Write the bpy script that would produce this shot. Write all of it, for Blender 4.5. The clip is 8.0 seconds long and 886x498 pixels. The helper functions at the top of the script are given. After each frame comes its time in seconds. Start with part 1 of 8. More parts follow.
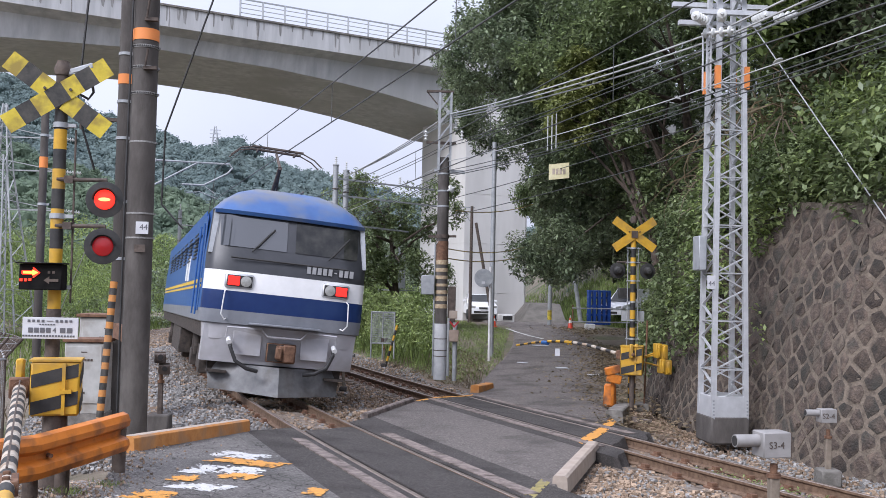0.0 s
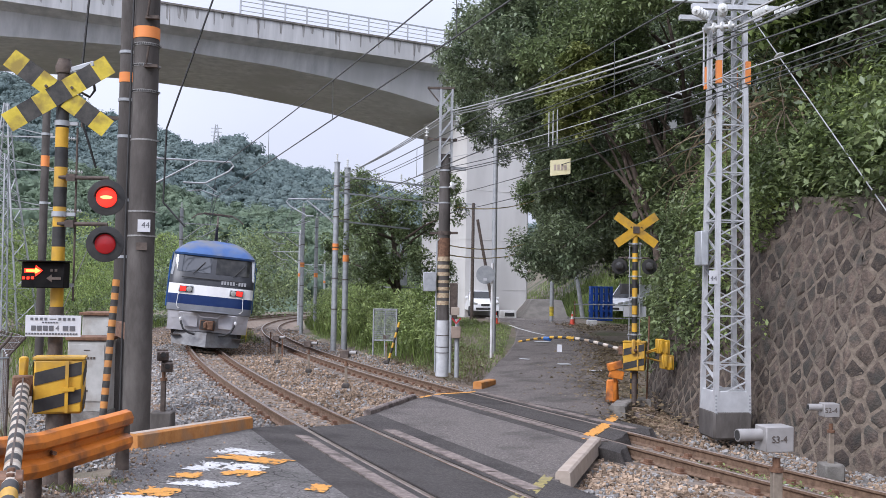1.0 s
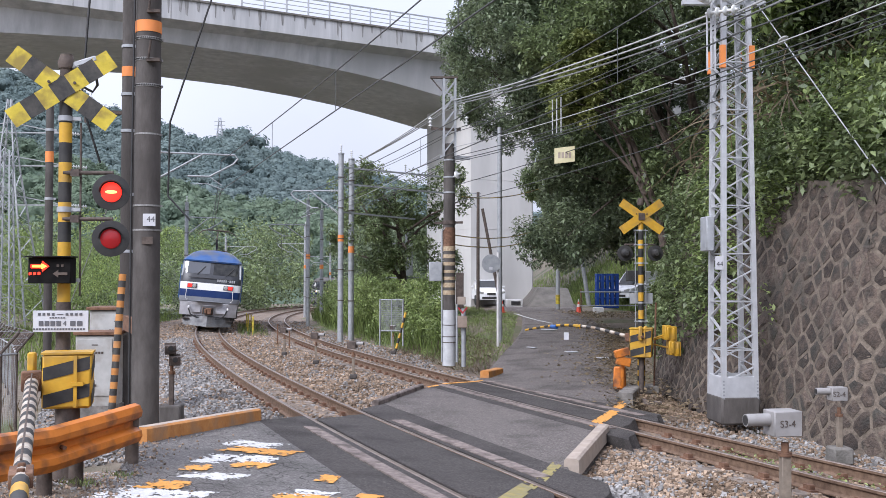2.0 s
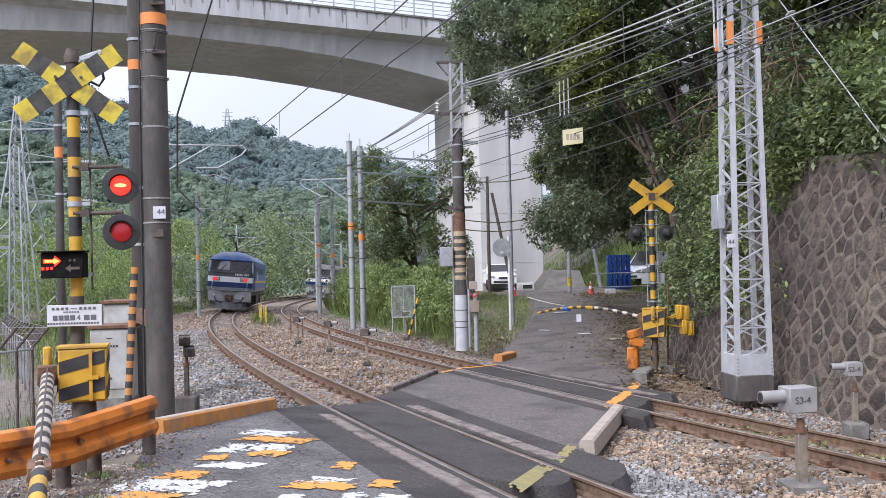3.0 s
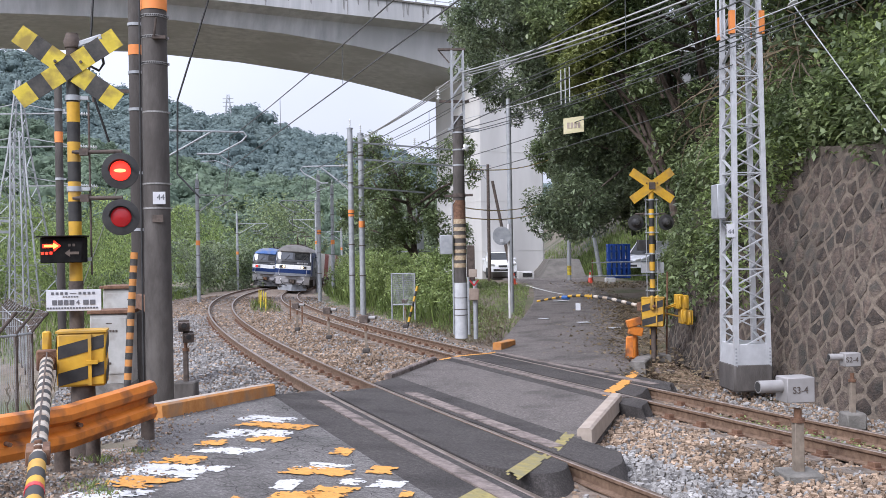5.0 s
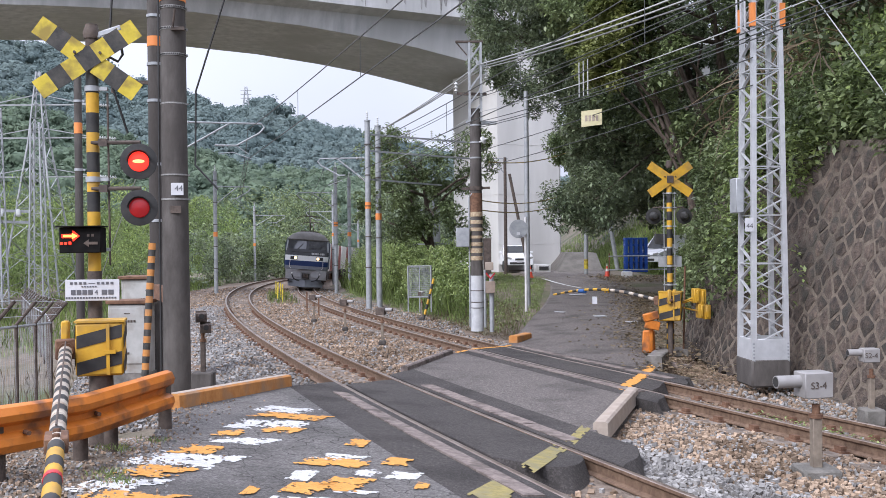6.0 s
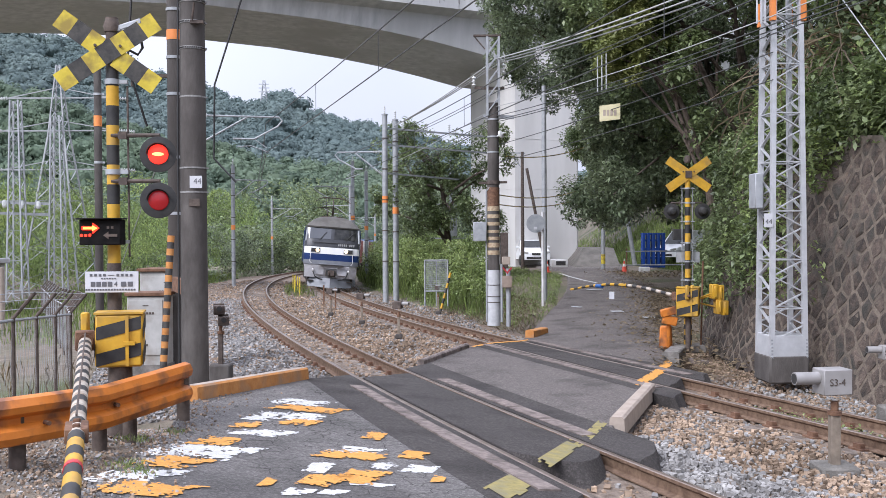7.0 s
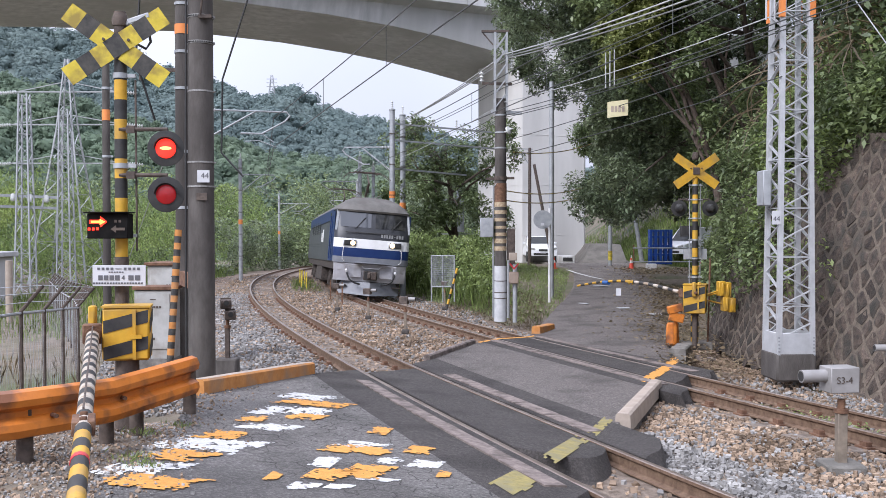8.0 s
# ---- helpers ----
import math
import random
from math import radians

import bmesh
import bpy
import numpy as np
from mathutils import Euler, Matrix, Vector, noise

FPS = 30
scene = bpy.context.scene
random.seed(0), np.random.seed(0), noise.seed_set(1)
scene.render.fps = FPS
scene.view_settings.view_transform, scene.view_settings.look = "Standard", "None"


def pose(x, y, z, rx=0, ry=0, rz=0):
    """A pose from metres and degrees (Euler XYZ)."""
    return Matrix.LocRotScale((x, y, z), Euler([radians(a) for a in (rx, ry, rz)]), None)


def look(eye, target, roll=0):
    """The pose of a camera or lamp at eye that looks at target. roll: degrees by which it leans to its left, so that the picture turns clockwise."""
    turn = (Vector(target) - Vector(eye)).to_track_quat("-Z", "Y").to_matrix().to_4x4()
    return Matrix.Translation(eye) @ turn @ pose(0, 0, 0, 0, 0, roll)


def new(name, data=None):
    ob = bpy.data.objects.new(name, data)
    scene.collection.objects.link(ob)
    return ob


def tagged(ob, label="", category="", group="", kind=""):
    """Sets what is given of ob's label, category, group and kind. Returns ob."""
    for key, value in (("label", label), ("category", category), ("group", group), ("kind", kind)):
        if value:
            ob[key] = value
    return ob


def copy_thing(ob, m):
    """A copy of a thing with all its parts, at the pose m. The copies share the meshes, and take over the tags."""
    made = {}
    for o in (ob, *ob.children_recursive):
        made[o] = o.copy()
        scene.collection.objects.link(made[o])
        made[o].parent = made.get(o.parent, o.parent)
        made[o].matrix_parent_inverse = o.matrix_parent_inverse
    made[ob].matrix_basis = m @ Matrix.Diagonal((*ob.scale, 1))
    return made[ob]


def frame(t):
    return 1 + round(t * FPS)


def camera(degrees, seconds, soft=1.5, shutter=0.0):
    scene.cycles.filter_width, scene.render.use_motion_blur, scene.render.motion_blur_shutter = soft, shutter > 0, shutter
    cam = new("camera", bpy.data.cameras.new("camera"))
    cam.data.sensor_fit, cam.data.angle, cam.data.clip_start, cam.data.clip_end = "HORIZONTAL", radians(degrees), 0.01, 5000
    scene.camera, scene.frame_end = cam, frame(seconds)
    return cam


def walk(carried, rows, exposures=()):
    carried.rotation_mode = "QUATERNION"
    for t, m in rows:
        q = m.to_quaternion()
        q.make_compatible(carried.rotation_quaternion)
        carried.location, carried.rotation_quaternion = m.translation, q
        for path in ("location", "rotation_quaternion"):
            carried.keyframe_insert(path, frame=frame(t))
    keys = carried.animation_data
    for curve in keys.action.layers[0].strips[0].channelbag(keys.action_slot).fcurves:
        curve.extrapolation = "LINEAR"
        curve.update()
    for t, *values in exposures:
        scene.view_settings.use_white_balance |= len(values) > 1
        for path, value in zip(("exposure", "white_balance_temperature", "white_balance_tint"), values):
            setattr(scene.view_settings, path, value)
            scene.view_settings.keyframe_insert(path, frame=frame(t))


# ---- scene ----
cam = camera(50.1, 8.0, soft=0.85)
PATH = [
    (0.0, pose(-0.003, -0.011, 1.899, 92.31, -1.26, -3.57)),
    (0.5, pose(-0.004, -0.022, 1.896, 92.25, -0.98, -3.58)),
    (1.0, pose(-0.005, -0.015, 1.890, 92.13, -0.96, -3.46)),
    (2.5, pose(-0.003, -0.008, 1.887, 91.06, 0.72, -2.76)),
    (3.0, pose(-0.001, -0.005, 1.883, 90.64, 1.36, -2.44)),
    (3.5, pose(-0.001, -0.013, 1.882, 90.44, 1.18, -2.43)),
    (4.0, pose(0.004, -0.011, 1.885, 90.23, 1.02, -2.52)),
    (5.5, pose(0.007, -0.007, 1.879, 89.71, 0.75, -2.21)),
    (6.0, pose(0.005, 0.001, 1.877, 89.48, 0.60, -1.43)),
    (6.5, pose(0.007, 0.001, 1.874, 89.34, 0.44, -0.77)),
    (7.0, pose(-0.001, -0.001, 1.875, 89.14, 0.30, -0.42)),
    (7.5, pose(-0.001, 0.005, 1.874, 88.98, 0.12, -0.20)),
    (8.0, pose(0.000, 0.000, 1.873, 88.88, -0.00, 0.00)),
]
walk(cam, PATH, exposures=((0.0, 0.2, 6100, 15), (1.2, 0.22, 6100, 15), (2.6, 0.34, 6100, 15), (8.0, 0.34, 6100, 15)))

# ---- sky, sun, exposure: bright overcast afternoon ----
world = bpy.data.worlds.new("overcast_sky")
scene.world = world
world.use_nodes = True
wn, wl = world.node_tree.nodes, world.node_tree.links
wn.clear()
w_out = wn.new("ShaderNodeOutputWorld")
w_bg = wn.new("ShaderNodeBackground")
w_sky = wn.new("ShaderNodeTexSky")
w_sky.sky_type, w_sky.sun_disc = "NISHITA", False
w_sky.sun_elevation, w_sky.sun_rotation = radians(43), radians(-48)
w_sky.air_density, w_sky.dust_density = 1.0, 4.0
w_mix = wn.new("ShaderNodeMix")
w_mix.data_type = "RGBA"
w_mix.inputs[0].default_value = 0.86
w_co = wn.new("ShaderNodeTexCoord")
w_sep = wn.new("ShaderNodeSeparateXYZ")
w_tex = wn.new("ShaderNodeTexNoise")
w_tex.inputs["Scale"].default_value, w_tex.inputs["Detail"].default_value = 3.2, 5
w_ramp = wn.new("ShaderNodeValToRGB")  # an overcast dome: brighter towards the zenith
w_ramp.color_ramp.elements[0].position, w_ramp.color_ramp.elements[0].color = 0.0, (5.2, 5.5, 6.4, 1)
w_ramp.color_ramp.elements[1].position, w_ramp.color_ramp.elements[1].color = 0.85, (17.5, 18.0, 20.5, 1)
w_mid = w_ramp.color_ramp.elements.new(0.3)
w_mid.color = (7.4, 7.8, 9.0, 1)
w_add = wn.new("ShaderNodeMath")
w_add.operation, w_add.inputs[1].default_value, w_add.inputs[2].default_value = "MULTIPLY_ADD", 0.34, -0.17
w_sum = wn.new("ShaderNodeMath")
w_bg.inputs["Strength"].default_value = 0.112
wl.new(w_co.outputs["Generated"], w_sep.inputs[0])
wl.new(w_co.outputs["Generated"], w_tex.inputs["Vector"])
wl.new(w_tex.outputs[0], w_add.inputs[0])
wl.new(w_add.outputs[0], w_sum.inputs[0])
wl.new(w_sep.outputs["Z"], w_sum.inputs[1])
wl.new(w_sum.outputs[0], w_ramp.inputs[0])
wl.new(w_sky.outputs[0], w_mix.inputs["A"])
wl.new(w_ramp.outputs[0], w_mix.inputs["B"])
wl.new(w_mix.outputs["Result"], w_bg.inputs[0])
wl.new(w_bg.outputs[0], w_out.inputs[0])
sun_data = bpy.data.lights.new("sun", "SUN")
sun_data.energy, sun_data.angle, sun_data.color = 2.5, radians(22), (1.0, 0.985, 0.97)
sun = new("sun", sun_data)
sun.matrix_world = look((-42, -38, 52), (0, 10, 0))


# ---- materials ----
def mat(name, col, col2=None, scale=4.0, rough=0.8, metal=0.0, bump=0.0, bscale=None, detail=6, ramp=(0.35, 0.65), col3=None, scale3=0.6,
        emit=0.0, island=0.0, objrand=0.0, spec=0.5, trans=0.0, stretch=None):
    m = bpy.data.materials.new(name)
    m.use_nodes = True
    n, l = m.node_tree.nodes, m.node_tree.links
    b = n["Principled BSDF"]
    b.inputs["Roughness"].default_value, b.inputs["Metallic"].default_value = rough, metal
    b.inputs["Specular IOR Level"].default_value = spec
    b.inputs["Transmission Weight"].default_value = trans
    co = n.new("ShaderNodeTexCoord")
    src = co.outputs["Object"]
    if stretch:
        mp = n.new("ShaderNodeMapping")
        mp.inputs["Scale"].default_value = stretch
        l.new(src, mp.inputs[0])
        src = mp.outputs[0]
    c = None
    if col2:
        t = n.new("ShaderNodeTexNoise")
        t.inputs["Scale"].default_value, t.inputs["Detail"].default_value = scale, detail
        t.inputs["Roughness"].default_value = 0.62
        l.new(src, t.inputs["Vector"])
        r = n.new("ShaderNodeValToRGB")
        r.color_ramp.elements[0].position, r.color_ramp.elements[0].color = ramp[0], (*col, 1)
        r.color_ramp.elements[1].position, r.color_ramp.elements[1].color = ramp[1], (*col2, 1)
        l.new(t.outputs[0], r.inputs[0])
        c = r.outputs[0]
        if col3:
            t3 = n.new("ShaderNodeTexNoise")
            t3.inputs["Scale"].default_value, t3.inputs["Detail"].default_value = scale3, 5
            l.new(src, t3.inputs["Vector"])
            r3 = n.new("ShaderNodeValToRGB")
            r3.color_ramp.elements[0].position, r3.color_ramp.elements[1].position = 0.48, 0.66
            l.new(t3.outputs[0], r3.inputs[0])
            mx = n.new("ShaderNodeMix")
            mx.data_type = "RGBA"
            mx.inputs["B"].default_value = (*col3, 1)
            l.new(r3.outputs[0], mx.inputs[0])
            l.new(c, mx.inputs["A"])
            c = mx.outputs["Result"]
    if island or objrand:
        hs = n.new("ShaderNodeHueSaturation")
        hs.inputs["Color"].default_value = (*col, 1)
        if c:
            l.new(c, hs.inputs["Color"])
        mr = n.new("ShaderNodeMapRange")
        k = island or objrand
        mr.inputs["To Min"].default_value, mr.inputs["To Max"].default_value = 1 - k, 1 + k
        if island:
            l.new(n.new("ShaderNodeNewGeometry").outputs["Random Per Island"], mr.inputs[0])
        else:
            l.new(n.new("ShaderNodeObjectInfo").outputs["Random"], mr.inputs[0])
        l.new(mr.outputs[0], hs.inputs["Value"])
        c = hs.outputs[0]
    if c:
        l.new(c, b.inputs["Base Color"])
        if emit:
            l.new(c, b.inputs["Emission Color"])
    else:
        b.inputs["Base Color"].default_value = (*col, 1)
        b.inputs["Emission Color"].default_value = (*col, 1)
    b.inputs["Emission Strength"].default_value = emit
    if bump:
        tb = n.new("ShaderNodeTexNoise")
        tb.inputs["Scale"].default_value, tb.inputs["Detail"].default_value = bscale or scale * 4, 6
        l.new(src, tb.inputs["Vector"])
        bp = n.new("ShaderNodeBump")
        bp.inputs["Strength"].default_value, bp.inputs["Distance"].default_value = bump, 0.03
        l.new(tb.outputs[0], bp.inputs["Height"])
        l.new(bp.outputs[0], b.inputs["Normal"])
    return m


def leaf_mat(name, dark, light, scale=0.5, island=0.45, gloss=0.45):
    m = mat(name, dark, light, scale=scale, rough=0.45, island=island, spec=gloss, detail=3)
    n, l = m.node_tree.nodes, m.node_tree.links
    b, out = n["Principled BSDF"], n["Material Output"]
    tr = n.new("ShaderNodeBsdfTranslucent")
    src = b.inputs["Base Color"].links[0].from_socket
    l.new(src, tr.inputs[0])
    mx = n.new("ShaderNodeMixShader")
    mx.inputs[0].default_value = 0.38
    l.new(b.outputs[0], mx.inputs[1])
    l.new(tr.outputs[0], mx.inputs[2])
    l.new(mx.outputs[0], out.inputs["Surface"])
    return m


def asphalt(name, dark, light, crack, speck):
    """Worn asphalt: stone speckle, blotches and, on old surfaces, a net of dark cracks."""
    m = mat(name, dark, light, 26, 0.92, bump=0.9, bscale=210, detail=9, ramp=(0.3, 0.7), col3=tuple(c * 0.8 for c in dark), scale3=1.1)
    n, l = m.node_tree.nodes, m.node_tree.links
    b = n["Principled BSDF"]
    src = b.inputs["Base Color"].links[0].from_socket
    co = n.new("ShaderNodeTexCoord")
    sp = n.new("ShaderNodeTexVoronoi")
    sp.inputs["Scale"].default_value = 75
    l.new(co.outputs["Object"], sp.inputs["Vector"])
    r = n.new("ShaderNodeValToRGB")
    r.color_ramp.elements[0].position, r.color_ramp.elements[0].color = 0.0, (1 + speck, 1 + speck, 1 + speck, 1)
    r.color_ramp.elements[1].position, r.color_ramp.elements[1].color = 0.6, (1 - speck * 0.5, 1 - speck * 0.5, 1 - speck * 0.5, 1)
    sc = n.new("ShaderNodeSeparateColor")
    l.new(sp.outputs["Color"], sc.inputs[0])
    l.new(sc.outputs[0], r.inputs[0])
    mu = n.new("ShaderNodeMix")
    mu.data_type, mu.blend_type = "RGBA", "MULTIPLY"
    mu.inputs[0].default_value = 1.0
    l.new(src, mu.inputs["A"])
    l.new(r.outputs[0], mu.inputs["B"])
    out = mu.outputs["Result"]
    if crack:
        wob = n.new("ShaderNodeTexNoise")
        wob.inputs["Scale"].default_value, wob.inputs["Detail"].default_value = 5, 4
        l.new(co.outputs["Object"], wob.inputs["Vector"])
        ad = n.new("ShaderNodeMix")
        ad.data_type = "RGBA"
        ad.inputs[0].default_value = 0.112
        l.new(co.outputs["Object"], ad.inputs["A"])
        l.new(wob.outputs["Color"], ad.inputs["B"])
        v = n.new("ShaderNodeTexVoronoi")
        v.feature = "DISTANCE_TO_EDGE"
        v.inputs["Scale"].default_value = 5.5
        l.new(ad.outputs["Result"], v.inputs["Vector"])
        cr = n.new("ShaderNodeValToRGB")
        cr.color_ramp.elements[0].position, cr.color_ramp.elements[0].color = 0.004, (0.32, 0.31, 0.3, 1)
        cr.color_ramp.elements[1].position, cr.color_ramp.elements[1].color = 0.03, (1, 1, 1, 1)
        l.new(v.outputs["Distance"], cr.inputs[0])
        mk = n.new("ShaderNodeTexNoise")
        mk.inputs["Scale"].default_value = 0.8
        l.new(co.outputs["Object"], mk.inputs["Vector"])
        kr = n.new("ShaderNodeValToRGB")
        kr.color_ramp.elements[0].position, kr.color_ramp.elements[1].position = 0.36, 0.5
        l.new(mk.outputs[0], kr.inputs[0])
        m2 = n.new("ShaderNodeMix")
        m2.data_type, m2.blend_type = "RGBA", "MULTIPLY"
        l.new(kr.outputs[0], m2.inputs[0])
        l.new(out, m2.inputs["A"])
        l.new(cr.outputs[0], m2.inputs["B"])
        out = m2.outputs["Result"]
    l.new(out, b.inputs["Base Color"])
    return m


ASPHALT = asphalt("old_asphalt", (0.165, 0.156, 0.146), (0.265, 0.25, 0.235), True, 0.4)
ASPHALT_MID = asphalt("worn_asphalt", (0.148, 0.13, 0.117), (0.245, 0.217, 0.197), False, 0.5)
ASPHALT_NEW = asphalt("dark_asphalt", (0.064, 0.056, 0.051), (0.112, 0.1, 0.092), False, 0.4)
DIRT = mat("dirt_ground", (0.11, 0.088, 0.064), (0.21, 0.172, 0.13), 3, 0.95, bump=0.8, bscale=30, col3=(0.07, 0.09, 0.03), scale3=0.25)
BALLAST_BED = mat("ballast_bed", (0.12, 0.09, 0.066), (0.25, 0.2, 0.155), 9, 0.95, bump=1.0, bscale=28, col3=(0.15, 0.10, 0.065), scale3=0.5)
STONE_W = mat("ballast_stone", (0.165, 0.115, 0.075), (0.37, 0.275, 0.195), 1.2, 0.9, island=0.5, bump=0.3, bscale=60)
STONE_G = mat("fresh_grey_ballast", (0.18, 0.172, 0.163), (0.31, 0.3, 0.285), 3, 0.9, island=0.35, bump=0.3, bscale=60)
CONCRETE = mat("weathered_concrete", (0.36, 0.365, 0.365), (0.56, 0.56, 0.555), 1.3, 0.9, bump=0.15, bscale=20, col3=(0.40, 0.40, 0.39), scale3=0.16, stretch=(1.4, 1.4, 0.12), ramp=(0.28, 0.66))
CONCRETE_PALE = mat("pale_concrete", (0.60, 0.585, 0.56), (0.70, 0.685, 0.66), 0.5, 0.9, bump=0.1, bscale=20, col3=(0.5, 0.49, 0.47), scale3=0.2, stretch=(1, 1, 0.25))
CONCRETE_DIRTY = mat("dirty_concrete", (0.12, 0.112, 0.1), (0.27, 0.25, 0.225), 5, 0.95, bump=0.4, bscale=40, col3=(0.12, 0.115, 0.1), scale3=1.1)
STREAK = mat("rain_streaked_concrete", (0.17, 0.165, 0.155), (0.33, 0.325, 0.315), 6, 0.95, stretch=(2, 2, 0.3))
POLE_CONC = mat("pole_concrete", (0.066, 0.058, 0.052), (0.118, 0.107, 0.097), 6, 0.9, bump=0.25, bscale=60, col3=(0.056, 0.049, 0.044), scale3=1.2, stretch=(1, 1, 0.35))
RAIL_RUST = mat("rusty_rail_side", (0.1, 0.06, 0.037), (0.2, 0.13, 0.084), 14, 0.85, bump=0.2, bscale=120)
RAIL_TOP = mat("worn_rail_head", (0.36, 0.3, 0.26), (0.24, 0.185, 0.15), 5, 0.42, metal=0.7)
SLEEPER = mat("weathered_sleeper", (0.11, 0.085, 0.065), (0.24, 0.2, 0.165), 8, 0.95, bump=0.5, bscale=50, objrand=0.3)
GALV = mat("galvanised_steel", (0.50, 0.51, 0.52), (0.60, 0.61, 0.62), 6, 0.5, metal=0.45, bump=0.05)
GALV_DULL = mat("dull_galvanised_steel", (0.30, 0.315, 0.325), (0.40, 0.415, 0.425), 6, 0.6, metal=0.3)
STEEL_DK = mat("dark_weathered_steel", (0.07, 0.055, 0.048), (0.14, 0.11, 0.09), 10, 0.8, metal=0.3, bump=0.2)
RUST = mat("rusted_iron", (0.10, 0.05, 0.03), (0.2, 0.11, 0.065), 12, 0.9, bump=0.3)
YELLOW = mat("faded_yellow_paint", (0.50, 0.275, 0.018), (0.62, 0.36, 0.03), 6, 0.5, bump=0.05, col3=(0.4, 0.24, 0.05), scale3=5)
YELLOW_X = mat("weathered_yellow_plate", (0.52, 0.40, 0.03), (0.66, 0.52, 0.05), 12, 0.6, bump=0.05, col3=(0.3, 0.22, 0.04), scale3=7)
BLACK_X = mat("sooty_black_plate", (0.025, 0.025, 0.025), (0.075, 0.07, 0.06), 10, 0.7)
BLACK = mat("black_paint", (0.018, 0.018, 0.018), (0.04, 0.038, 0.035), 8, 0.6)
ORANGE = mat("orange_guard_paint", (0.52, 0.155, 0.016), (0.64, 0.205, 0.026), 4, 0.5, bump=0.08, col3=(0.2, 0.075, 0.03), scale3=4.5)
ORANGE_BAND = mat("orange_band", (0.8, 0.27, 0.07), (0.72, 0.24, 0.06), 5, 0.6)
WHITE = mat("white_paint", (0.58, 0.575, 0.565), (0.7, 0.695, 0.68), 5, 0.5, col3=(0.5, 0.485, 0.46), scale3=1.5)
CREAM = mat("cream_kerb_paint", (0.30, 0.25, 0.205), (0.40, 0.335, 0.275), 6, 0.9, bump=0.3, col3=(0.36, 0.3, 0.24), scale3=4)
ORANGE_KERB = mat("worn_orange_kerb", (0.44, 0.18, 0.045), (0.55, 0.25, 0.075), 7, 0.9, bump=0.3, col3=(0.34, 0.2, 0.11), scale3=3)
LINE_W = mat("road_paint_white", (0.48, 0.48, 0.47), (0.64, 0.64, 0.625), 20, 0.8, bump=0.2, bscale=150)
LINE_O = mat("road_paint_orange", (0.56, 0.25, 0.045), (0.68, 0.335, 0.075), 20, 0.8, bump=0.2, bscale=150)
LINE_Y = mat("road_paint_yellow", (0.2, 0.17, 0.065), (0.32, 0.265, 0.09), 16, 0.85, bump=0.2, bscale=150, col3=(0.2, 0.18, 0.1), scale3=8)
PLANK = mat("grey_crossing_plank", (0.14, 0.113, 0.1), (0.27, 0.222, 0.195), 14, 0.9, bump=0.5, col3=(0.09, 0.072, 0.062), scale3=5)
RUBBLE = mat("retaining_stone", (0.05, 0.039, 0.033), (0.135, 0.102, 0.078), 9, 0.95, objrand=0.42, bump=1.0, bscale=34, col3=(0.05, 0.046, 0.038), scale3=3.2)
MORTAR = mat("wall_mortar", (0.1, 0.08, 0.061), (0.2, 0.163, 0.125), 11, 0.95, bump=0.6, bscale=30, col3=(0.085, 0.072, 0.056), scale3=0.8)
EARTH = mat("shaded_earth_slope", (0.08, 0.068, 0.05), (0.16, 0.135, 0.095), 2, 0.95, bump=1.0, bscale=12, col3=(0.03, 0.05, 0.015), scale3=0.5)
BARK = mat("tree_bark", (0.06, 0.045, 0.035), (0.13, 0.1, 0.08), 9, 0.95, bump=0.6)
LEAF_DARK = leaf_mat("evergreen_leaves", (0.105, 0.142, 0.078), (0.23, 0.275, 0.155), 0.6, 0.62, 0.6)
LEAF_MID = leaf_mat("broad_leaves", (0.12, 0.162, 0.072), (0.24, 0.295, 0.13), 0.7, 0.6, 0.55)
LEAF_LIGHT = leaf_mat("fresh_leaves", (0.165, 0.23, 0.078), (0.32, 0.39, 0.14), 0.8, 0.55)
LEAF_YEL = leaf_mat("yellowing_leaves", (0.15, 0.185, 0.06), (0.27, 0.29, 0.1), 0.8)
BAMBOO = leaf_mat("bamboo_leaves", (0.13, 0.2, 0.06), (0.33, 0.41, 0.13), 0.22, 0.55)
LEAF_DRY = leaf_mat("dry_stalks", (0.16, 0.12, 0.07), (0.28, 0.22, 0.14), 1.5)
GRASS = leaf_mat("grass_blades", (0.14, 0.20, 0.055), (0.27, 0.34, 0.11), 0.5)
# Distance haze is mixed into these leaf colours, more strongly on the mountain.
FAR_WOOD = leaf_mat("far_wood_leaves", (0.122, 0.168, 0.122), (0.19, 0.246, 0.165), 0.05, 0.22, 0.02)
FAR_HAZE_TINT = leaf_mat("haze_tinted_far_leaves", (0.155, 0.205, 0.2), (0.225, 0.28, 0.262), 0.03, 0.15, 0.0)


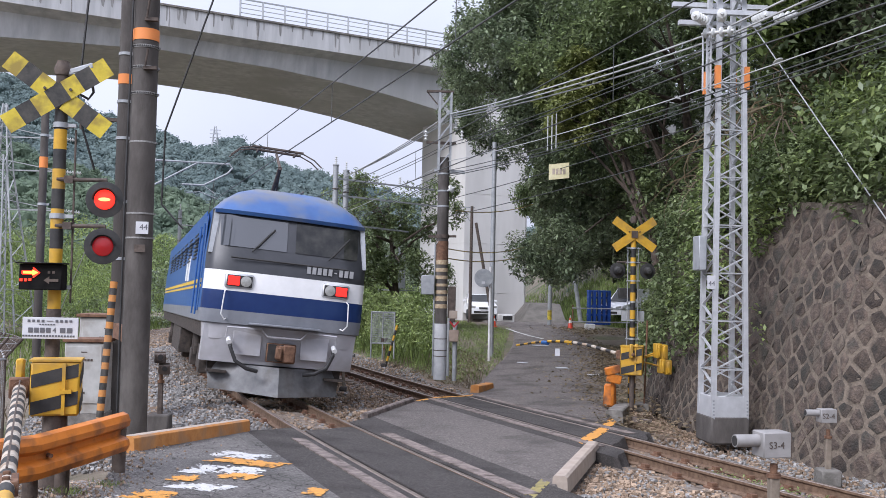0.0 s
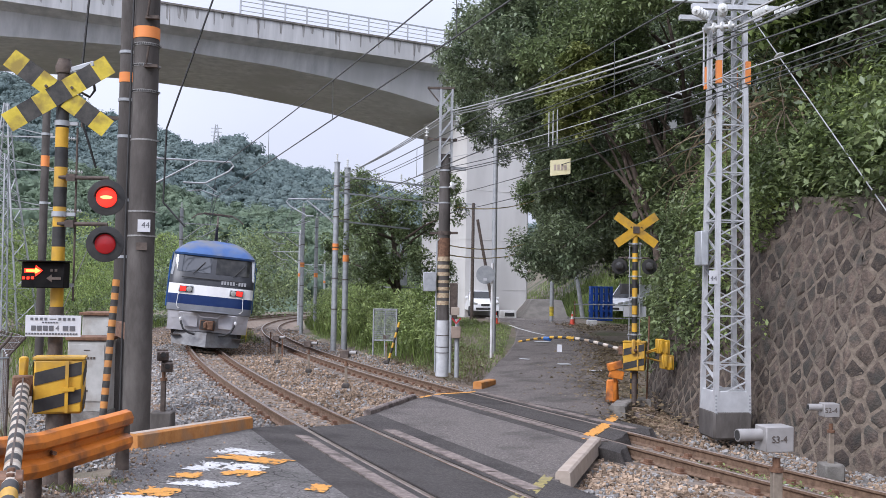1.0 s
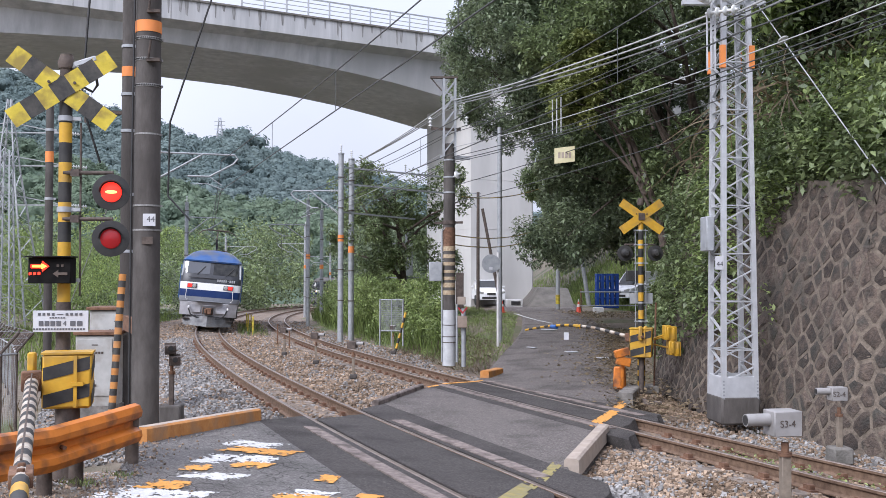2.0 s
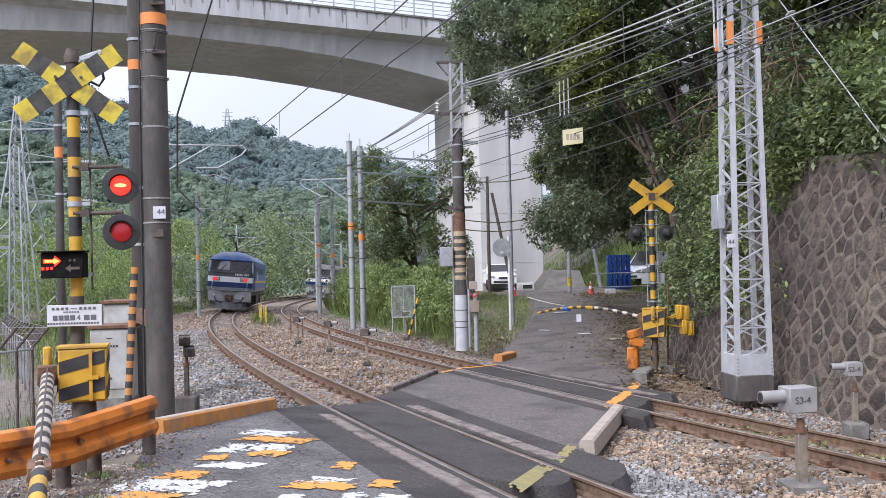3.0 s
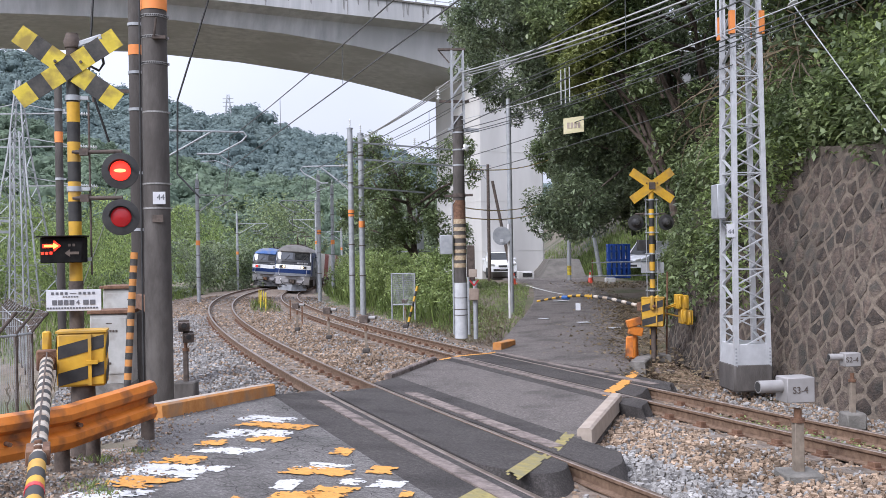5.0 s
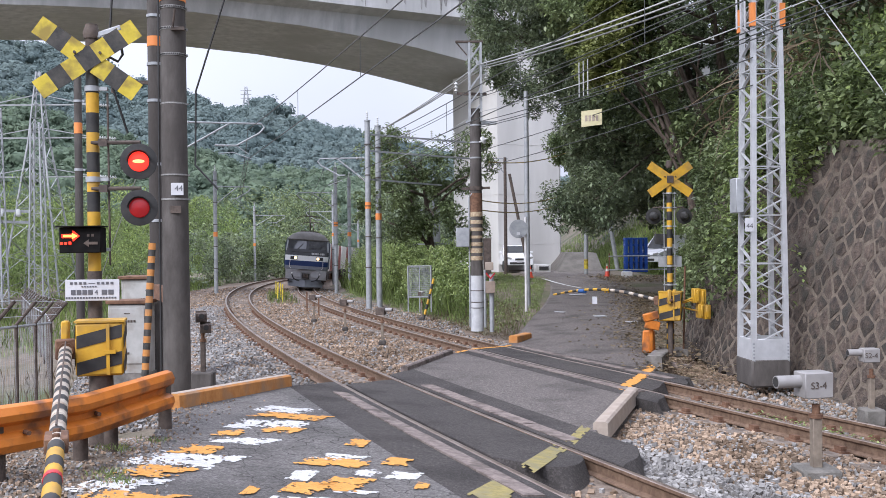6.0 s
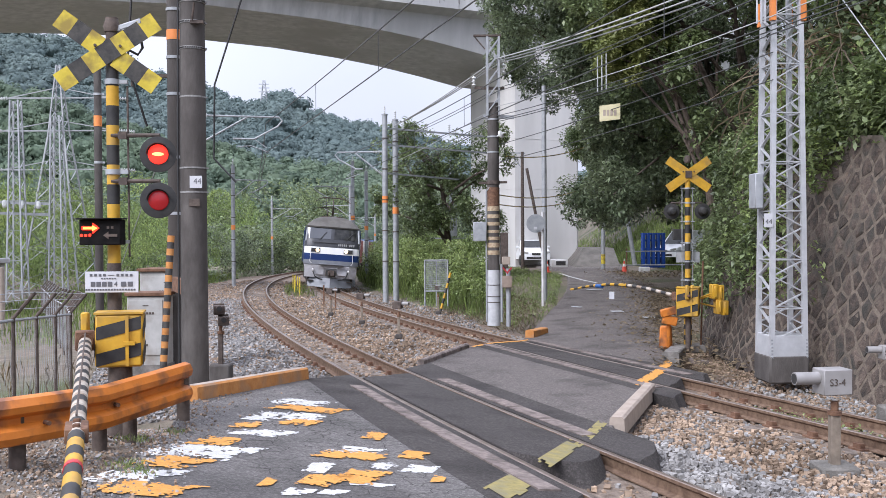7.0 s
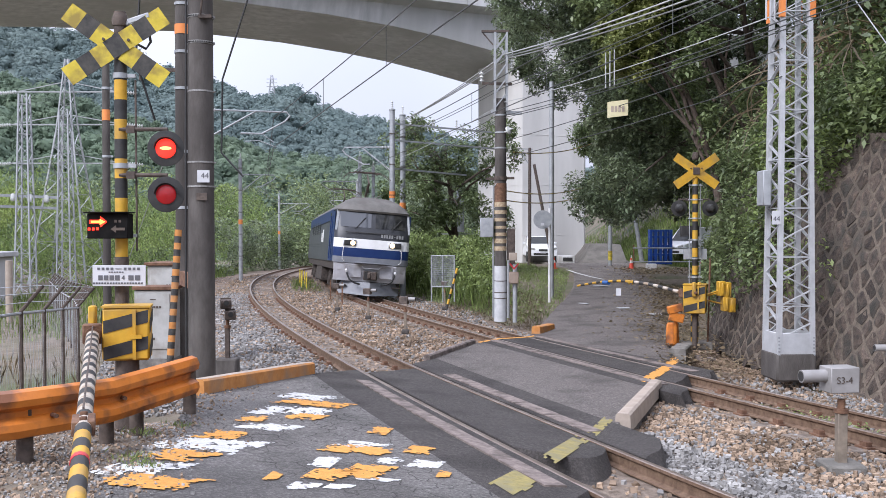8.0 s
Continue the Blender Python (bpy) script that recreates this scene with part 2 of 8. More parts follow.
# ---- mesh helpers ----
class Shape:
    """Collects faces with material slots, then becomes one mesh object."""

    def __init__(self):
        self.v, self.f, self.m = [], [], []

    def add(self, verts, faces, slot=0):
        o = len(self.v)
        self.v += [tuple(p) for p in verts]
        self.f += [tuple(i + o for i in q) for q in faces]
        self.m += [slot] * len(faces)
        return self

    def box(self, c, size, turn=None, slot=0, taper=1.0):
        x, y, z = (a / 2 for a in size)
        pts = [Vector((sx * x * (taper if sz > 0 else 1), sy * y * (taper if sz > 0 else 1), sz * z)) for sz in (-1, 1) for sy in (-1, 1) for sx in (-1, 1)]
        if turn is not None:
            pts = [turn @ p for p in pts]
        c = Vector(c)
        return self.add([p + c for p in pts], [(0, 2, 3, 1), (4, 5, 7, 6), (0, 1, 5, 4), (2, 6, 7, 3), (0, 4, 6, 2), (1, 3, 7, 5)], slot)

    def bar(self, a, b, wide, high=None, slot=0, up=(0, 0, 1)):
        a, b = Vector(a), Vector(b)
        d = b - a
        y = d.normalized()
        u = Vector(up)
        if abs(y.dot(u)) > 0.98:
            u = Vector((1, 0, 0))
        x = y.cross(u).normalized()
        z = x.cross(y)
        return self.box((a + b) / 2, (wide, d.length, high or wide), Matrix((x, y, z)).transposed(), slot)

    def tube(self, a, b, r, r2=None, n=10, slot=0, cap=True):
        return self.pipe([a, b], [r, r if r2 is None else r2], n, slot, cap)

    def pipe(self, pts, r, n=8, slot=0, cap=True):
        pts = [Vector(p) for p in pts]
        rs = r if isinstance(r, (list, tuple)) else [r] * len(pts)
        o = len(self.v)
        prev = None
        for i, p in enumerate(pts):
            d = (pts[min(i + 1, len(pts) - 1)] - pts[max(i - 1, 0)]).normalized()
            if prev is None:
                x = d.cross(Vector((0, 0, 1)) if abs(d.z) < 0.95 else Vector((0, 1, 0))).normalized()
            else:
                x = (prev - d * prev.dot(d)).normalized()
            prev = x
            y = d.cross(x)
            for k in range(n):
                a = 2 * math.pi * k / n
                self.v.append(tuple(p + (x * math.cos(a) + y * math.sin(a)) * rs[i]))
        for i in range(len(pts) - 1):
            for k in range(n):
                a, b = o + i * n + k, o + i * n + (k + 1) % n
                self.f.append((a, b, b + n, a + n))
                self.m.append(slot)
        if cap:
            self.f += [tuple(o + k for k in range(n))[::-1], tuple(o + (len(pts) - 1) * n + k for k in range(n))]
            self.m += [slot, slot]
        return self

    def lathe(self, profile, m, n=20, slot=0):
        """profile: (radius, height) pairs round the z axis of m."""
        o = len(self.v)
        for r, h in profile:
            for k in range(n):
                a = 2 * math.pi * k / n
                self.v.append(tuple(m @ Vector((r * math.cos(a), r * math.sin(a), h))))
        for i in range(len(profile) - 1):
            for k in range(n):
                a, b = o + i * n + k, o + i * n + (k + 1) % n
                self.f.append((a, b, b + n, a + n))
                self.m.append(slot)
        self.f += [tuple(o + k for k in range(n))[::-1], tuple(o + (len(profile) - 1) * n + k for k in range(n))]
        self.m += [slot, slot]
        return self

    def prism(self, poly, m, depth, slot=0):
        """poly in the xy plane of m, pulled along its z."""
        n = len(poly)
        return self.add([m @ Vector((x, y, 0)) for x, y in poly] + [m @ Vector((x, y, depth)) for x, y in poly],
                        [tuple(range(n))[::-1], tuple(range(n, 2 * n))] + [(i, (i + 1) % n, n + (i + 1) % n, n + i) for i in range(n)], slot)

    def sweep(self, rings, slot=0, closed=True, cap=False):
        o, n = len(self.v), len(rings[0])
        for r in rings:
            self.v += [tuple(p) for p in r]
        for i in range(len(rings) - 1):
            for k in range(n if closed else n - 1):
                a, b = o + i * n + k, o + i * n + (k + 1) % n
                self.f.append((a, b, b + n, a + n))
                self.m.append(slot)
        if cap:
            self.f += [tuple(o + k for k in range(n))[::-1], tuple(o + (len(rings) - 1) * n + k for k in range(n))]
            self.m += [slot, slot]
        return self


def made(shape, mats, bevel=0.0, smooth=True, flip=True):
    """The mesh of a Shape."""
    me = bpy.data.meshes.new("mesh")
    me.from_pydata(shape.v, [], shape.f)
    for m in mats if isinstance(mats, (list, tuple)) else [mats]:
        me.materials.append(m)
    me.polygons.foreach_set("material_index", shape.m)
    bm = bmesh.new()
    bm.from_mesh(me)
    if flip:
        bmesh.ops.recalc_face_normals(bm, faces=bm.faces)
    if bevel:
        edges = [e for e in bm.edges if len(e.link_faces) == 2 and e.calc_face_angle(0) > 0.6]
        bmesh.ops.bevel(bm, geom=edges, offset=bevel, segments=1, affect="EDGES", profile=0.5, clamp_overlap=True)
    bm.to_mesh(me)
    bm.free()
    if smooth:
        me.polygons.foreach_set("use_smooth", [True] * len(me.polygons))
        me.set_sharp_from_angle(angle=radians(38))
    return me


def thing(name, shape, mats, label="", category="", group="", kind="", bevel=0.0, at=None):
    ob = new(name, made(shape, mats, bevel) if shape else None)
    if at is not None:
        ob.matrix_world = at
    return tagged(ob, label, category, group, kind)


def part(name, shape, mats, parent, label="", bevel=0.0):
    ob = new(name, made(shape, mats, bevel))
    ob.parent = parent
    return tagged(ob, label)


def array_mesh(name, verts, quads, material, parent=None):
    me = bpy.data.meshes.new(name)
    nv, nq = len(verts), len(quads)
    me.vertices.add(nv)
    me.vertices.foreach_set("co", np.ascontiguousarray(verts, dtype=np.float32).ravel())
    k = quads.shape[1]
    me.loops.add(nq * k)
    me.polygons.add(nq)
    me.loops.foreach_set("vertex_index", np.ascontiguousarray(quads, dtype=np.int32).ravel())
    me.polygons.foreach_set("loop_start", np.arange(0, nq * k, k, dtype=np.int32))
    me.update(calc_edges=True)
    me.validate()
    me.materials.append(material)
    ob = new(name, me)
    ob.parent = parent
    return ob


rng = np.random.default_rng(7)


def leaves(points, size, spread=0.5, droop=0.25, aspect=0.45):
    """Folded leaf blades, one at each point: vertices and triangles-quads."""
    n = len(points)
    a = rng.uniform(0, 2 * np.pi, n)
    t = rng.normal(-droop, spread, n)
    d = np.stack([np.cos(a) * np.cos(t), np.sin(a) * np.cos(t), np.sin(t)], 1)
    s = np.cross(d, np.array([0, 0, 1.0])) + rng.normal(0, 0.35, (n, 3))
    s -= d * (s * d).sum(1)[:, None]
    s /= np.linalg.norm(s, axis=1)[:, None] + 1e-9
    u = np.cross(s, d)
    ln = (size * rng.uniform(0.6, 1.4, n))[:, None]
    w = ln * aspect
    p = np.asarray(points)
    v = np.stack([p, p + d * ln * 0.5 + s * w * 0.5 + u * ln * 0.08, p + d * ln - u * ln * 0.1, p + d * ln * 0.5 - s * w * 0.5 + u * ln * 0.08], 1).reshape(-1, 3)
    q = np.arange(4 * n).reshape(n, 4)
    return v, q


def clumps(centres, radii, per, shell=0.75):
    """Points in uneven balls round the centres, denser near their skins."""
    c = np.repeat(np.asarray(centres, float), per, 0)
    r = np.repeat(np.asarray(radii, float), per, 0)
    d = rng.normal(0, 1, c.shape)
    d /= np.linalg.norm(d, axis=1)[:, None]
    k = rng.uniform(0, 1, len(c)) ** (1 / 3) * (1 - shell) + shell * rng.uniform(0.75, 1.05, len(c))
    return c + d * (r if r.ndim == 2 else r[:, None]) * k[:, None]


# ---- the line of the railway: plan curve, gradient and cant ----
GAUGE, SPACING, GRADE = 1.067, 3.86, -0.02
CANT_1, CANT_2, DROP_2 = 0.112, 0.085, -0.14
_S = np.arange(-60, 190, 0.25)
_K = np.interp(_S, [0, 25], [-0.00411, -0.00346])
_H = np.cumsum(_K) * 0.25
_i0 = int(np.argmin(abs(_S)))
_H = _H - _H[_i0] + radians(108.38)
_X, _Y = np.cumsum(np.cos(_H)) * 0.25, np.cumsum(np.sin(_H)) * 0.25
_X, _Y = _X - _X[_i0] - 0.135, _Y - _Y[_i0] + 10.0


def track(s, off=0.0, z=0.0):
    """The point at s along the outer rail of the first track, off to its right and z above its head."""
    h = np.interp(s, _S, _H)
    return Vector((float(np.interp(s, _S, _X) + off * np.sin(h)), float(np.interp(s, _S, _Y) - off * np.cos(h)), GRADE * s + z))


def heading(s):
    return float(np.interp(s, _S, _H))


def locate(x, y):
    """Along and across the track for arrays of points."""
    x, y = np.asarray(x, float), np.asarray(y, float)
    j = np.zeros(x.shape, int)
    best = np.full(x.shape, 1e18)
    for i in range(0, len(_S), 4):
        d = (x - _X[i]) ** 2 + (y - _Y[i]) ** 2
        m = d < best
        best[m], j[m] = d[m], i
    dx, dy = x - _X[j], y - _Y[j]
    return _S[j] + dx * np.cos(_H[j]) + dy * np.sin(_H[j]), dx * np.sin(_H[j]) - dy * np.cos(_H[j])


# level of the pavement and the formation across the tracks, relative to the outer rail head
ACROSS = [-14, -7, -3.1, 0, GAUGE, 2.4, SPACING, SPACING + GAUGE, 6.2, 9, 30]
PAVE_Z = [1.0, 0.75, 0.36, 0.0, -CANT_1, -0.125, DROP_2, DROP_2 - CANT_2, -0.22, -0.2, -0.2]
BED_Z = [-0.5, -0.45, -0.3, -0.17, -0.17 - CANT_1, -0.31, DROP_2 - 0.17, DROP_2 - CANT_2 - 0.17, -0.42, -0.35, -0.3]
RIGHT_EDGE = ([-6, 0, 1.67, 3.28, 5.1, 8], [-10.2, -3.1, -1.0, 1.1, 3.5, 7.3])
LEFT_EDGE = ([-6, -3.34, -2.75, -2.4, -0.85, 1.5, 3.2, 5.8, 9], [-9.5, -4.1, -2.1, -0.1, 2.4, 5.0, 7.6, 10.2, 14.5])
ROAD_C = [(1.55, 13.5), (2.85, 18.3), (4.0, 23.5), (5.3, 29), (6.5, 36), (7.6, 44), (8.2, 50), (8.2, 58), (7.0, 68), (4.0, 80)]
ROAD_W = [3.3, 2.95, 2.8, 2.85, 2.9, 2.9, 3.2, 6.0, 6.0, 6.0]


def pave_level(s, off):
    near = np.interp(off, ACROSS, PAVE_Z)
    return near + GRADE * np.asarray(s) * np.interp(off, [5, 9], [1.0, 0.0])


def ground_level(x, y):
    s, off = locate(x, y)
    z = np.interp(off, ACROSS, BED_Z) + GRADE * np.clip(s, -40, 190) - 0.06
    up = np.clip((off - 6.2) / 5.0, 0, 1) * np.clip((s - 9) / 6, 0, 1)
    z = z * (1 - up) + up * np.interp(y, [20, 48, 120], [-0.25, -0.1, 0.2])
    left = np.clip((-off - 1.2) / 1.5, 0, 1) * np.clip((2.0 - s) / 3.5, 0, 1)
    z = z * (1 - left) + left * (np.interp(off, ACROSS, PAVE_Z) - 0.1)
    far = np.clip((np.hypot(x, y - 30) - 90) / 80, 0, 1)
    return z * (1 - far) - 2.2 * far


def build_ground():
    xs = np.concatenate([-np.geomspace(40, 1900, 26)[::-1], np.arange(-39, 39.1, 0.75), np.geomspace(40, 1900, 26)])
    ys = np.concatenate([-np.geomspace(20, 1900, 24)[::-1], np.arange(-19, 110.1, 0.75), np.geomspace(111, 2600, 28)])
    gx, gy = np.meshgrid(xs, ys)
    gz = ground_level(gx.ravel(), gy.ravel()).reshape(gx.shape)
    gz += np.where(np.hypot(gx, gy) < 120, rng.normal(0, 0.012, gx.shape), 0)
    v = np.stack([gx, gy, gz], 2).reshape(-1, 3)
    n, m = gx.shape
    i = (np.arange(n - 1)[:, None] * m + np.arange(m - 1)[None]).ravel()
    ob = array_mesh("ground", v, np.stack([i, i + 1, i + m + 1, i + m], 1), DIRT)
    tagged(ob, "bare brown dirt ground with weeds beside the railway", "ground", kind="structure")


build_ground()


def build_ballast():
    offs = np.concatenate([[-4.6, -3.2, -2.0, -1.3], np.linspace(-1.0, 6.4, 30), [7.2]])
    rel = np.interp(offs, ACROSS, BED_Z)
    rel[0], rel[-1] = -0.62, -0.6
    ss = np.concatenate([np.arange(-30, 40, 0.3), np.arange(40, 175, 1.0)])
    pts = []
    for s in ss:
        for o, z in zip(offs, rel):
            j = 0.015 if 0 < abs(o) < 7 else 0
            if s < 3.5 and o < -1.2:
                z = -0.5
            pts.append(track(s, o, z + rng.normal(0, j)))
    m = len(offs)
    i = (np.arange(len(ss) - 1)[:, None] * m + np.arange(m - 1)[None]).ravel()
    ob = array_mesh("ballast_bed", np.array(pts), np.stack([i, i + 1, i + m + 1, i + m], 1), BALLAST_BED)
    tagged(ob, "brown stained railway ballast bed under both tracks", "ballast", kind="structure")


build_ballast()

RAIL = [(-0.064, -0.153), (0.064, -0.153), (0.064, -0.14), (0.012, -0.118), (0.009, -0.045), (0.033, -0.032), (0.033, -0.006), (0.026, 0.0), (-0.026, 0.0),
        (-0.033, -0.006), (-0.033, -0.032), (-0.009, -0.045), (-0.012, -0.118), (-0.064, -0.14)]


def rail_shape(off, z, s0, s1, step=1.0, lean=0.0):
    sh = Shape()
    ss = np.arange(s0, s1 + 0.01, step)
    rings = []
    for s in ss:
        h = heading(s)
        c = track(s, off, z)
        rings.append([c + Vector((math.sin(h), -math.cos(h), -lean)) * px + Vector((0, 0, pz)) for px, pz in RAIL])
    sh.sweep(rings, 0)
    n = len(RAIL)
    sh.m = [1 if (i % n) in (6, 7, 8) else 0 for i in range(len(sh.f))]
    return sh


def build_track(name, base, cant, dz, label):
    tk = thing(name, None, None, label, "railway track", kind="structure")
    for o, z in ((0.0, 0.0), (GAUGE, -cant)):
        part("rail", rail_shape(base + o, dz + z, -45, 170, lean=cant / GAUGE), [RAIL_RUST, RAIL_TOP], tk)
    sl = Shape().box((0, 0, 0), (2.1, 0.22, 0.17))
    me = made(sl, SLEEPER, bevel=0.012)
    for k in range(175):
        s = -18 + 0.66 * k
        edge_r, edge_l = np.interp(base + 0.5, *RIGHT_EDGE), np.interp(base + 0.5, *LEFT_EDGE)
        if edge_r - 0.6 < s < edge_l + 0.6:
            continue
        ob = new("sleeper", me)
        ob.parent = tk
        p = track(s, base + GAUGE / 2, dz - cant / 2 - 0.153 - 0.085)
        ob.matrix_basis = pose(p.x, p.y, p.z, 0, math.degrees(math.atan(cant / GAUGE)), math.degrees(heading(s)) - 90 + rng.normal(0, 0.6))
    plate = Shape().box((0, 0, 0.01), (0.34, 0.16, 0.03)).box((0.11, 0, 0.04), (0.07, 0.09, 0.06)).box((-0.11, 0, 0.04), (0.07, 0.09, 0.06))
    pm = made(plate, RUST)
    for k in range(70):
        s = -18 + 0.66 * k
        if edge_r - 0.6 < s < edge_l + 0.6:
            continue
        for o, z in ((0.0, 0.0), (GAUGE, -cant)):
            ob = new("rail_fastening", pm)
            ob.parent = tk
            p = track(s, base + o, dz + z - 0.158)
            ob.matrix_basis = pose(p.x, p.y, p.z, 0, math.degrees(math.atan(cant / GAUGE)), math.degrees(heading(s)) - 90)
    return tk


build_track("track_outer", 0.0, CANT_1, 0.0, "rusty narrow gauge curved track on sleepers, outer line")
build_track("track_inner", SPACING, CANT_2, DROP_2, "rusty narrow gauge curved track on sleepers, inner line")


def pave_patch(name, off0, off1, s_lo, s_hi, material, lift=0.0, label="", n=10, m=14, ragged=0.0):
    """A piece of pavement between two offsets; s_lo and s_hi give its ends at an offset. It has thickness."""
    top, low = [], []
    for i in range(n + 1):
        o = off0 + (off1 - off0) * i / n
        a, b = s_lo(o), s_hi(o)
        for j in range(m + 1):
            edge = ragged * (noise.noise((o * 3.1, j * 1.7, 3.0)) if j in (0, m) else 0)
            s = a + (b - a) * j / m + edge
            z = float(np.interp(o, ACROSS, PAVE_Z)) + lift
            top.append(track(s, o, z))
            flare = 0.16 * (1 if j == m else -1 if j == 0 else 0)
            low.append(track(s + flare * (1 + 0.6 * noise.noise((o * 5.0, j, 7.0))), o, z - 0.2))
    sh = Shape()
    k = m + 1
    quads = [(i * k + j, i * k + j + 1, (i + 1) * k + j + 1, (i + 1) * k + j) for i in range(n) for j in range(m)]
    sh.add(top, quads)
    rim = [j for j in range(m + 1)] + [i * k + m for i in range(1, n + 1)] + [n * k + j for j in range(m - 1, -1, -1)] + [i * k for i in range(n - 1, 0, -1)]
    o = len(top)
    sh.add([top[r] for r in rim] + [low[r] for r in rim], [(i, (i + 1) % len(rim), len(rim) + (i + 1) % len(rim), len(rim) + i) for i in range(len(rim))])
    return thing(name, sh, material, label, "pavement", kind="structure")


lo = lambda o: float(np.interp(o, *RIGHT_EDGE))
hi = lambda o: float(np.interp(o, *LEFT_EDGE))
GAP = 0.075
pave_patch("road_near", -5.8, -0.82, lambda o: lo(o) - 6 if o < -2 else min(lo(o) - 0.5, lo(o) - 6 + (o + 2) * 6.5), hi, ASPHALT, label="cracked grey asphalt approach with worn lane paint", n=40)
pave_patch("pavement_outer", -0.82, -0.045, lambda o: lo(o) - 0.5, hi, ASPHALT_NEW, label="dark asphalt strip beside the outer rail", ragged=0.1)
pave_patch("pavement_gauge_outer", GAP, GAUGE - GAP, lambda o: -2.5 + 0.5 * ((o - 0.5) / 0.5) ** 2, lambda o: hi(o) - 0.4, ASPHALT_NEW, label="dark asphalt between the outer rails", ragged=0.12)
pave_patch("pavement_middle_edge", GAUGE + 0.045, GAUGE + 0.62, lambda o: lo(o) - 0.85, hi, ASPHALT_NEW, lift=0.004, label="dark asphalt strip along the rail", ragged=0.14)
pave_patch("pavement_middle", GAUGE + 0.62, SPACING - 0.045, lo, hi, ASPHALT_MID, label="worn grey asphalt between the two tracks")
pave_patch("pavement_gauge_inner", SPACING + GAP, SPACING + GAUGE - GAP, lambda o: lo(o) - 0.45, hi, ASPHALT_NEW, label="dark asphalt between the inner rails", ragged=0.12)
pave_patch("pavement_inner_edge", SPACING - 0.5, SPACING - 0.045, lambda o: lo(o) - 0.7, hi, ASPHALT_NEW, lift=0.004, label="dark asphalt strip before the inner rail", ragged=0.12)
pave_patch("pavement_lane_edge", SPACING + GAUGE + 0.045, SPACING + GAUGE + 0.55, lambda o: lo(o) - 1.0, lambda o: hi(o) - 0.3, ASPHALT_NEW, lift=0.006, label="dark asphalt strip between the inner rail and the lane", ragged=0.14)


def build_road():
    rows = []
    cs = [Vector((x, y, 0)) for x, y in ROAD_C]
    fine, wide = [], []
    for i in range(len(cs) - 1):
        p0, p1, p2, p3 = cs[max(i - 1, 0)], cs[i], cs[i + 1], cs[min(i + 2, len(cs) - 1)]
        for k in range(8):
            t = k / 8
            fine.append(0.5 * ((2 * p1) + (p2 - p0) * t + (2 * p0 - 5 * p1 + 4 * p2 - p3) * t * t + (3 * p1 - p0 - 3 * p2 + p3) * t ** 3))
            wide.append(ROAD_W[i] * (1 - t) + ROAD_W[i + 1] * t)
    for i, p in enumerate(fine):
        d = (fine[min(i + 1, len(fine) - 1)] - fine[max(i - 1, 0)]).normalized()
        n = Vector((d.y, -d.x, 0))
        z = float(np.interp(p.y, [18, 22, 36, 50, 80], [-0.235, -0.21, -0.09, 0.02, 0.15]))
        w = wide[i] / 2
        ring = [p - n * (w + 0.25) + Vector((0, 0, z - 0.25)), p - n * w + Vector((0, 0, z)), p + Vector((0, 0, z + 0.02)), p + n * w + Vector((0, 0, z)), p + n * (w + 0.25) + Vector((0, 0, z - 0.25))]
        for k, q in enumerate(ring):
            # the near end is cut along the inner rail and meets the crossing there
            for _ in range(80):
                s0, o0 = (float(a) for a in locate(np.array([q.x]), np.array([q.y])))
                if o0 >= SPACING + GAUGE + 0.05:
                    break
                q = q + d * 0.1
            s0, o0 = (float(a) for a in locate(np.array([q.x]), np.array([q.y])))
            f = min(max((o0 - 5.0) / 3.0, 0), 1)
            zz = (DROP_2 - CANT_2 + GRADE * s0 - 0.004) * (1 - f) + z * f
            ring[k] = Vector((q.x, q.y, zz - (0.25 if k in (0, 4) else 0)))
        rows.append(ring)
    sh = Shape().sweep(rows, closed=False)
    thing("road_far", sh, ASPHALT_MID, "dark asphalt lane climbing away from the crossing, strewn with fallen leaves", "road", kind="structure")


build_road()


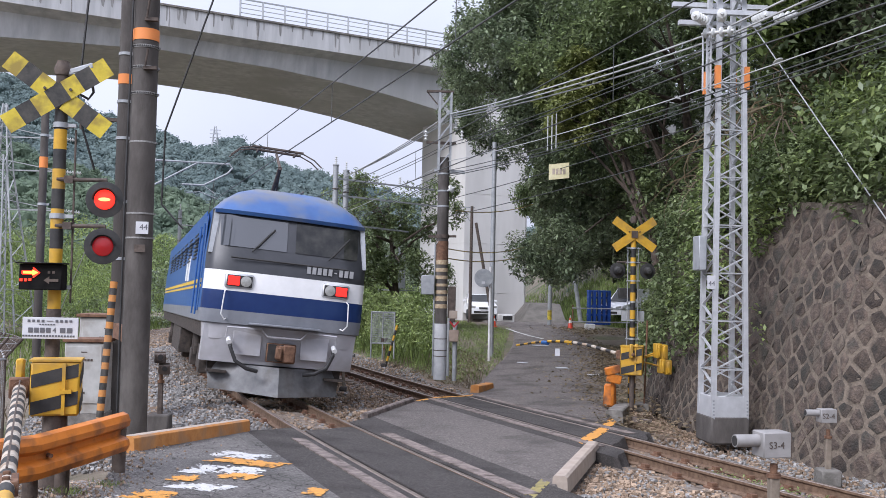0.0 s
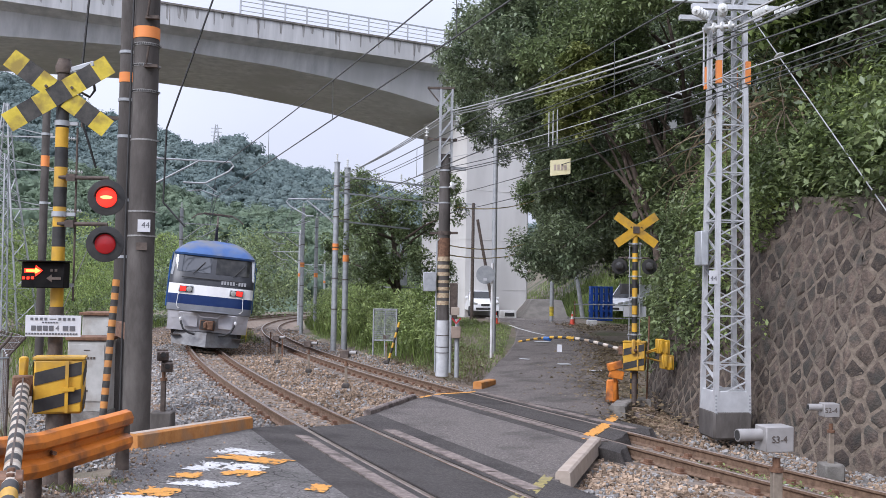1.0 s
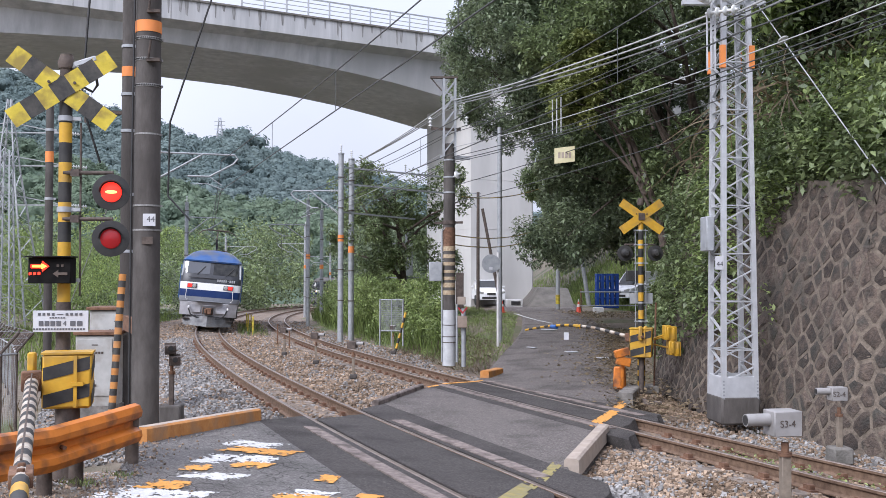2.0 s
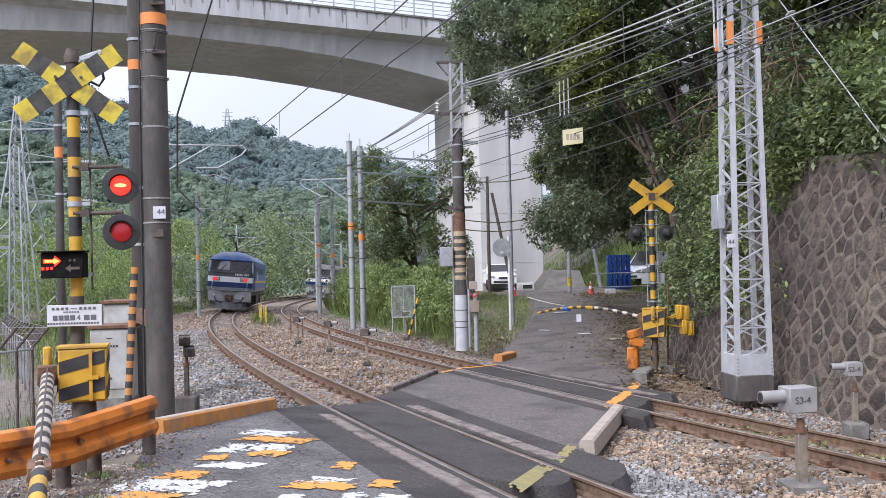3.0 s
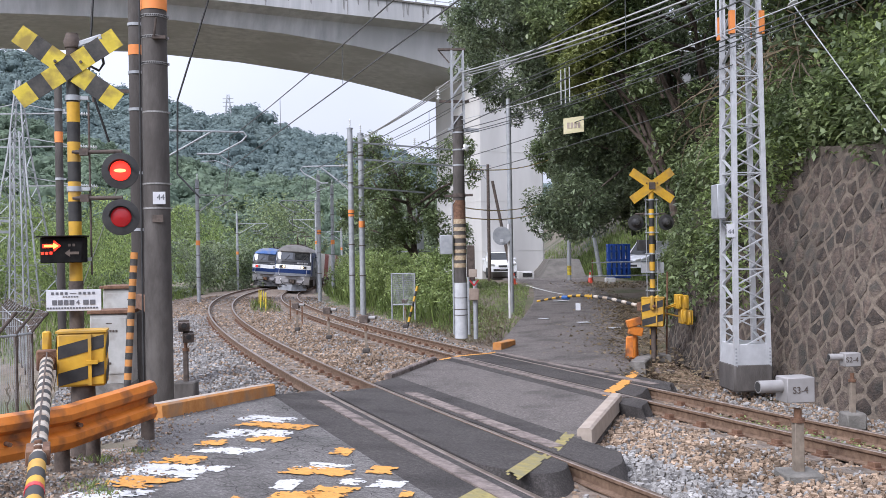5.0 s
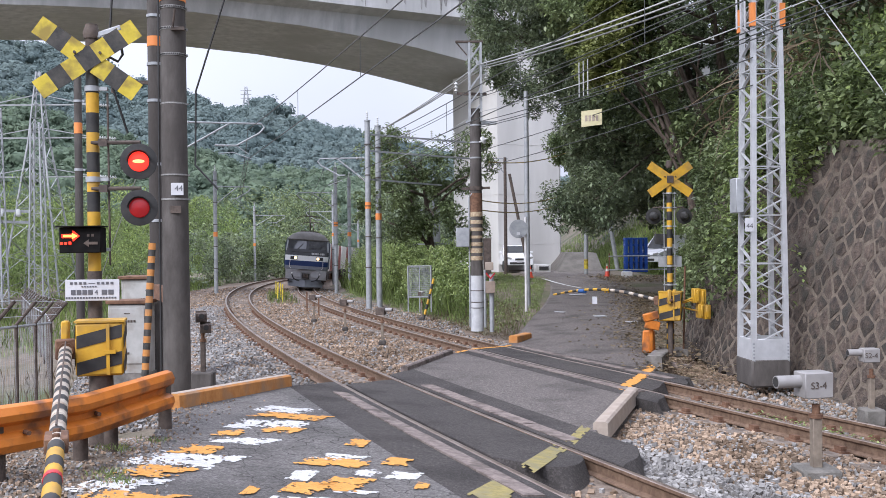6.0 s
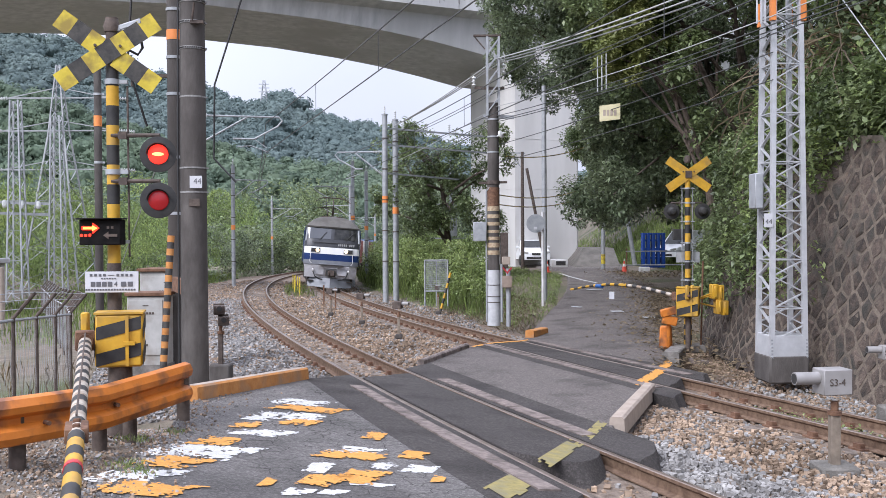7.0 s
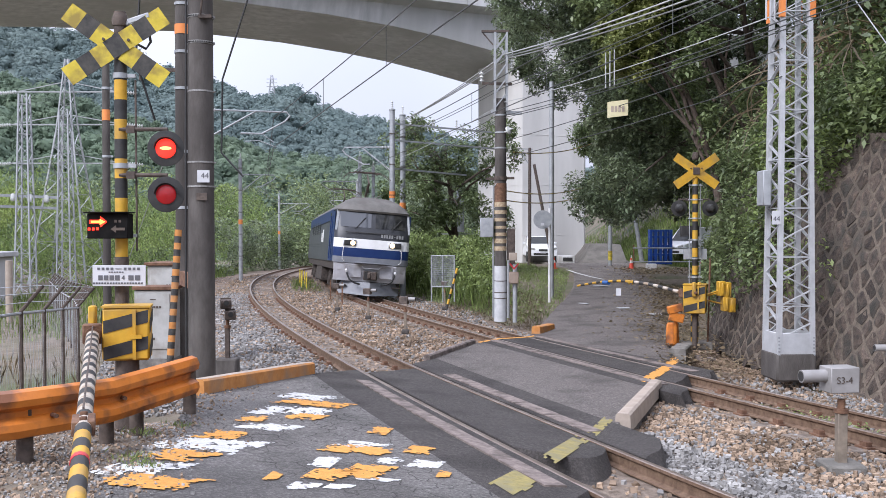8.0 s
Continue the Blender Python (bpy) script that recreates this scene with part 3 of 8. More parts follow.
# ---- concrete viaduct ----
def build_viaduct():
    a, b = Vector((-11.3, 48.77, 0)), Vector((1.32, 54.88, 0))
    d = (b - a).normalized()
    n = Vector((-d.y, d.x, 0))
    via = thing("viaduct", None, None, "grey concrete road viaduct with a haunched box girder", "bridge", kind="structure")
    rings = []
    for k in range(-44, 41):
        t = k * 1.0
        c = a + d * t
        run = (c - b).dot(d)
        low = float(np.interp(run, [-45, -30, -21, -14, -8, -4, -1, 2, 5, 9, 30], [11.6, 12.8, 13.5, 13.9, 13.75, 13.45, 13.12, 12.65, 12.1, 11.9, 11.9]))
        prof = [(0.0, 16.0), (0.35, 16.0), (0.35, 15.2), (10.5, 15.2), (10.5, 16.0), (10.8, 16.0), (10.8, 14.9), (10.1, 14.62), (9.8, low), (1.0, low), (0.75, 14.62), (0.0, 14.9)]
        rings.append([c + n * u + Vector((0, 0, z)) for u, z in prof])
    part("girder", Shape().sweep(rings, cap=True), CONCRETE, via)
    me = made(Shape().bar((0, 0, 0), (0, 0, 1.05), 0.09), GALV_DULL)
    for k in range(3, 38):
        c = a + d * (k * 1.25) + n * 0.17
        ob = new("railing_post", me)
        ob.parent, ob.location = via, c + Vector((0, 0, 16.0))
    for z in (16.3, 16.55, 16.8, 17.03):
        part("railing_bar", Shape().bar(a + d * 3.7 + n * 0.17 + Vector((0, 0, z)), a + d * 47 + n * 0.17 + Vector((0, 0, z)), 0.035 if z < 17 else 0.07), GALV_DULL, via, "grey steel parapet railing")
    for k in range(-8, 9):
        c = a + d * (k * 4.7) - n * 0.006
        part("parapet_joint", Shape().bar(c + Vector((0, 0, 14.92)), c + Vector((0, 0, 15.98)), 0.03, 0.02), CONCRETE_DIRTY, via)
    # dark rain streaks run down from the parapet's coping, each a thin film on the face
    for k in range(64):
        c = a + d * (-14 + k * 0.62 + rng.uniform(-0.25, 0.25)) - n * 0.004
        w, h = rng.uniform(0.05, 0.16), rng.uniform(0.35, 1.0)
        part("rain_streak", Shape().prism([(-w, 0), (w, 0), (w * 0.3, -h), (-w * 0.4, -h * 0.9)], Matrix.Translation(c + Vector((0, 0, 15.99))) @ Matrix.Rotation(math.atan2(d.y, d.x), 4, "Z") @ Matrix.Rotation(radians(90), 4, "X"), 0.004), STREAK, via)
    part("coping", Shape().bar(a + d * -44 + n * 0.16 + Vector((0, 0, 16.0)), a + d * 40 + n * 0.16 + Vector((0, 0, 16.0)), 0.46, 0.1), CONCRETE_DIRTY, via, "stained concrete coping")
    pier = Shape()
    pm = Matrix.Translation((6.15, 59.0, 0)) @ Matrix.Rotation(math.atan2(d.y, d.x), 4, "Z")
    for z0, z1, w in ((-1.2, 13.0, 4.7),):
        pier.prism([(-w / 2, -1.6), (w / 2 - 0.3, -1.6), (w / 2, -1.3), (w / 2, 4.0), (-w / 2, 4.0)], pm @ Matrix.Translation((0, 0, z0)), z1 - z0)
    for z in (1.6, 4.6, 7.6, 10.6):
        pier.prism([(-w / 2 - 0.012, -1.612), (w / 2 - 0.29, -1.612), (w / 2 + 0.012, -1.3), (w / 2, 4.0), (-w / 2 - 0.012, 4.0)], pm @ Matrix.Translation((0, 0, z)), 0.03)
    part("pier", pier, CONCRETE_PALE, via, "pale concrete pier")


build_viaduct()


# ---- hillside with a rubble retaining wall ----
# Points behind the camera extend the hill unseen, to be mirrored in the windscreen.
FOOT = [(24, -36), (11.5, -4), (7.7, 7), (5.8, 12), (5.65, 14.4), (5.35, 16.4), (5.45, 19), (6.4, 23), (7.6, 28), (9.0, 34), (10.9, 41), (12.6, 46), (12.6, 52), (11.6, 59), (11.5, 70), (12, 120)]


def foot_point(t):
    """A point of the hill's foot at a share t of its way, and the way into the hill."""
    k = t * (len(FOOT) - 1)
    i = min(int(k), len(FOOT) - 2)
    f = k - i
    a, b = Vector((*FOOT[i], 0)), Vector((*FOOT[i + 1], 0))
    d = (b - a).normalized()
    return a * (1 - f) + b * f, Vector((d.y, -d.x, 0))


SLOPE = [(0.0, -0.6), (0.68, 3.1), (1.3, 3.55), (3.0, 5.25), (6, 9.0), (11, 15), (20, 22), (45, 32)]
SLOPE_FAR = [(0.0, -0.5), (0.8, 0.3), (2.2, 1.2), (4, 2.5), (7, 6.0), (12, 12), (20, 19), (45, 30)]


def slope_at(t, k):
    mix = min(max((t - 0.40) / 0.12, 0), 1)
    return tuple(SLOPE[k][i] * (1 - mix) + SLOPE_FAR[k][i] * mix for i in (0, 1))


def build_hill():
    rings = []
    for i in range(0, 121):
        t = i / 120
        p, n = foot_point(t)
        ring = []
        for k in range(len(SLOPE)):
            o, z = slope_at(t, k)
            w = 0.25 * noise.noise((p.x * 0.6 + k * 3, p.y * 0.6, k * 1.3)) * (1 if k > 1 else 0.15)
            ring.append(p + n * (o + w) + Vector((0, 0, z + w)))
        rings.append(ring)
    thing("hillside", Shape().sweep(rings, closed=False), EARTH, "steep dark earth hillside above the retaining wall", "hillside", kind="structure")


build_hill()


def clip(poly, nx, ny, c):
    out = []
    for i in range(len(poly)):
        a, b = poly[i], poly[(i + 1) % len(poly)]
        da, db = a[0] * nx + a[1] * ny - c, b[0] * nx + b[1] * ny - c
        if da <= 0:
            out.append(a)
        if (da < 0) != (db < 0) and da != db:
            t = da / (da - db)
            out.append((a[0] + (b[0] - a[0]) * t, a[1] + (b[1] - a[1]) * t))
    return out


def build_stone_wall():
    """Irregular rubble stones set in proud pale mortar, leaning back on the hill."""
    t0, t1 = 2.3 / 15, 6.5 / 15
    spine = [foot_point(t0 + (t1 - t0) * i / 200) for i in range(201)]
    run = [0.0]
    for a, b in zip(spine, spine[1:]):
        run.append(run[-1] + (b[0] - a[0]).length)
    px, py = [p.x for p, _ in spine], [p.y for p, _ in spine]
    qx, qy = [n.x for _, n in spine], [n.y for _, n in spine]

    def place(u, v, out):
        x, y = np.interp(u, run, px), np.interp(u, run, py)
        nx, ny = np.interp(u, run, qx), np.interp(u, run, qy)
        back = v * 0.19 - out - 0.06
        return Vector((x + nx * back, y + ny * back, v - 0.45))

    wall = Shape()
    nu, nv = 160, 14
    top = lambda u: 3.7 + 0.25 * noise.noise((u * 0.4, 1.0, 0.0)) - max(0, (u - 9) * 0.14)
    grid = [[place(run[-1] * i / nu, top(run[-1] * i / nu) * j / nv, 0.012 * noise.noise((i * 0.9, j * 1.3, 5.0))) for j in range(nv + 1)] for i in range(nu + 1)]
    for g, i in zip(grid, range(nu + 1)):
        g += [place(run[-1] * i / nu, top(run[-1] * i / nu), -0.8), place(run[-1] * i / nu, -0.2, -0.8)]
    wall.sweep(grid, cap=True)
    ob = thing("retaining_wall", wall, MORTAR, "brown rubble stone retaining wall with pale raised mortar", "wall", kind="structure")
    du, dv = 0.38, 0.19
    seeds = {}
    for i in range(-1, int(run[-1] / du) + 2):
        for j in range(-1, 24):
            if rng.uniform() < 0.06:
                continue
            seeds[i, j] = ((i + (0.5 if j % 2 else 0.0) + rng.uniform(-0.2, 0.2)) * du, (j + rng.uniform(-0.42, 0.42)) * dv)
    near = place(float(np.interp(12.5, py, run)), 1.5, 0)
    order = sorted(seeds.items(), key=lambda e: (place(e[1][0], e[1][1], 0) - near).length)
    rest, count = Shape(), 0
    for (i, j), (cu, cv) in order:
        if cv < -0.05 or cv > top(max(cu, 0)) - 0.05 or cu < 0.4 or cu > run[-1] - 0.4:
            continue
        poly = [(cu - 0.6, cv - 0.6), (cu + 0.6, cv - 0.6), (cu + 0.6, cv + 0.6), (cu - 0.6, cv + 0.6)]
        for (a, b), (ou, ov) in seeds.items():
            if (a, b) == (i, j) or abs(ou - cu) > 1.2 or abs(ov - cv) > 1.2:
                continue
            d = math.hypot(ou - cu, ov - cv)
            nx, ny = (ou - cu) / d, (ov - cv) / d
            poly = clip(poly, nx, ny, (cu + ou) / 2 * nx + (cv + ov) / 2 * ny - rng.uniform(0.012, 0.034))
            if len(poly) < 3:
                break
        if len(poly) < 3:
            continue
        mu, mv = sum(p[0] for p in poly) / len(poly), sum(p[1] for p in poly) / len(poly)
        n = len(poly)
        tilt = rng.normal(0, 0.02, 2)
        bulge = rng.uniform(0.004, 0.022)
        verts = [place(u, v, -0.05) for u, v in poly]
        verts += [place(mu + (u - mu) * 0.93, mv + (v - mv) * 0.93, 0.005 + (u - mu) * tilt[0] + (v - mv) * tilt[1]) for u, v in poly]
        verts += [place(mu + (u - mu) * 0.6, mv + (v - mv) * 0.6, bulge + rng.normal(0, 0.007)) for u, v in poly]
        faces = [(k, (k + 1) % n, n + (k + 1) % n, n + k) for k in range(n)] + [(n + k, n + (k + 1) % n, 2 * n + (k + 1) % n, 2 * n + k) for k in range(n)] + [tuple(range(2 * n, 3 * n))]
        if count < 300:
            part("stone", Shape().add(verts, faces), RUBBLE, ob)
        else:
            rest.add(verts, faces)
        count += 1
    tagged(part("stones_beyond", rest, RUBBLE, ob), kind="stuff")


build_stone_wall()


# ---- vegetation ----
def foliage(name, pts, size, material, label, category="shrubs", kind="stuff", parent=None, spread=0.5, aspect=0.45, droop=0.25):
    v, q = leaves(pts, size, spread=spread, aspect=aspect, droop=droop)
    ob = array_mesh(name, v, q, material, parent)
    if parent is None:
        tagged(ob, label, category, kind=kind)
    return ob


def hill_points(n, t_lo, t_hi, k_lo, k_hi, lift):
    out = []
    for _ in range(n):
        t = rng.uniform(t_lo, t_hi)
        k = rng.uniform(k_lo, k_hi)
        p, m = foot_point(t)
        i = min(int(k), len(SLOPE) - 2)
        a, b = slope_at(t, i), slope_at(t, i + 1)
        o, z = a[0] + (b[0] - a[0]) * (k - i), a[1] + (b[1] - a[1]) * (k - i)
        out.append(p + m * o + Vector((0, 0, z + rng.uniform(*lift))))
    return np.array([tuple(p) for p in out])


# scrub that hangs over the wall and covers the slope above it
c = hill_points(150, 2.35 / 15, 5.2 / 15, 1.5, 4.2, (-0.1, 0.5))
foliage("hillside_scrub", clumps(c, rng.uniform(0.5, 1.0, len(c)), 560), 0.13, LEAF_MID, "dense broadleaf scrub hanging over the retaining wall")
c = hill_points(110, 2.4 / 15, 5.6 / 15, 1.6, 4.6, (0.1, 0.8))
foliage("hillside_bushes", clumps(c, rng.uniform(0.4, 0.9, len(c)), 420), 0.12, LEAF_LIGHT, "fresh green bushes on the steep hillside")
c = hill_points(250, 2.35 / 15, 7.0 / 15, 2.5, 6.2, (0.2, 2.6))
foliage("hillside_undergrowth", clumps(c, rng.uniform(0.7, 1.3, len(c)), 420), 0.155, LEAF_DARK, "dark evergreen undergrowth on the hillside")
c = hill_points(110, 4.7 / 15, 7.2 / 15, 0.3, 2.6, (0.0, 0.5))
foliage("foot_scrub", clumps(c, rng.uniform(0.35, 0.7, len(c)), 330), 0.12, LEAF_MID, "green scrub at the foot of the hill beside the lane")
c = hill_points(26, 4.0 / 15, 5.6 / 15, 0.35, 1.6, (0.0, 0.4))
foliage("wall_creeper", clumps(c, rng.uniform(0.3, 0.6, len(c)), 300), 0.1, LEAF_LIGHT, "creeper growing over the end of the wall")


def strands(name, starts, length, droop, radius, material, label, parent=None):
    sh = Shape()
    for p in starts:
        a = rng.uniform(0, 2 * math.pi)
        q = Vector(p)
        d = Vector((math.cos(a) * 0.6, math.sin(a) * 0.6, rng.uniform(-0.6, 0.5)))
        pts = [q.copy()]
        for _ in range(6):
            d = (d + Vector((rng.normal(0, 0.35), rng.normal(0, 0.35), -droop * 0.3 + rng.normal(0, 0.25)))).normalized()
            q = q + d * length / 6
            pts.append(q.copy())
        sh.pipe(pts, [radius * (1 - 0.12 * i) for i in range(7)], 3, cap=False)
    ob = new(name, made(sh, material, smooth=False))
    ob.parent = parent
    if parent is None:
        tagged(ob, label, "vines", kind="stuff")


c = hill_points(460, 4.3 / 15, 6.3 / 15, 1.6, 4.2, (0.7, 1.9))
strands("bare_vines", c, 1.9, 1.2, 0.018, LEAF_DRY, "tangle of bare brown vines on the hillside")


def tree(name, base, height, lean, crown, per, size, material, label, limbs=7, r=0.14, category="tree"):
    """A tapered trunk with limbs that end in uneven clumps of leaves."""
    root = thing(name, None, None, label, category)
    root.location = base
    top = Vector((lean[0], lean[1], height))
    trunk = Shape()
    trunk.pipe([(0, 0, -0.3), (top.x * 0.15, top.y * 0.15, height * 0.25), (top.x * 0.5, top.y * 0.5, height * 0.6), tuple(top)], [r * 1.25, r, r * 0.7, r * 0.25], 9)
    for i in range(limbs):
        f = 0.3 + 0.6 * i / limbs
        a = Vector((top.x * f, top.y * f, height * f))
        tip = Vector(tuple(crown[i % len(crown)][0]))
        mid = (a + tip) / 2 + Vector((rng.normal(0, 0.15), rng.normal(0, 0.15), 0.2))
        trunk.pipe([a, mid, tip], [r * 0.5, r * 0.3, r * 0.1], 6)
    part("trunk", trunk, BARK, root)
    cs = np.array([c0 for c0, _ in crown])
    rs = np.array([rr for _, rr in crown])
    sub = []
    for c0, rr in zip(cs, rs):
        for _ in range(7):
            d = rng.normal(0, 1, 3)
            d /= np.linalg.norm(d)
            sub.append((c0 + d * rr * 0.72, rr * rng.uniform(0.28, 0.5)))
    pts = clumps([s0 for s0, _ in sub], [s1 for _, s1 in sub], per, shell=0.6)
    foliage("crown", pts, size, material, "", parent=root)
    return root


def canopy(name, y0, dx, material, label, n=26, per=300, zlo=3.0, zhi=13.0, size=0.15, x_extra=0.0, wide=5.5):
    """A tree on the slope whose crown hangs out over the lane."""
    edge_z, edge_x = [1.5, 3.4, 5.1, 6.3, 7.1, 7.9, 10.1, 14], [4.9, 4.7, 4.5, 4.1, 3.4, 2.4, 1.4, 0.9]
    base, m = foot_point(float(np.interp(y0, [p[1] for p in FOOT], np.arange(len(FOOT)))) / (len(FOOT) - 1))
    base = base + m * 2.0 + Vector((0, 0, 1.0))
    crown = []
    for _ in range(n):
        z = rng.uniform(zlo, zhi)
        y = y0 + rng.uniform(-3.0, 3.0)
        rr = rng.uniform(0.8, 1.4)
        x = (np.interp(z, edge_z, edge_x) + dx + x_extra) * y / 34 + rr * 0.8 + rng.uniform(0, 1) ** 1.4 * wide
        crown.append((np.array((x, y, z)) - np.array(tuple(base)), rr))
    mean = sum(c0 for c0, _ in crown) / n
    tree(name, base, 8.5, (mean[0] * 0.7, mean[1] * 0.5), crown, per, size, material, label, limbs=9, r=0.13)


canopy("evergreen_tree", 29.5, 0.3, LEAF_DARK, "tall dark evergreen tree leaning over the lane", n=30, per=200, wide=6)
canopy("evergreen_tree", 34.0, 0.0, LEAF_DARK, "tall dark evergreen tree leaning over the lane", n=34, per=200)
canopy("evergreen_tree", 40.0, -0.1, LEAF_DARK, "tall dark evergreen tree leaning over the lane", n=32, per=220, wide=7)
canopy("evergreen_tree", 31.5, 1.6, LEAF_DARK, "tall dark evergreen tree rising from the slope above the lane", n=40, per=190, zlo=4.5, zhi=13.5, wide=7)
canopy("evergreen_tree", 37.0, 2.2, LEAF_DARK, "tall dark evergreen tree rising from the slope above the lane", n=40, per=170, zlo=5.0, zhi=15, wide=9, size=0.18)
canopy("broadleaf_tree", 25.0, 2.2, LEAF_MID, "broadleaf tree with mid green leaves on the slope", n=20, per=200, zlo=3.2, zhi=10, wide=4)
for k, (tx, ty) in enumerate(((9.5, 20.0), (12.0, 25.5), (8.2, 15.5), (15.0, 31.0))):
    crown = [(np.array((rng.uniform(-3.4, 3.0), rng.uniform(-2.5, 2.5), rng.uniform(2.2, 8.5))), rng.uniform(0.9, 1.5)) for _ in range(26)]
    tree("broadleaf_tree", (tx, ty, 6.0 if k != 2 else 5.0), 7.0, (-0.8, -0.5), crown, 190, 0.19, (LEAF_MID, LEAF_DARK, LEAF_LIGHT, LEAF_DARK)[k], "broadleaf tree high on the steep slope", limbs=9, r=0.2)
crown = [(np.array((rng.uniform(-2.6, -1.2), rng.uniform(-1.2, 0.8), rng.uniform(3.3, 5.6))), rng.uniform(0.4, 0.7)) for _ in range(12)]
tree("yellowing_tree", (6.8, 23.0, 2.2), 4.4, (-1.6, -0.3), crown, 200, 0.13, LEAF_YEL, "young tree with yellowing leaves on the slope", limbs=8, r=0.09)
canopy("broadleaf_tree", 47.0, 0.9, LEAF_MID, "broadleaf tree with mid green leaves on the slope", n=30, per=180, zlo=4.4, zhi=12, wide=9, size=0.2)

# dark tree between the line and the pier
crown = [((rng.uniform(-2.7, 3.0), rng.normal(0, 1.0), rng.uniform(2.6, 7.4)), rng.uniform(0.55, 1.0)) for _ in range(34)]
tree("bank_tree", (0.7, 44.0, -0.5), 6.2, (-0.6, 0.3), [(np.array(a) + np.array((-0.5, 0, 0)), b) for a, b in crown], 95, 0.16, LEAF_MID, "dark leafy tree growing on the bank below the viaduct", limbs=10, r=0.17)


def blades(name, areas, height, width, material, label, bend=0.35, parent=None):
    """Grass: bent three-cornered blades; areas: points on the ground."""
    p = np.asarray(areas)
    n = len(p)
    a = rng.uniform(0, 2 * np.pi, n)
    h = (height if np.ndim(height) else np.full(n, height)) * rng.uniform(0.5, 1.25, n)
    side = np.stack([np.cos(a), np.sin(a), np.zeros(n)], 1) * width * 0.5
    lean = np.stack([-np.sin(a), np.cos(a), np.zeros(n)], 1) * (h * bend * rng.uniform(0.2, 1.3, n))[:, None]
    up = np.stack([np.zeros(n), np.zeros(n), h], 1)
    v = np.stack([p - side, p + side, p + side * 0.6 + up * 0.6 + lean * 0.4, p + up + lean, p - side * 0.6 + up * 0.6 + lean * 0.4], 1).reshape(-1, 3)
    q = np.arange(5 * n).reshape(n, 5)
    ob = array_mesh(name, v, q, material, parent)
    if parent is None:
        tagged(ob, label, "grass", kind="stuff")
    return ob


def on_track(n, s_lo, s_hi, o_lo, o_hi):
    s, o = rng.uniform(s_lo, s_hi, n), rng.uniform(o_lo, o_hi, n)
    p = np.array([tuple(track(a, b)) for a, b in zip(s, o)])
    p[:, 2] = ground_level(p[:, 0], p[:, 1])
    return p


# tall weeds on the bank between the inner track and the lane
p = on_track(460, 19, 62, 7.2, 11.5)
p = p[p[:, 0] < np.interp(p[:, 1], [24, 36, 50], [0.9, 1.9, 2.7])]
c = p + np.stack([np.zeros(len(p)), np.zeros(len(p)), rng.uniform(0.0, 1.0, len(p)) * np.interp(p[:, 1], [25, 30], [0.6, 2.0])], 1)
foliage("bank_weeds", clumps(c, rng.uniform(0.3, 0.6, len(c)), 200), 0.13, LEAF_LIGHT, "rank bright green weeds on the railway bank", spread=0.7)
p = on_track(6000, 14, 62, 6.9, 11.0)
p = p[p[:, 0] < np.interp(p[:, 1], [20, 24, 36, 50], [0.8, 1.2, 2.1, 2.9])]
blades("bank_grass", p, np.interp(p[:, 1], [22, 27, 34], [0.15, 0.35, 0.8]), 0.016, GRASS, "long green grass on the railway bank")
p = on_track(26000, 9.5, 48, 6.8, 15.0)
p = p[p[:, 0] < np.interp(p[:, 1], [18, 21.5, 24, 29, 36, 44, 50], [0.6, 1.7, 2.4, 3.7, 4.7, 5.9, 6.3])]
p = p[(p[:, 1] > 26) | (np.sin(p[:, 0] * 3.1 + 1.3) * np.sin(p[:, 1] * 2.3) + rng.normal(0, 0.35, len(p)) > 0.25)]
blades("verge_grass", p, 0.13, 0.013, GRASS, "short patchy grass on the verge beside the lane")
k = rng.choice(len(p), 900, replace=False)
foliage("verge_plants", clumps(p[k] + np.array([0, 0, 0.05]), rng.uniform(0.08, 0.2, 900), 26), 0.055, LEAF_LIGHT, "low leafy plants in the verge grass", category="weeds")
k = on_track(5200, 11, 24, 6.3, 9.5)
k = k[k[:, 0] < np.interp(k[:, 1], [18, 21.5, 24, 29, 36], [0.6, 1.7, 2.4, 3.2, 3.5])]
blades("dead_grass", k, 0.1, 0.012, LEAF_DRY, "flattened dead grass on the bare bank", bend=1.2)
# slope of grass behind the end of the lane
p = hill_points(20000, 10.2 / 15, 14.4 / 15, 0.0, 4.0, (0, 0.05))
blades("slope_grass", p, 0.4, 0.035, GRASS, "bright long grass on the slope beyond the lane")
c = hill_points(120, 10.6 / 15, 14.5 / 15, 3.3, 5.2, (0.3, 2.5))
foliage("far_slope_bushes", clumps(c, rng.uniform(0.8, 1.5, len(c)), 300), 0.2, LEAF_DARK, "dark bushes above the grass slope")
# weeds between the tracks and along the left shoulder
p = on_track(420, 34, 48, 2.0, 3.3)
blades("track_weeds", p, 0.4, 0.012, GRASS, "weeds growing between the two tracks")
p = on_track(6000, 14, 75, -9.5, -3.3)
blades("shoulder_grass", p, np.interp(p[:, 1], [15, 30, 60], [0.2, 0.45, 0.7]), 0.02, GRASS, "rough grass beside the outer track")
p = on_track(1100, -6, 9, -7.5, -3.6)
p = p[(p[:, 1] > 8.2) & (p[:, 0] < -3.4)]
blades("dry_weeds", p, 0.34, 0.007, LEAF_DRY, "dry brown weeds along the fence")

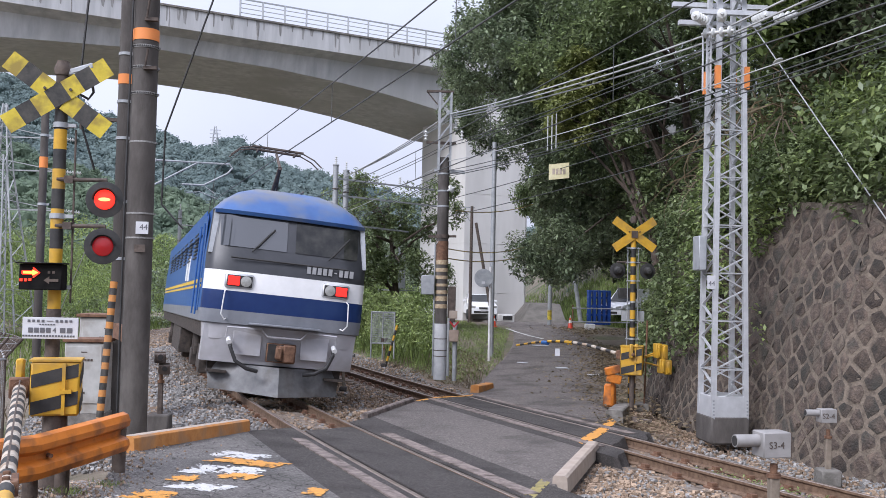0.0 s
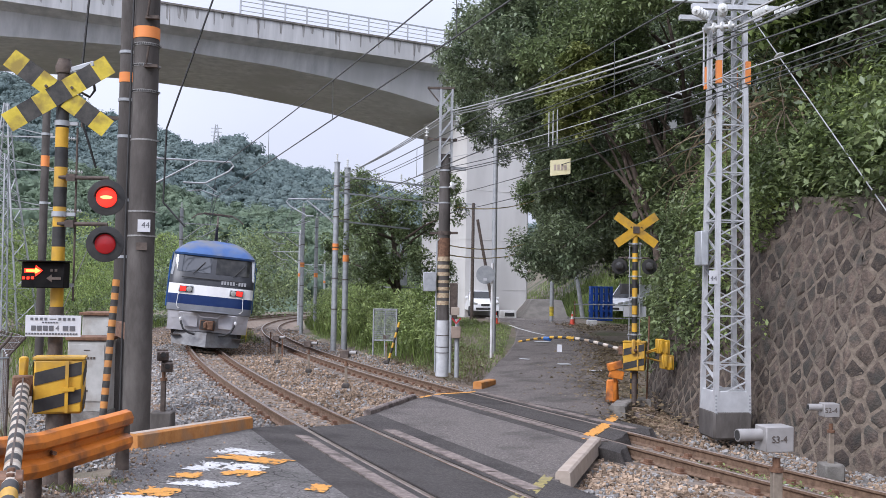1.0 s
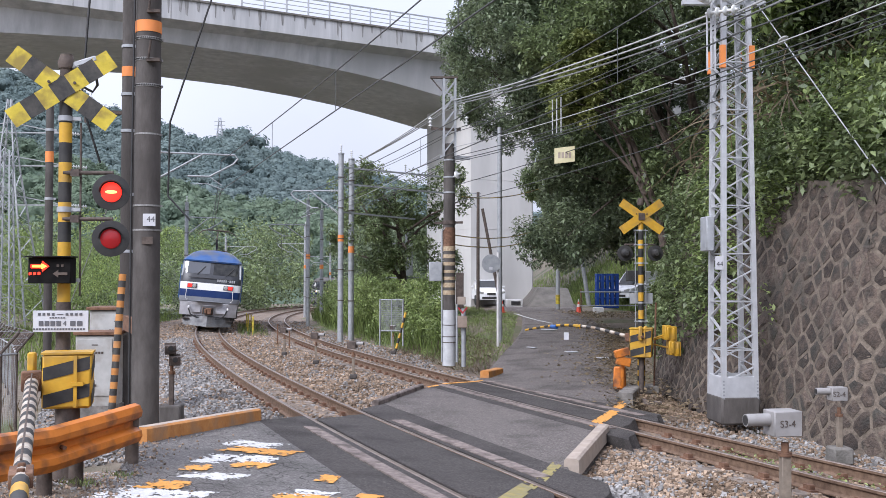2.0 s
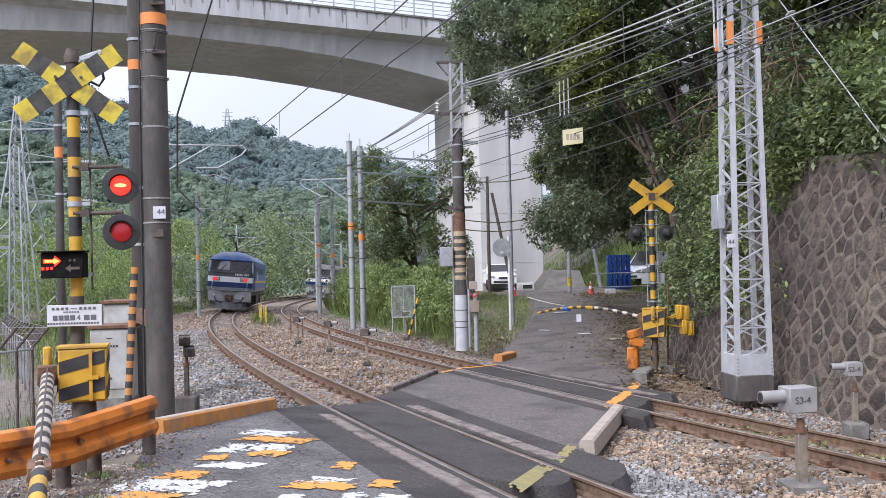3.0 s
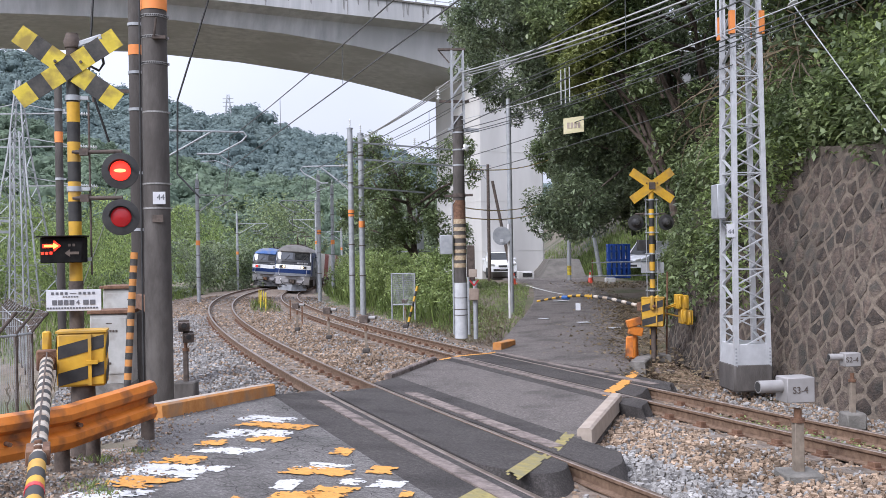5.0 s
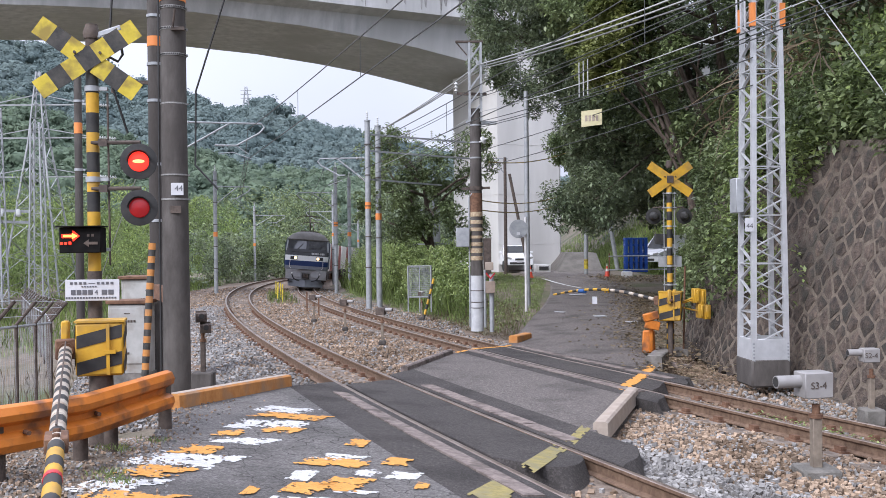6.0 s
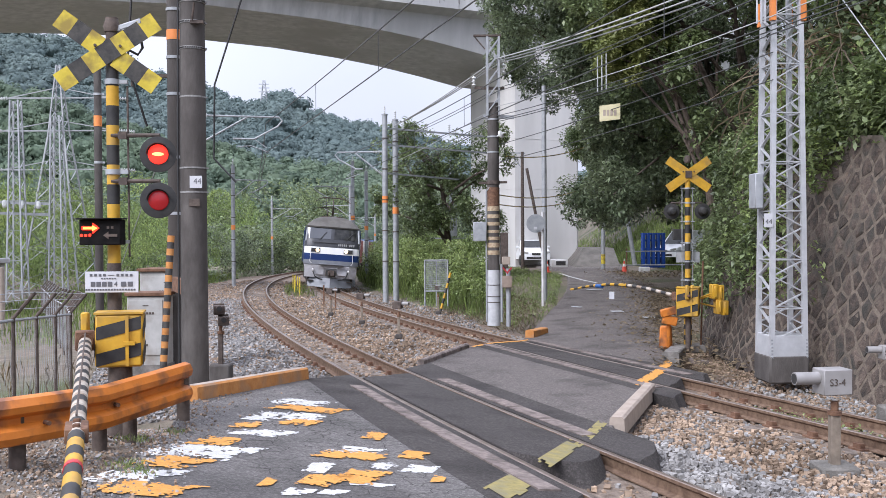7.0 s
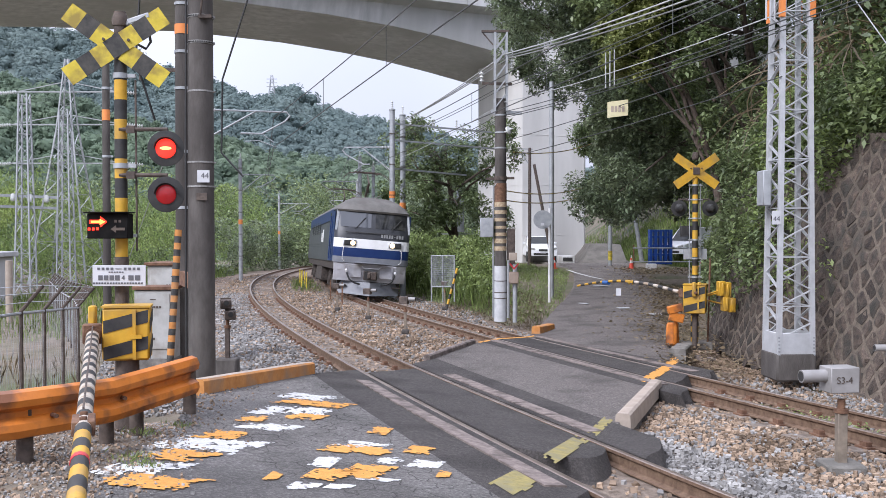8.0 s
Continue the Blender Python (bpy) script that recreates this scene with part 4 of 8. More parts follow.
c = np.array([(-1.99, 6.05), (-1.86, 5.85), (-2.2, 6.9), (-2.05, 7.35), (-3.2, 9.4), (-2.9, 9.0)])
p = np.repeat(c, 70, 0) + rng.normal(0, 0.06, (420, 2))
p = np.column_stack([p, np.maximum(ground_level(p[:, 0], p[:, 1]), pave_level(*locate(p[:, 0], p[:, 1])))])
blades("roadside_tufts", p, 0.04, 0.005, GRASS, "small green grass tufts at the asphalt edge", bend=0.9)
p = on_track(260, -2.2, 0.6, 4.1, 4.8)
foliage("track_plants", p + np.array([0, 0, 0.12]), 0.05, LEAF_LIGHT, "low green weeds between the inner rails", category="weeds")

# thickets and bamboo beyond the curve
c = np.stack([rng.uniform(-46, -17, 120), rng.uniform(62, 96, 120), rng.uniform(-1.0, 5.0, 120)], 1)
foliage("bamboo_thicket", clumps(c, rng.uniform(1.1, 2.2, 120), 520), 0.25, BAMBOO, "pale green bamboo thicket beyond the curve", droop=0.5, aspect=0.3)
c = np.stack([rng.uniform(-52, -10, 150), rng.uniform(95, 125, 150), rng.uniform(-2, 6.5, 150)], 1)
foliage("curve_wood", clumps(c, rng.uniform(1.4, 2.6, 150), 260), 0.42, LEAF_MID, "dense green wood on the outside of the curve")
c = np.stack([rng.uniform(-19.5, -16.2, 60) + rng.uniform(0, 1, 60), rng.uniform(70, 120, 60), rng.uniform(-2, 2.2, 60)], 1)
foliage("shaded_thicket", clumps(c, rng.uniform(0.8, 1.5, 60), 260), 0.25, LEAF_DARK, "shaded bushes close to the outer track")
c = np.stack([rng.uniform(-8, 12, 130), rng.uniform(128, 165, 130), rng.uniform(-3, 9, 130)], 1)
foliage("valley_wood", clumps(c, rng.uniform(1.6, 3.0, 130), 260), 0.5, LEAF_DARK, "dark wood where the line disappears")


def crowns(name, centres, radii, size, material, label, per=84):
    """Far tree crowns: an uneven rounded mass each, with leaf tufts lying close round it."""
    n = len(centres)
    ball = bmesh.new()
    bmesh.ops.create_icosphere(ball, subdivisions=2, radius=1.0)
    unit = np.array([tuple(q.co) for q in ball.verts])
    tri = np.array([[q.index for q in fc.verts] for fc in ball.faces])
    ball.free()
    wave, phase = rng.normal(0, 2.6, (n, 3, 1)), rng.uniform(0, 6, (n, 1))

    def swell(d):
        return 1 + 0.2 * np.sin((d @ wave)[:, :, 0] + phase) + 0.1 * np.sin((d @ wave[:, ::-1] * 2.1)[:, :, 0] + phase * 2)

    u = np.broadcast_to(unit, (n,) + unit.shape)
    core = centres[:, None] + u * (radii[:, None] * 0.8 * swell(u))[:, :, None] * np.array([1, 1, 0.85])
    faces = (np.arange(n)[:, None, None] * len(unit) + tri[None]).reshape(-1, 3)
    ob = tagged(array_mesh(name, core.reshape(-1, 3), faces, material), label, "wood", kind="stuff")
    ob.data.polygons.foreach_set("use_smooth", np.ones(len(faces), dtype=bool))
    d = rng.normal(0, 1, (n, per, 3))
    d[:, :, 2] = np.abs(d[:, :, 2]) * 0.9 - 0.25
    d /= np.linalg.norm(d, axis=2)[:, :, None]
    p = (centres[:, None] + d * (radii[:, None] * swell(d) * rng.uniform(0.88, 1.16, (n, per)))[:, :, None] * np.array([1, 1, 0.85])).reshape(-1, 3)
    nrm = (d + rng.normal(0, 0.4, d.shape) + np.array([0, 0, 0.25])).reshape(-1, 3)
    nrm /= np.linalg.norm(nrm, axis=1)[:, None]
    a = np.cross(nrm, rng.normal(0, 1, nrm.shape))
    a /= np.linalg.norm(a, axis=1)[:, None]
    b = np.cross(nrm, a)
    k = np.repeat(radii, per)[:, None] * size * rng.uniform(0.6, 1.5, (n * per, 1))
    v = np.stack([p - a * k, p - b * k * 0.6, p + a * k * rng.uniform(0.6, 1.3, k.shape), p + b * k * 0.7], 1).reshape(-1, 3)
    tagged(array_mesh(name.replace("trees", "leaves"), v, np.arange(4 * n * per).reshape(-1, 4), material), label, "wood", kind="stuff")


def build_mountain():
    """Two wooded ridges: crowns of many large leaf tufts over a rough slope."""
    def ridge(name, y0, y1, xs, tops, material, n, rad, size, label, floor=-3.0):
        g = []
        for i, t in enumerate(np.linspace(0, 1, 24)):
            row = []
            for x in np.linspace(xs[0], xs[-1], 70):
                h = np.interp(x, xs, tops)
                z = floor + (h - floor) * (t ** 0.8) + 4 * noise.noise((x * 0.02, t * 3, 2.0)) * t
                row.append((x * (1 - 0.15 * (1 - t)), y0 + (y1 - y0) * t, z))
            g.append(row)
        hill = Shape().sweep(g, closed=False)
        thing(name, hill, material, label, "hill", kind="structure")
        t = rng.uniform(0.02, 1, n) ** 0.8
        x = rng.uniform(xs[0], xs[-1], n)
        h = np.interp(x, xs, tops)
        z = floor + (h - floor) * t ** 0.8 + np.array([4 * noise.noise((a * 0.02, b * 3, 2.0)) * b for a, b in zip(x, t)]) + rng.uniform(-0.3, 0.8, n) * rad
        c = np.stack([x * (1 - 0.15 * (1 - t)), y0 + (y1 - y0) * t, z], 1)
        r = rng.uniform(0.6, 1.3, n) * rad
        crowns(name + "_trees", c, r, size, material, "tree crowns covering " + label)

    ridge("mountain", 330, 520, [-330, -245, -190, -150, -118, -100, -82, -68, -45, -30, -8, 14, 40, 90], [127, 118, 106, 87, 78, 71, 79, 68, 62, 58, 53, 47, 40, 32], FAR_HAZE_TINT, 3600, 3.6, 0.2, "a wooded mountain ridge, haze tinted into its leaf colour")
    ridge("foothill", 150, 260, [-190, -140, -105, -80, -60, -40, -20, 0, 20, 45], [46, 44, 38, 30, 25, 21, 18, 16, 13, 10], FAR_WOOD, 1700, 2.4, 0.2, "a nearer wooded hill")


build_mountain()


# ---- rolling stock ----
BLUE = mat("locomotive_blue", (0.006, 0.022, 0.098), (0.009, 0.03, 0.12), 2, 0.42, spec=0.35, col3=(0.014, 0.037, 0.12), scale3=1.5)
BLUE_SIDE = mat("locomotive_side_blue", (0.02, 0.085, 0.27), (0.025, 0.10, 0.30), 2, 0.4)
ROOF_BLUE = mat("sooty_blue_roof", (0.028, 0.085, 0.25), (0.04, 0.115, 0.30), 2, 0.5, col3=(0.13, 0.14, 0.15), scale3=0.9)
ROOF_GREY = mat("sooty_grey_roof", (0.095, 0.09, 0.08), (0.15, 0.142, 0.128), 2, 0.7, col3=(0.09, 0.08, 0.07), scale3=1.2)
LOCO_WHITE = mat("locomotive_white", (0.72, 0.72, 0.71), (0.8, 0.8, 0.79), 3, 0.4)
LOCO_GREY = mat("locomotive_grey", (0.40, 0.40, 0.42), (0.46, 0.455, 0.475), 3, 0.5, col3=(0.33, 0.315, 0.31), scale3=1.6)
LOCO_STRIP = mat("locomotive_dark_grey_strip", (0.17, 0.18, 0.2), (0.21, 0.22, 0.24), 3, 0.5)
PLOUGH = mat("scuffed_plough_steel", (0.11, 0.112, 0.115), (0.23, 0.232, 0.235), 2.5, 0.6, metal=0.3, col3=(0.1, 0.09, 0.08), scale3=2.0)
LOCO_DARK = mat("locomotive_black_panel", (0.035, 0.037, 0.042), (0.05, 0.052, 0.058), 3, 0.4)
SIDE_GREY = mat("locomotive_side_grey_green", (0.038, 0.047, 0.048), (0.055, 0.065, 0.066), 2, 0.65)
UNDER = mat("sooty_underframe", (0.03, 0.025, 0.022), (0.075, 0.06, 0.05), 8, 0.85, bump=0.3)
# Same glass twice: mirrored sky greyed into one, dark cab view into the other.
GLASS = mat("windscreen_glass", (0.05, 0.055, 0.062), rough=0.05, spec=1.0)
GLASS_NO_SKY = mat("windscreen_glass_without_sky", (0.012, 0.013, 0.014), (0.05, 0.05, 0.045), 3.5, rough=0.04, spec=0.28)
LAMP_RED = mat("lit_tail_lamp", (1.0, 0.02, 0.012), emit=1.35)
LAMP_WHITE = mat("lit_head_lamp", (1.0, 0.72, 0.38), emit=2.1)
LAMP_OFF = mat("unlit_lamp_lens", (0.3, 0.3, 0.28), (0.4, 0.4, 0.38), 20, 0.15)
CHROME = mat("bright_steel", (0.6, 0.6, 0.6), (0.5, 0.5, 0.5), 10, 0.3, metal=0.8)
YEL_LINE = mat("yellow_side_line", (0.7, 0.45, 0.05), (0.62, 0.4, 0.05), 5, 0.5)
RUBBER = mat("black_rubber_hose", (0.015, 0.015, 0.015), (0.03, 0.03, 0.03), 8, 0.6)
CONT_RED = mat("wine_red_container", (0.18, 0.05, 0.045), (0.24, 0.075, 0.06), 3, 0.6)
CONT_GREY = mat("pale_grey_container", (0.45, 0.44, 0.41), (0.55, 0.54, 0.5), 3, 0.6)

# height, half width, setback of the nose
LEVELS = [(1.02, 1.37, 0.12), (1.28, 1.40, 0.06), (1.30, 1.44, 0.02), (1.53, 1.45, 0.0), (1.87, 1.45, 0.015), (2.22, 1.45, 0.045), (2.50, 1.45, 0.10), (3.26, 1.40, 0.38), (3.32, 1.41, 0.34),
          (3.52, 1.24, 0.47), (3.72, 0.98, 0.74), (3.85, 0.66, 1.08), (3.91, 0.0, 1.6)]
LONG = 18.2


def hull_ring(z, w, back):
    """Half outline in plan, front to the middle of the length, mirrored by the caller."""
    f = max(w, 0.001)
    return [(-f * 0.62, back), (0.0, back - 0.03), (f * 0.62, back), (f * 0.9, back + 0.07), (f * 0.985, back + 0.2), (f, back + 0.34), (f, LONG - back - 0.34),
            (f * 0.9, LONG - back - 0.07), (f * 0.62, LONG - back), (-f * 0.62, LONG - back), (-f * 0.9, LONG - back - 0.07), (-f, LONG - back - 0.34), (-f, back + 0.34), (-f * 0.985, back + 0.2), (-f * 0.9, back + 0.07)]


def nose_y(z):
    zs = [0.62] + [l[0] for l in LEVELS]
    return float(np.interp(z, zs, [0.22] + [l[2] for l in LEVELS]))


def plate_on_nose(x0, x1, z0, z1, out, thick=0.02, bow=0.0):
    """A sheet lying on the slanted nose between two heights."""
    sh = Shape()
    y0, y1 = nose_y(z0), nose_y(z1)
    n = 6
    for side in (out, out - thick):
        for z, y in ((z0, y0), (z1, y1)):
            for i in range(n + 1):
                x = x0 + (x1 - x0) * i / n
                curve = 0.30 * max(0, abs(x) / 1.45 - 0.62) ** 2 / 0.144 * 0.6 - 0.03 * (1 - min(abs(x) / 0.9, 1))
                sh.v.append((x, y + curve - side, z))
    k = n + 1
    for i in range(n):
        sh.f += [(i, i + 1, k + i + 1, k + i), (2 * k + i, 3 * k + i, 3 * k + i + 1, 2 * k + i + 1)]
        sh.f += [(i, 2 * k + i, 2 * k + i + 1, i + 1), (k + i, k + i + 1, 3 * k + i + 1, 3 * k + i)]
    sh.f += [(0, k, 3 * k, 2 * k), (n, 2 * k + n, 3 * k + n, k + n)]
    sh.m = [0] * len(sh.f)
    return sh


def bogie(loco, yc):
    bg = Shape()
    for sx in (-1, 1):
        bg.box((sx * 1.02, yc, 0.62), (0.16, 3.6, 0.26)).box((sx * 1.04, yc, 0.42), (0.2, 0.9, 0.3))
        for dy in (-1.25, 1.25):
            bg.box((sx * 1.1, yc + dy, 0.45), (0.24, 0.42, 0.36)).tube((sx * 1.1, yc + dy + 0.3, 0.5), (sx * 1.1, yc + dy + 0.3, 0.95), 0.09)
            bg.tube((sx * 1.1, yc + dy - 0.3, 0.5), (sx * 1.1, yc + dy - 0.3, 0.95), 0.09)
    bg.box((0, yc, 0.5), (1.9, 0.5, 0.3))
    b = part("bogie", bg, UNDER, loco, bevel=0.015)
    for dy in (-1.25, 1.25):
        wh = Shape()
        for sx in (-1, 1):
            m = Matrix.Translation((sx * 0.53, yc + dy, 0.46)) @ Matrix.Rotation(radians(90), 4, "Y")
            wh.lathe([(0.12, -0.08), (0.5, -0.065), (0.5, -0.035), (0.47, -0.03), (0.46, 0.065), (0.4, 0.065), (0.36, 0.03), (0.12, 0.04)], m, 24)
        wh.tube((-0.6, yc + dy, 0.46), (0.6, yc + dy, 0.46), 0.08)
        part("wheelset", wh, RUST, b, "rusty steel wheelset")


def pantograph(loco, yc, raised):
    sh, arm, top = Shape(), Shape(), Shape()
    z = 3.95
    for sx in (-0.55, 0.55):
        sh.bar((sx, yc - 0.6, z), (sx, yc + 0.6, z), 0.06)
    for sy in (-0.6, 0.6):
        sh.bar((-0.6, yc + sy, z), (0.6, yc + sy, z), 0.06)
        for sx in (-0.5, 0.5):
            sh.lathe([(0.05, 0), (0.09, 0.03), (0.05, 0.07), (0.09, 0.1), (0.05, 0.14), (0.05, 0.2)], Matrix.Translation((sx, yc + sy, z - 0.24)), 10)
    elbow, head = ((0, yc - 0.75, z + 0.62), (0, yc + 0.05, z + 1.02)) if raised else ((0, yc - 0.9, z + 0.14), (0, yc + 0.35, z + 0.22))
    arm.pipe([(0, yc + 0.35, z), elbow], 0.045)
    arm.pipe([elbow, head], 0.032)
    arm.pipe([(0.1, yc + 0.2, z), elbow], 0.02)
    for dy in (-0.18, 0.18):
        h = Vector(head) + Vector((0, dy, 0.07))
        top.pipe([h + Vector((-0.98, 0, -0.24)), h + Vector((-0.78, 0, -0.05)), h + Vector((-0.55, 0, 0)), h + Vector((0.55, 0, 0)), h + Vector((0.8, 0, -0.1)), h + Vector((0.98, 0, -0.24))], 0.015, 6)
        top.box(h + Vector((0, 0, 0.02)), (1.1, 0.06, 0.035))
    top.bar(Vector(head) + Vector((-0.4, -0.2, 0.04)), Vector(head) + Vector((-0.4, 0.2, 0.04)), 0.04)
    top.bar(Vector(head) + Vector((0.4, -0.2, 0.04)), Vector(head) + Vector((0.4, 0.2, 0.04)), 0.04)
    base = part("pantograph", sh, STEEL_DK, loco, "dark steel single-arm pantograph")
    part("pantograph_arm", arm, STEEL_DK, base)
    part("collector_head", top, STEEL_DK, base)


def locomotive(label, roof, side, upper_side, lit, line):
    loco = thing("locomotive", None, None, label, "locomotive")
    body = Shape()
    rings = [[Vector((x, y, z)) for x, y in hull_ring(z, w, b)] for z, w, b in LEVELS]
    body.sweep(rings, cap=True)
    n = 15
    front = {0: 5, 1: 6, 2: 6, 3: 0, 4: 1, 5: 4, 6: 4, 7: 4, 8: 2, 9: 2, 10: 2, 11: 2}
    body.m = []
    for i in range(len(rings) - 1):
        for k in range(n):
            flank = k in (5, 11)
            slot = front[i]
            if flank and i < 8:
                slot = {0: 7, 1: 6, 2: 6}.get(i, 3) if lit == "tail" or i == 0 else 3
            body.m.append(slot)
    body.m += [7, 2]
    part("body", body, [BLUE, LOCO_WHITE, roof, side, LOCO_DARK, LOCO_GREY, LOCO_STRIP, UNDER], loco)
    # windscreen: two panes, each with the pillar between
    for x0, x1 in ((-1.30, -0.08), (0.08, 1.30)):
        w = part("windscreen", plate_on_nose(x0, x1, 2.66, 3.23, 0.014, 0.02), GLASS if x0 < 0 else GLASS_NO_SKY, loco, "cab windscreen pane with its reflection set by tone")
        wiper = Shape()
        xm = (x0 + x1) / 2
        wiper.pipe([(xm + 0.0, nose_y(2.6) - 0.06, 2.60), (xm + 0.32, nose_y(3.0) - 0.06, 2.98)], 0.012, 6)
        wiper.pipe([(xm + 0.08, nose_y(2.66) - 0.05, 2.68), (xm + 0.38, nose_y(3.02) - 0.05, 3.04)], 0.016, 6)
        part("wiper", wiper, BLACK, w)
    part("visor", plate_on_nose(-1.38, 1.38, 3.25, 3.31, 0.07, 0.1), roof, loco)
    trim = Shape()
    for x in (-1.36, 1.36):
        trim.v, trim.f, trim.m = [], [], []
        trim.bar((x * 0.985, nose_y(2.56) + 0.14, 2.5), (x * 0.95, nose_y(3.28) + 0.14, 3.28), 0.19, 0.05, up=(0, 1, 0.3))
        part("corner_pillar", trim, GALV_DULL, loco, "dull metal corner pillar")
        trim = Shape()
    part("handrail", Shape().pipe([(-1.05, nose_y(2.42) - 0.06, 2.46), (1.05, nose_y(2.42) - 0.06, 2.46)], 0.018, 6), BLACK, loco)
    # lamp units
    for sx in (-1, 1):
        m = Shape()
        x = sx * 0.86
        y = nose_y(2.06)
        m.box((x, y + 0.02, 2.05), (0.5, 0.14, 0.26))
        u = part("lamp_unit", m, GALV, loco, "silver-framed lamp unit", bevel=0.03)
        part("lamp_bezel", Shape().box((x, y - 0.052, 2.05), (0.44, 0.02, 0.2)), BLACK, u, bevel=0.006)
        outer, inner = (LAMP_RED, LAMP_OFF) if lit == "tail" else (LAMP_OFF if sx > 0 else BLACK, LAMP_WHITE)
        part("tail_lamp", Shape().box((x + sx * 0.1, y - 0.066, 2.05), (0.2, 0.02, 0.16)), outer if lit == "tail" else BLACK, u, bevel=0.005)
        part("head_lamp", Shape().lathe([(0.0, 0.0), (0.095, 0.0), (0.095, 0.02), (0.03, 0.035)], Matrix.Translation((x - sx * 0.11, y - 0.06, 2.05)) @ Matrix.Rotation(radians(90), 4, "X"), 18), inner, u)
        g = Shape().pipe([(sx * 1.08, 0.03, 1.88), (sx * 1.10, -0.09, 1.84), (sx * 1.12, -0.09, 1.45), (sx * 1.05, -0.06, 1.36), (sx * 1.02, 0.03, 1.38)], 0.012, 7)
        part("grab_iron", g, LOCO_WHITE, loco, "white grab iron")
    # running number as plain raised strokes
    num = Shape()
    for i in range(9):
        x = 0.34 + i * 0.098
        if i == 5:
            num.box((x, nose_y(2.38) - 0.045, 2.38), (0.045, 0.012, 0.022))
        else:
            num.box((x, nose_y(2.38) - 0.045, 2.38), (0.07, 0.012, 0.125))
    part("number_bars", num, CHROME, loco, "row of small silver bars")
    part("apron", plate_on_nose(-1.36, 1.36, 0.62, 1.27, 0.005, 0.3), LOCO_GREY, loco, "grimy grey front apron")
    # grey lower nose: step, pipes, coupler, hoses, doors
    part("front_step", Shape().box((0, -0.12, 1.33), (1.25, 0.28, 0.035)), LOCO_STRIP, loco, bevel=0.008)
    pipe = Shape().pipe([(-0.98, 0.0, 1.06), (-0.98, -0.07, 1.24), (-0.4, -0.1, 1.25), (-0.28, -0.1, 1.13), (0.3, -0.1, 1.13), (0.42, -0.1, 1.25), (0.95, -0.07, 1.24), (0.95, 0.0, 1.08)], 0.02, 6)
    part("brake_pipe", pipe, LOCO_GREY, loco)
    cp = Shape().box((0, 0.02, 0.86), (0.52, 0.12, 0.34), slot=1).box((0.02, -0.2, 0.87), (0.24, 0.36, 0.26)).box((0.08, -0.36, 0.87), (0.2, 0.14, 0.3)).box((-0.1, -0.38, 0.87), (0.1, 0.16, 0.2))
    part("coupler", cp, [RUST if lit == "tail" else STEEL_DK, BLACK], loco, "rusty knuckle coupler", bevel=0.02)
    for sx in (-1, 1):
        h = Shape().pipe([(sx * 0.92, 0.0, 1.0), (sx * 0.9, -0.16, 0.9), (sx * 0.8, -0.2, 0.68), (sx * 0.6, -0.2, 0.56), (sx * 0.4, -0.15, 0.52)], 0.035, 8)
        part("air_hose", h, RUBBER, loco)
        part("hose_cock", Shape().tube((sx * 0.93, 0.02, 1.04), (sx * 0.93, -0.13, 0.98), 0.045), LOCO_WHITE, loco)
        part("nose_hatch", Shape().box((sx * 0.6, nose_y(0.95) - 0.055, 0.98), (0.5, 0.02, 0.42)), LOCO_GREY, loco, bevel=0.006)
        part("cab_step", Shape().box((sx * 1.05, 0.35, 0.45), (0.34, 0.3, 0.04)).box((sx * 1.05, 0.48, 0.55), (0.3, 0.03, 0.25)), UNDER, loco)
    plow = Shape()
    plow.add([(-1.22, 0.55, 0.60), (0, -0.02, 0.60), (1.22, 0.55, 0.60), (-1.15, 0.4, 0.14), (0, -0.22, 0.10), (1.15, 0.4, 0.14), (-1.2, 0.62, 0.6), (1.2, 0.62, 0.6), (-1.12, 0.5, 0.14), (1.12, 0.5, 0.14)],
             [(0, 3, 4, 1), (1, 4, 5, 2), (6, 1, 2, 7), (8, 9, 5, 4), (8, 4, 3), (6, 8, 3, 0), (7, 2, 5, 9), (6, 0, 1), (6, 7, 9, 8)])
    part("rail_guard", plow, PLOUGH if lit == "tail" else LOCO_STRIP, loco, "scuffed grey plough-shaped rail guard")
    back = 5.0 if lit == "tail" else 6.4
    # sides: louvres, doors, line, lettering patch
    for sx in (-1, 1):
        x = sx * 1.452
        part("side_line", Shape().box((x, 9.1, 2.02), (0.012, 16.6, 0.07)).box((x, 9.1, 1.92), (0.012, 16.6, 0.05)), line, loco)
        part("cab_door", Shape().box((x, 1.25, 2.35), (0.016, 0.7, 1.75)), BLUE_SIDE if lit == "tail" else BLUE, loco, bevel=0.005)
        part("upper_band", Shape().box((x, 9.1, 3.12), (0.012, 15.6, 0.42)), upper_side, loco)
        for rail in (0.82, 1.68):
            part("door_rail", Shape().pipe([(x + sx * 0.05, rail, 1.4), (x + sx * 0.05, rail, 3.05)], 0.016, 6), upper_side, loco)
        if lit == "head":
            cs = part("cab_side", Shape().box((x, 1.55, 2.28), (0.01, 2.3, 1.9)), BLUE, loco, "blue cab side panel")
            part("cab_window", Shape().box((x, 2.3, 2.85), (0.02, 0.36, 0.72)), GLASS, cs)
        for k in range(0 if lit == "tail" else 3, 7):
            v = Shape()
            for j in range(7):
                v.box((x + sx * 0.006, 3.4 + k * 1.85, 2.52 + j * 0.08), (0.03, 0.9, 0.03))
            part("side_louvre", v, LOCO_DARK, loco)
        part("lettering_patch", Shape().box((x, back, 2.35), (0.014, 0.5, 0.55)).box((x, back + 0.75, 2.3), (0.014, 0.5, 0.4)), LOCO_WHITE, loco)
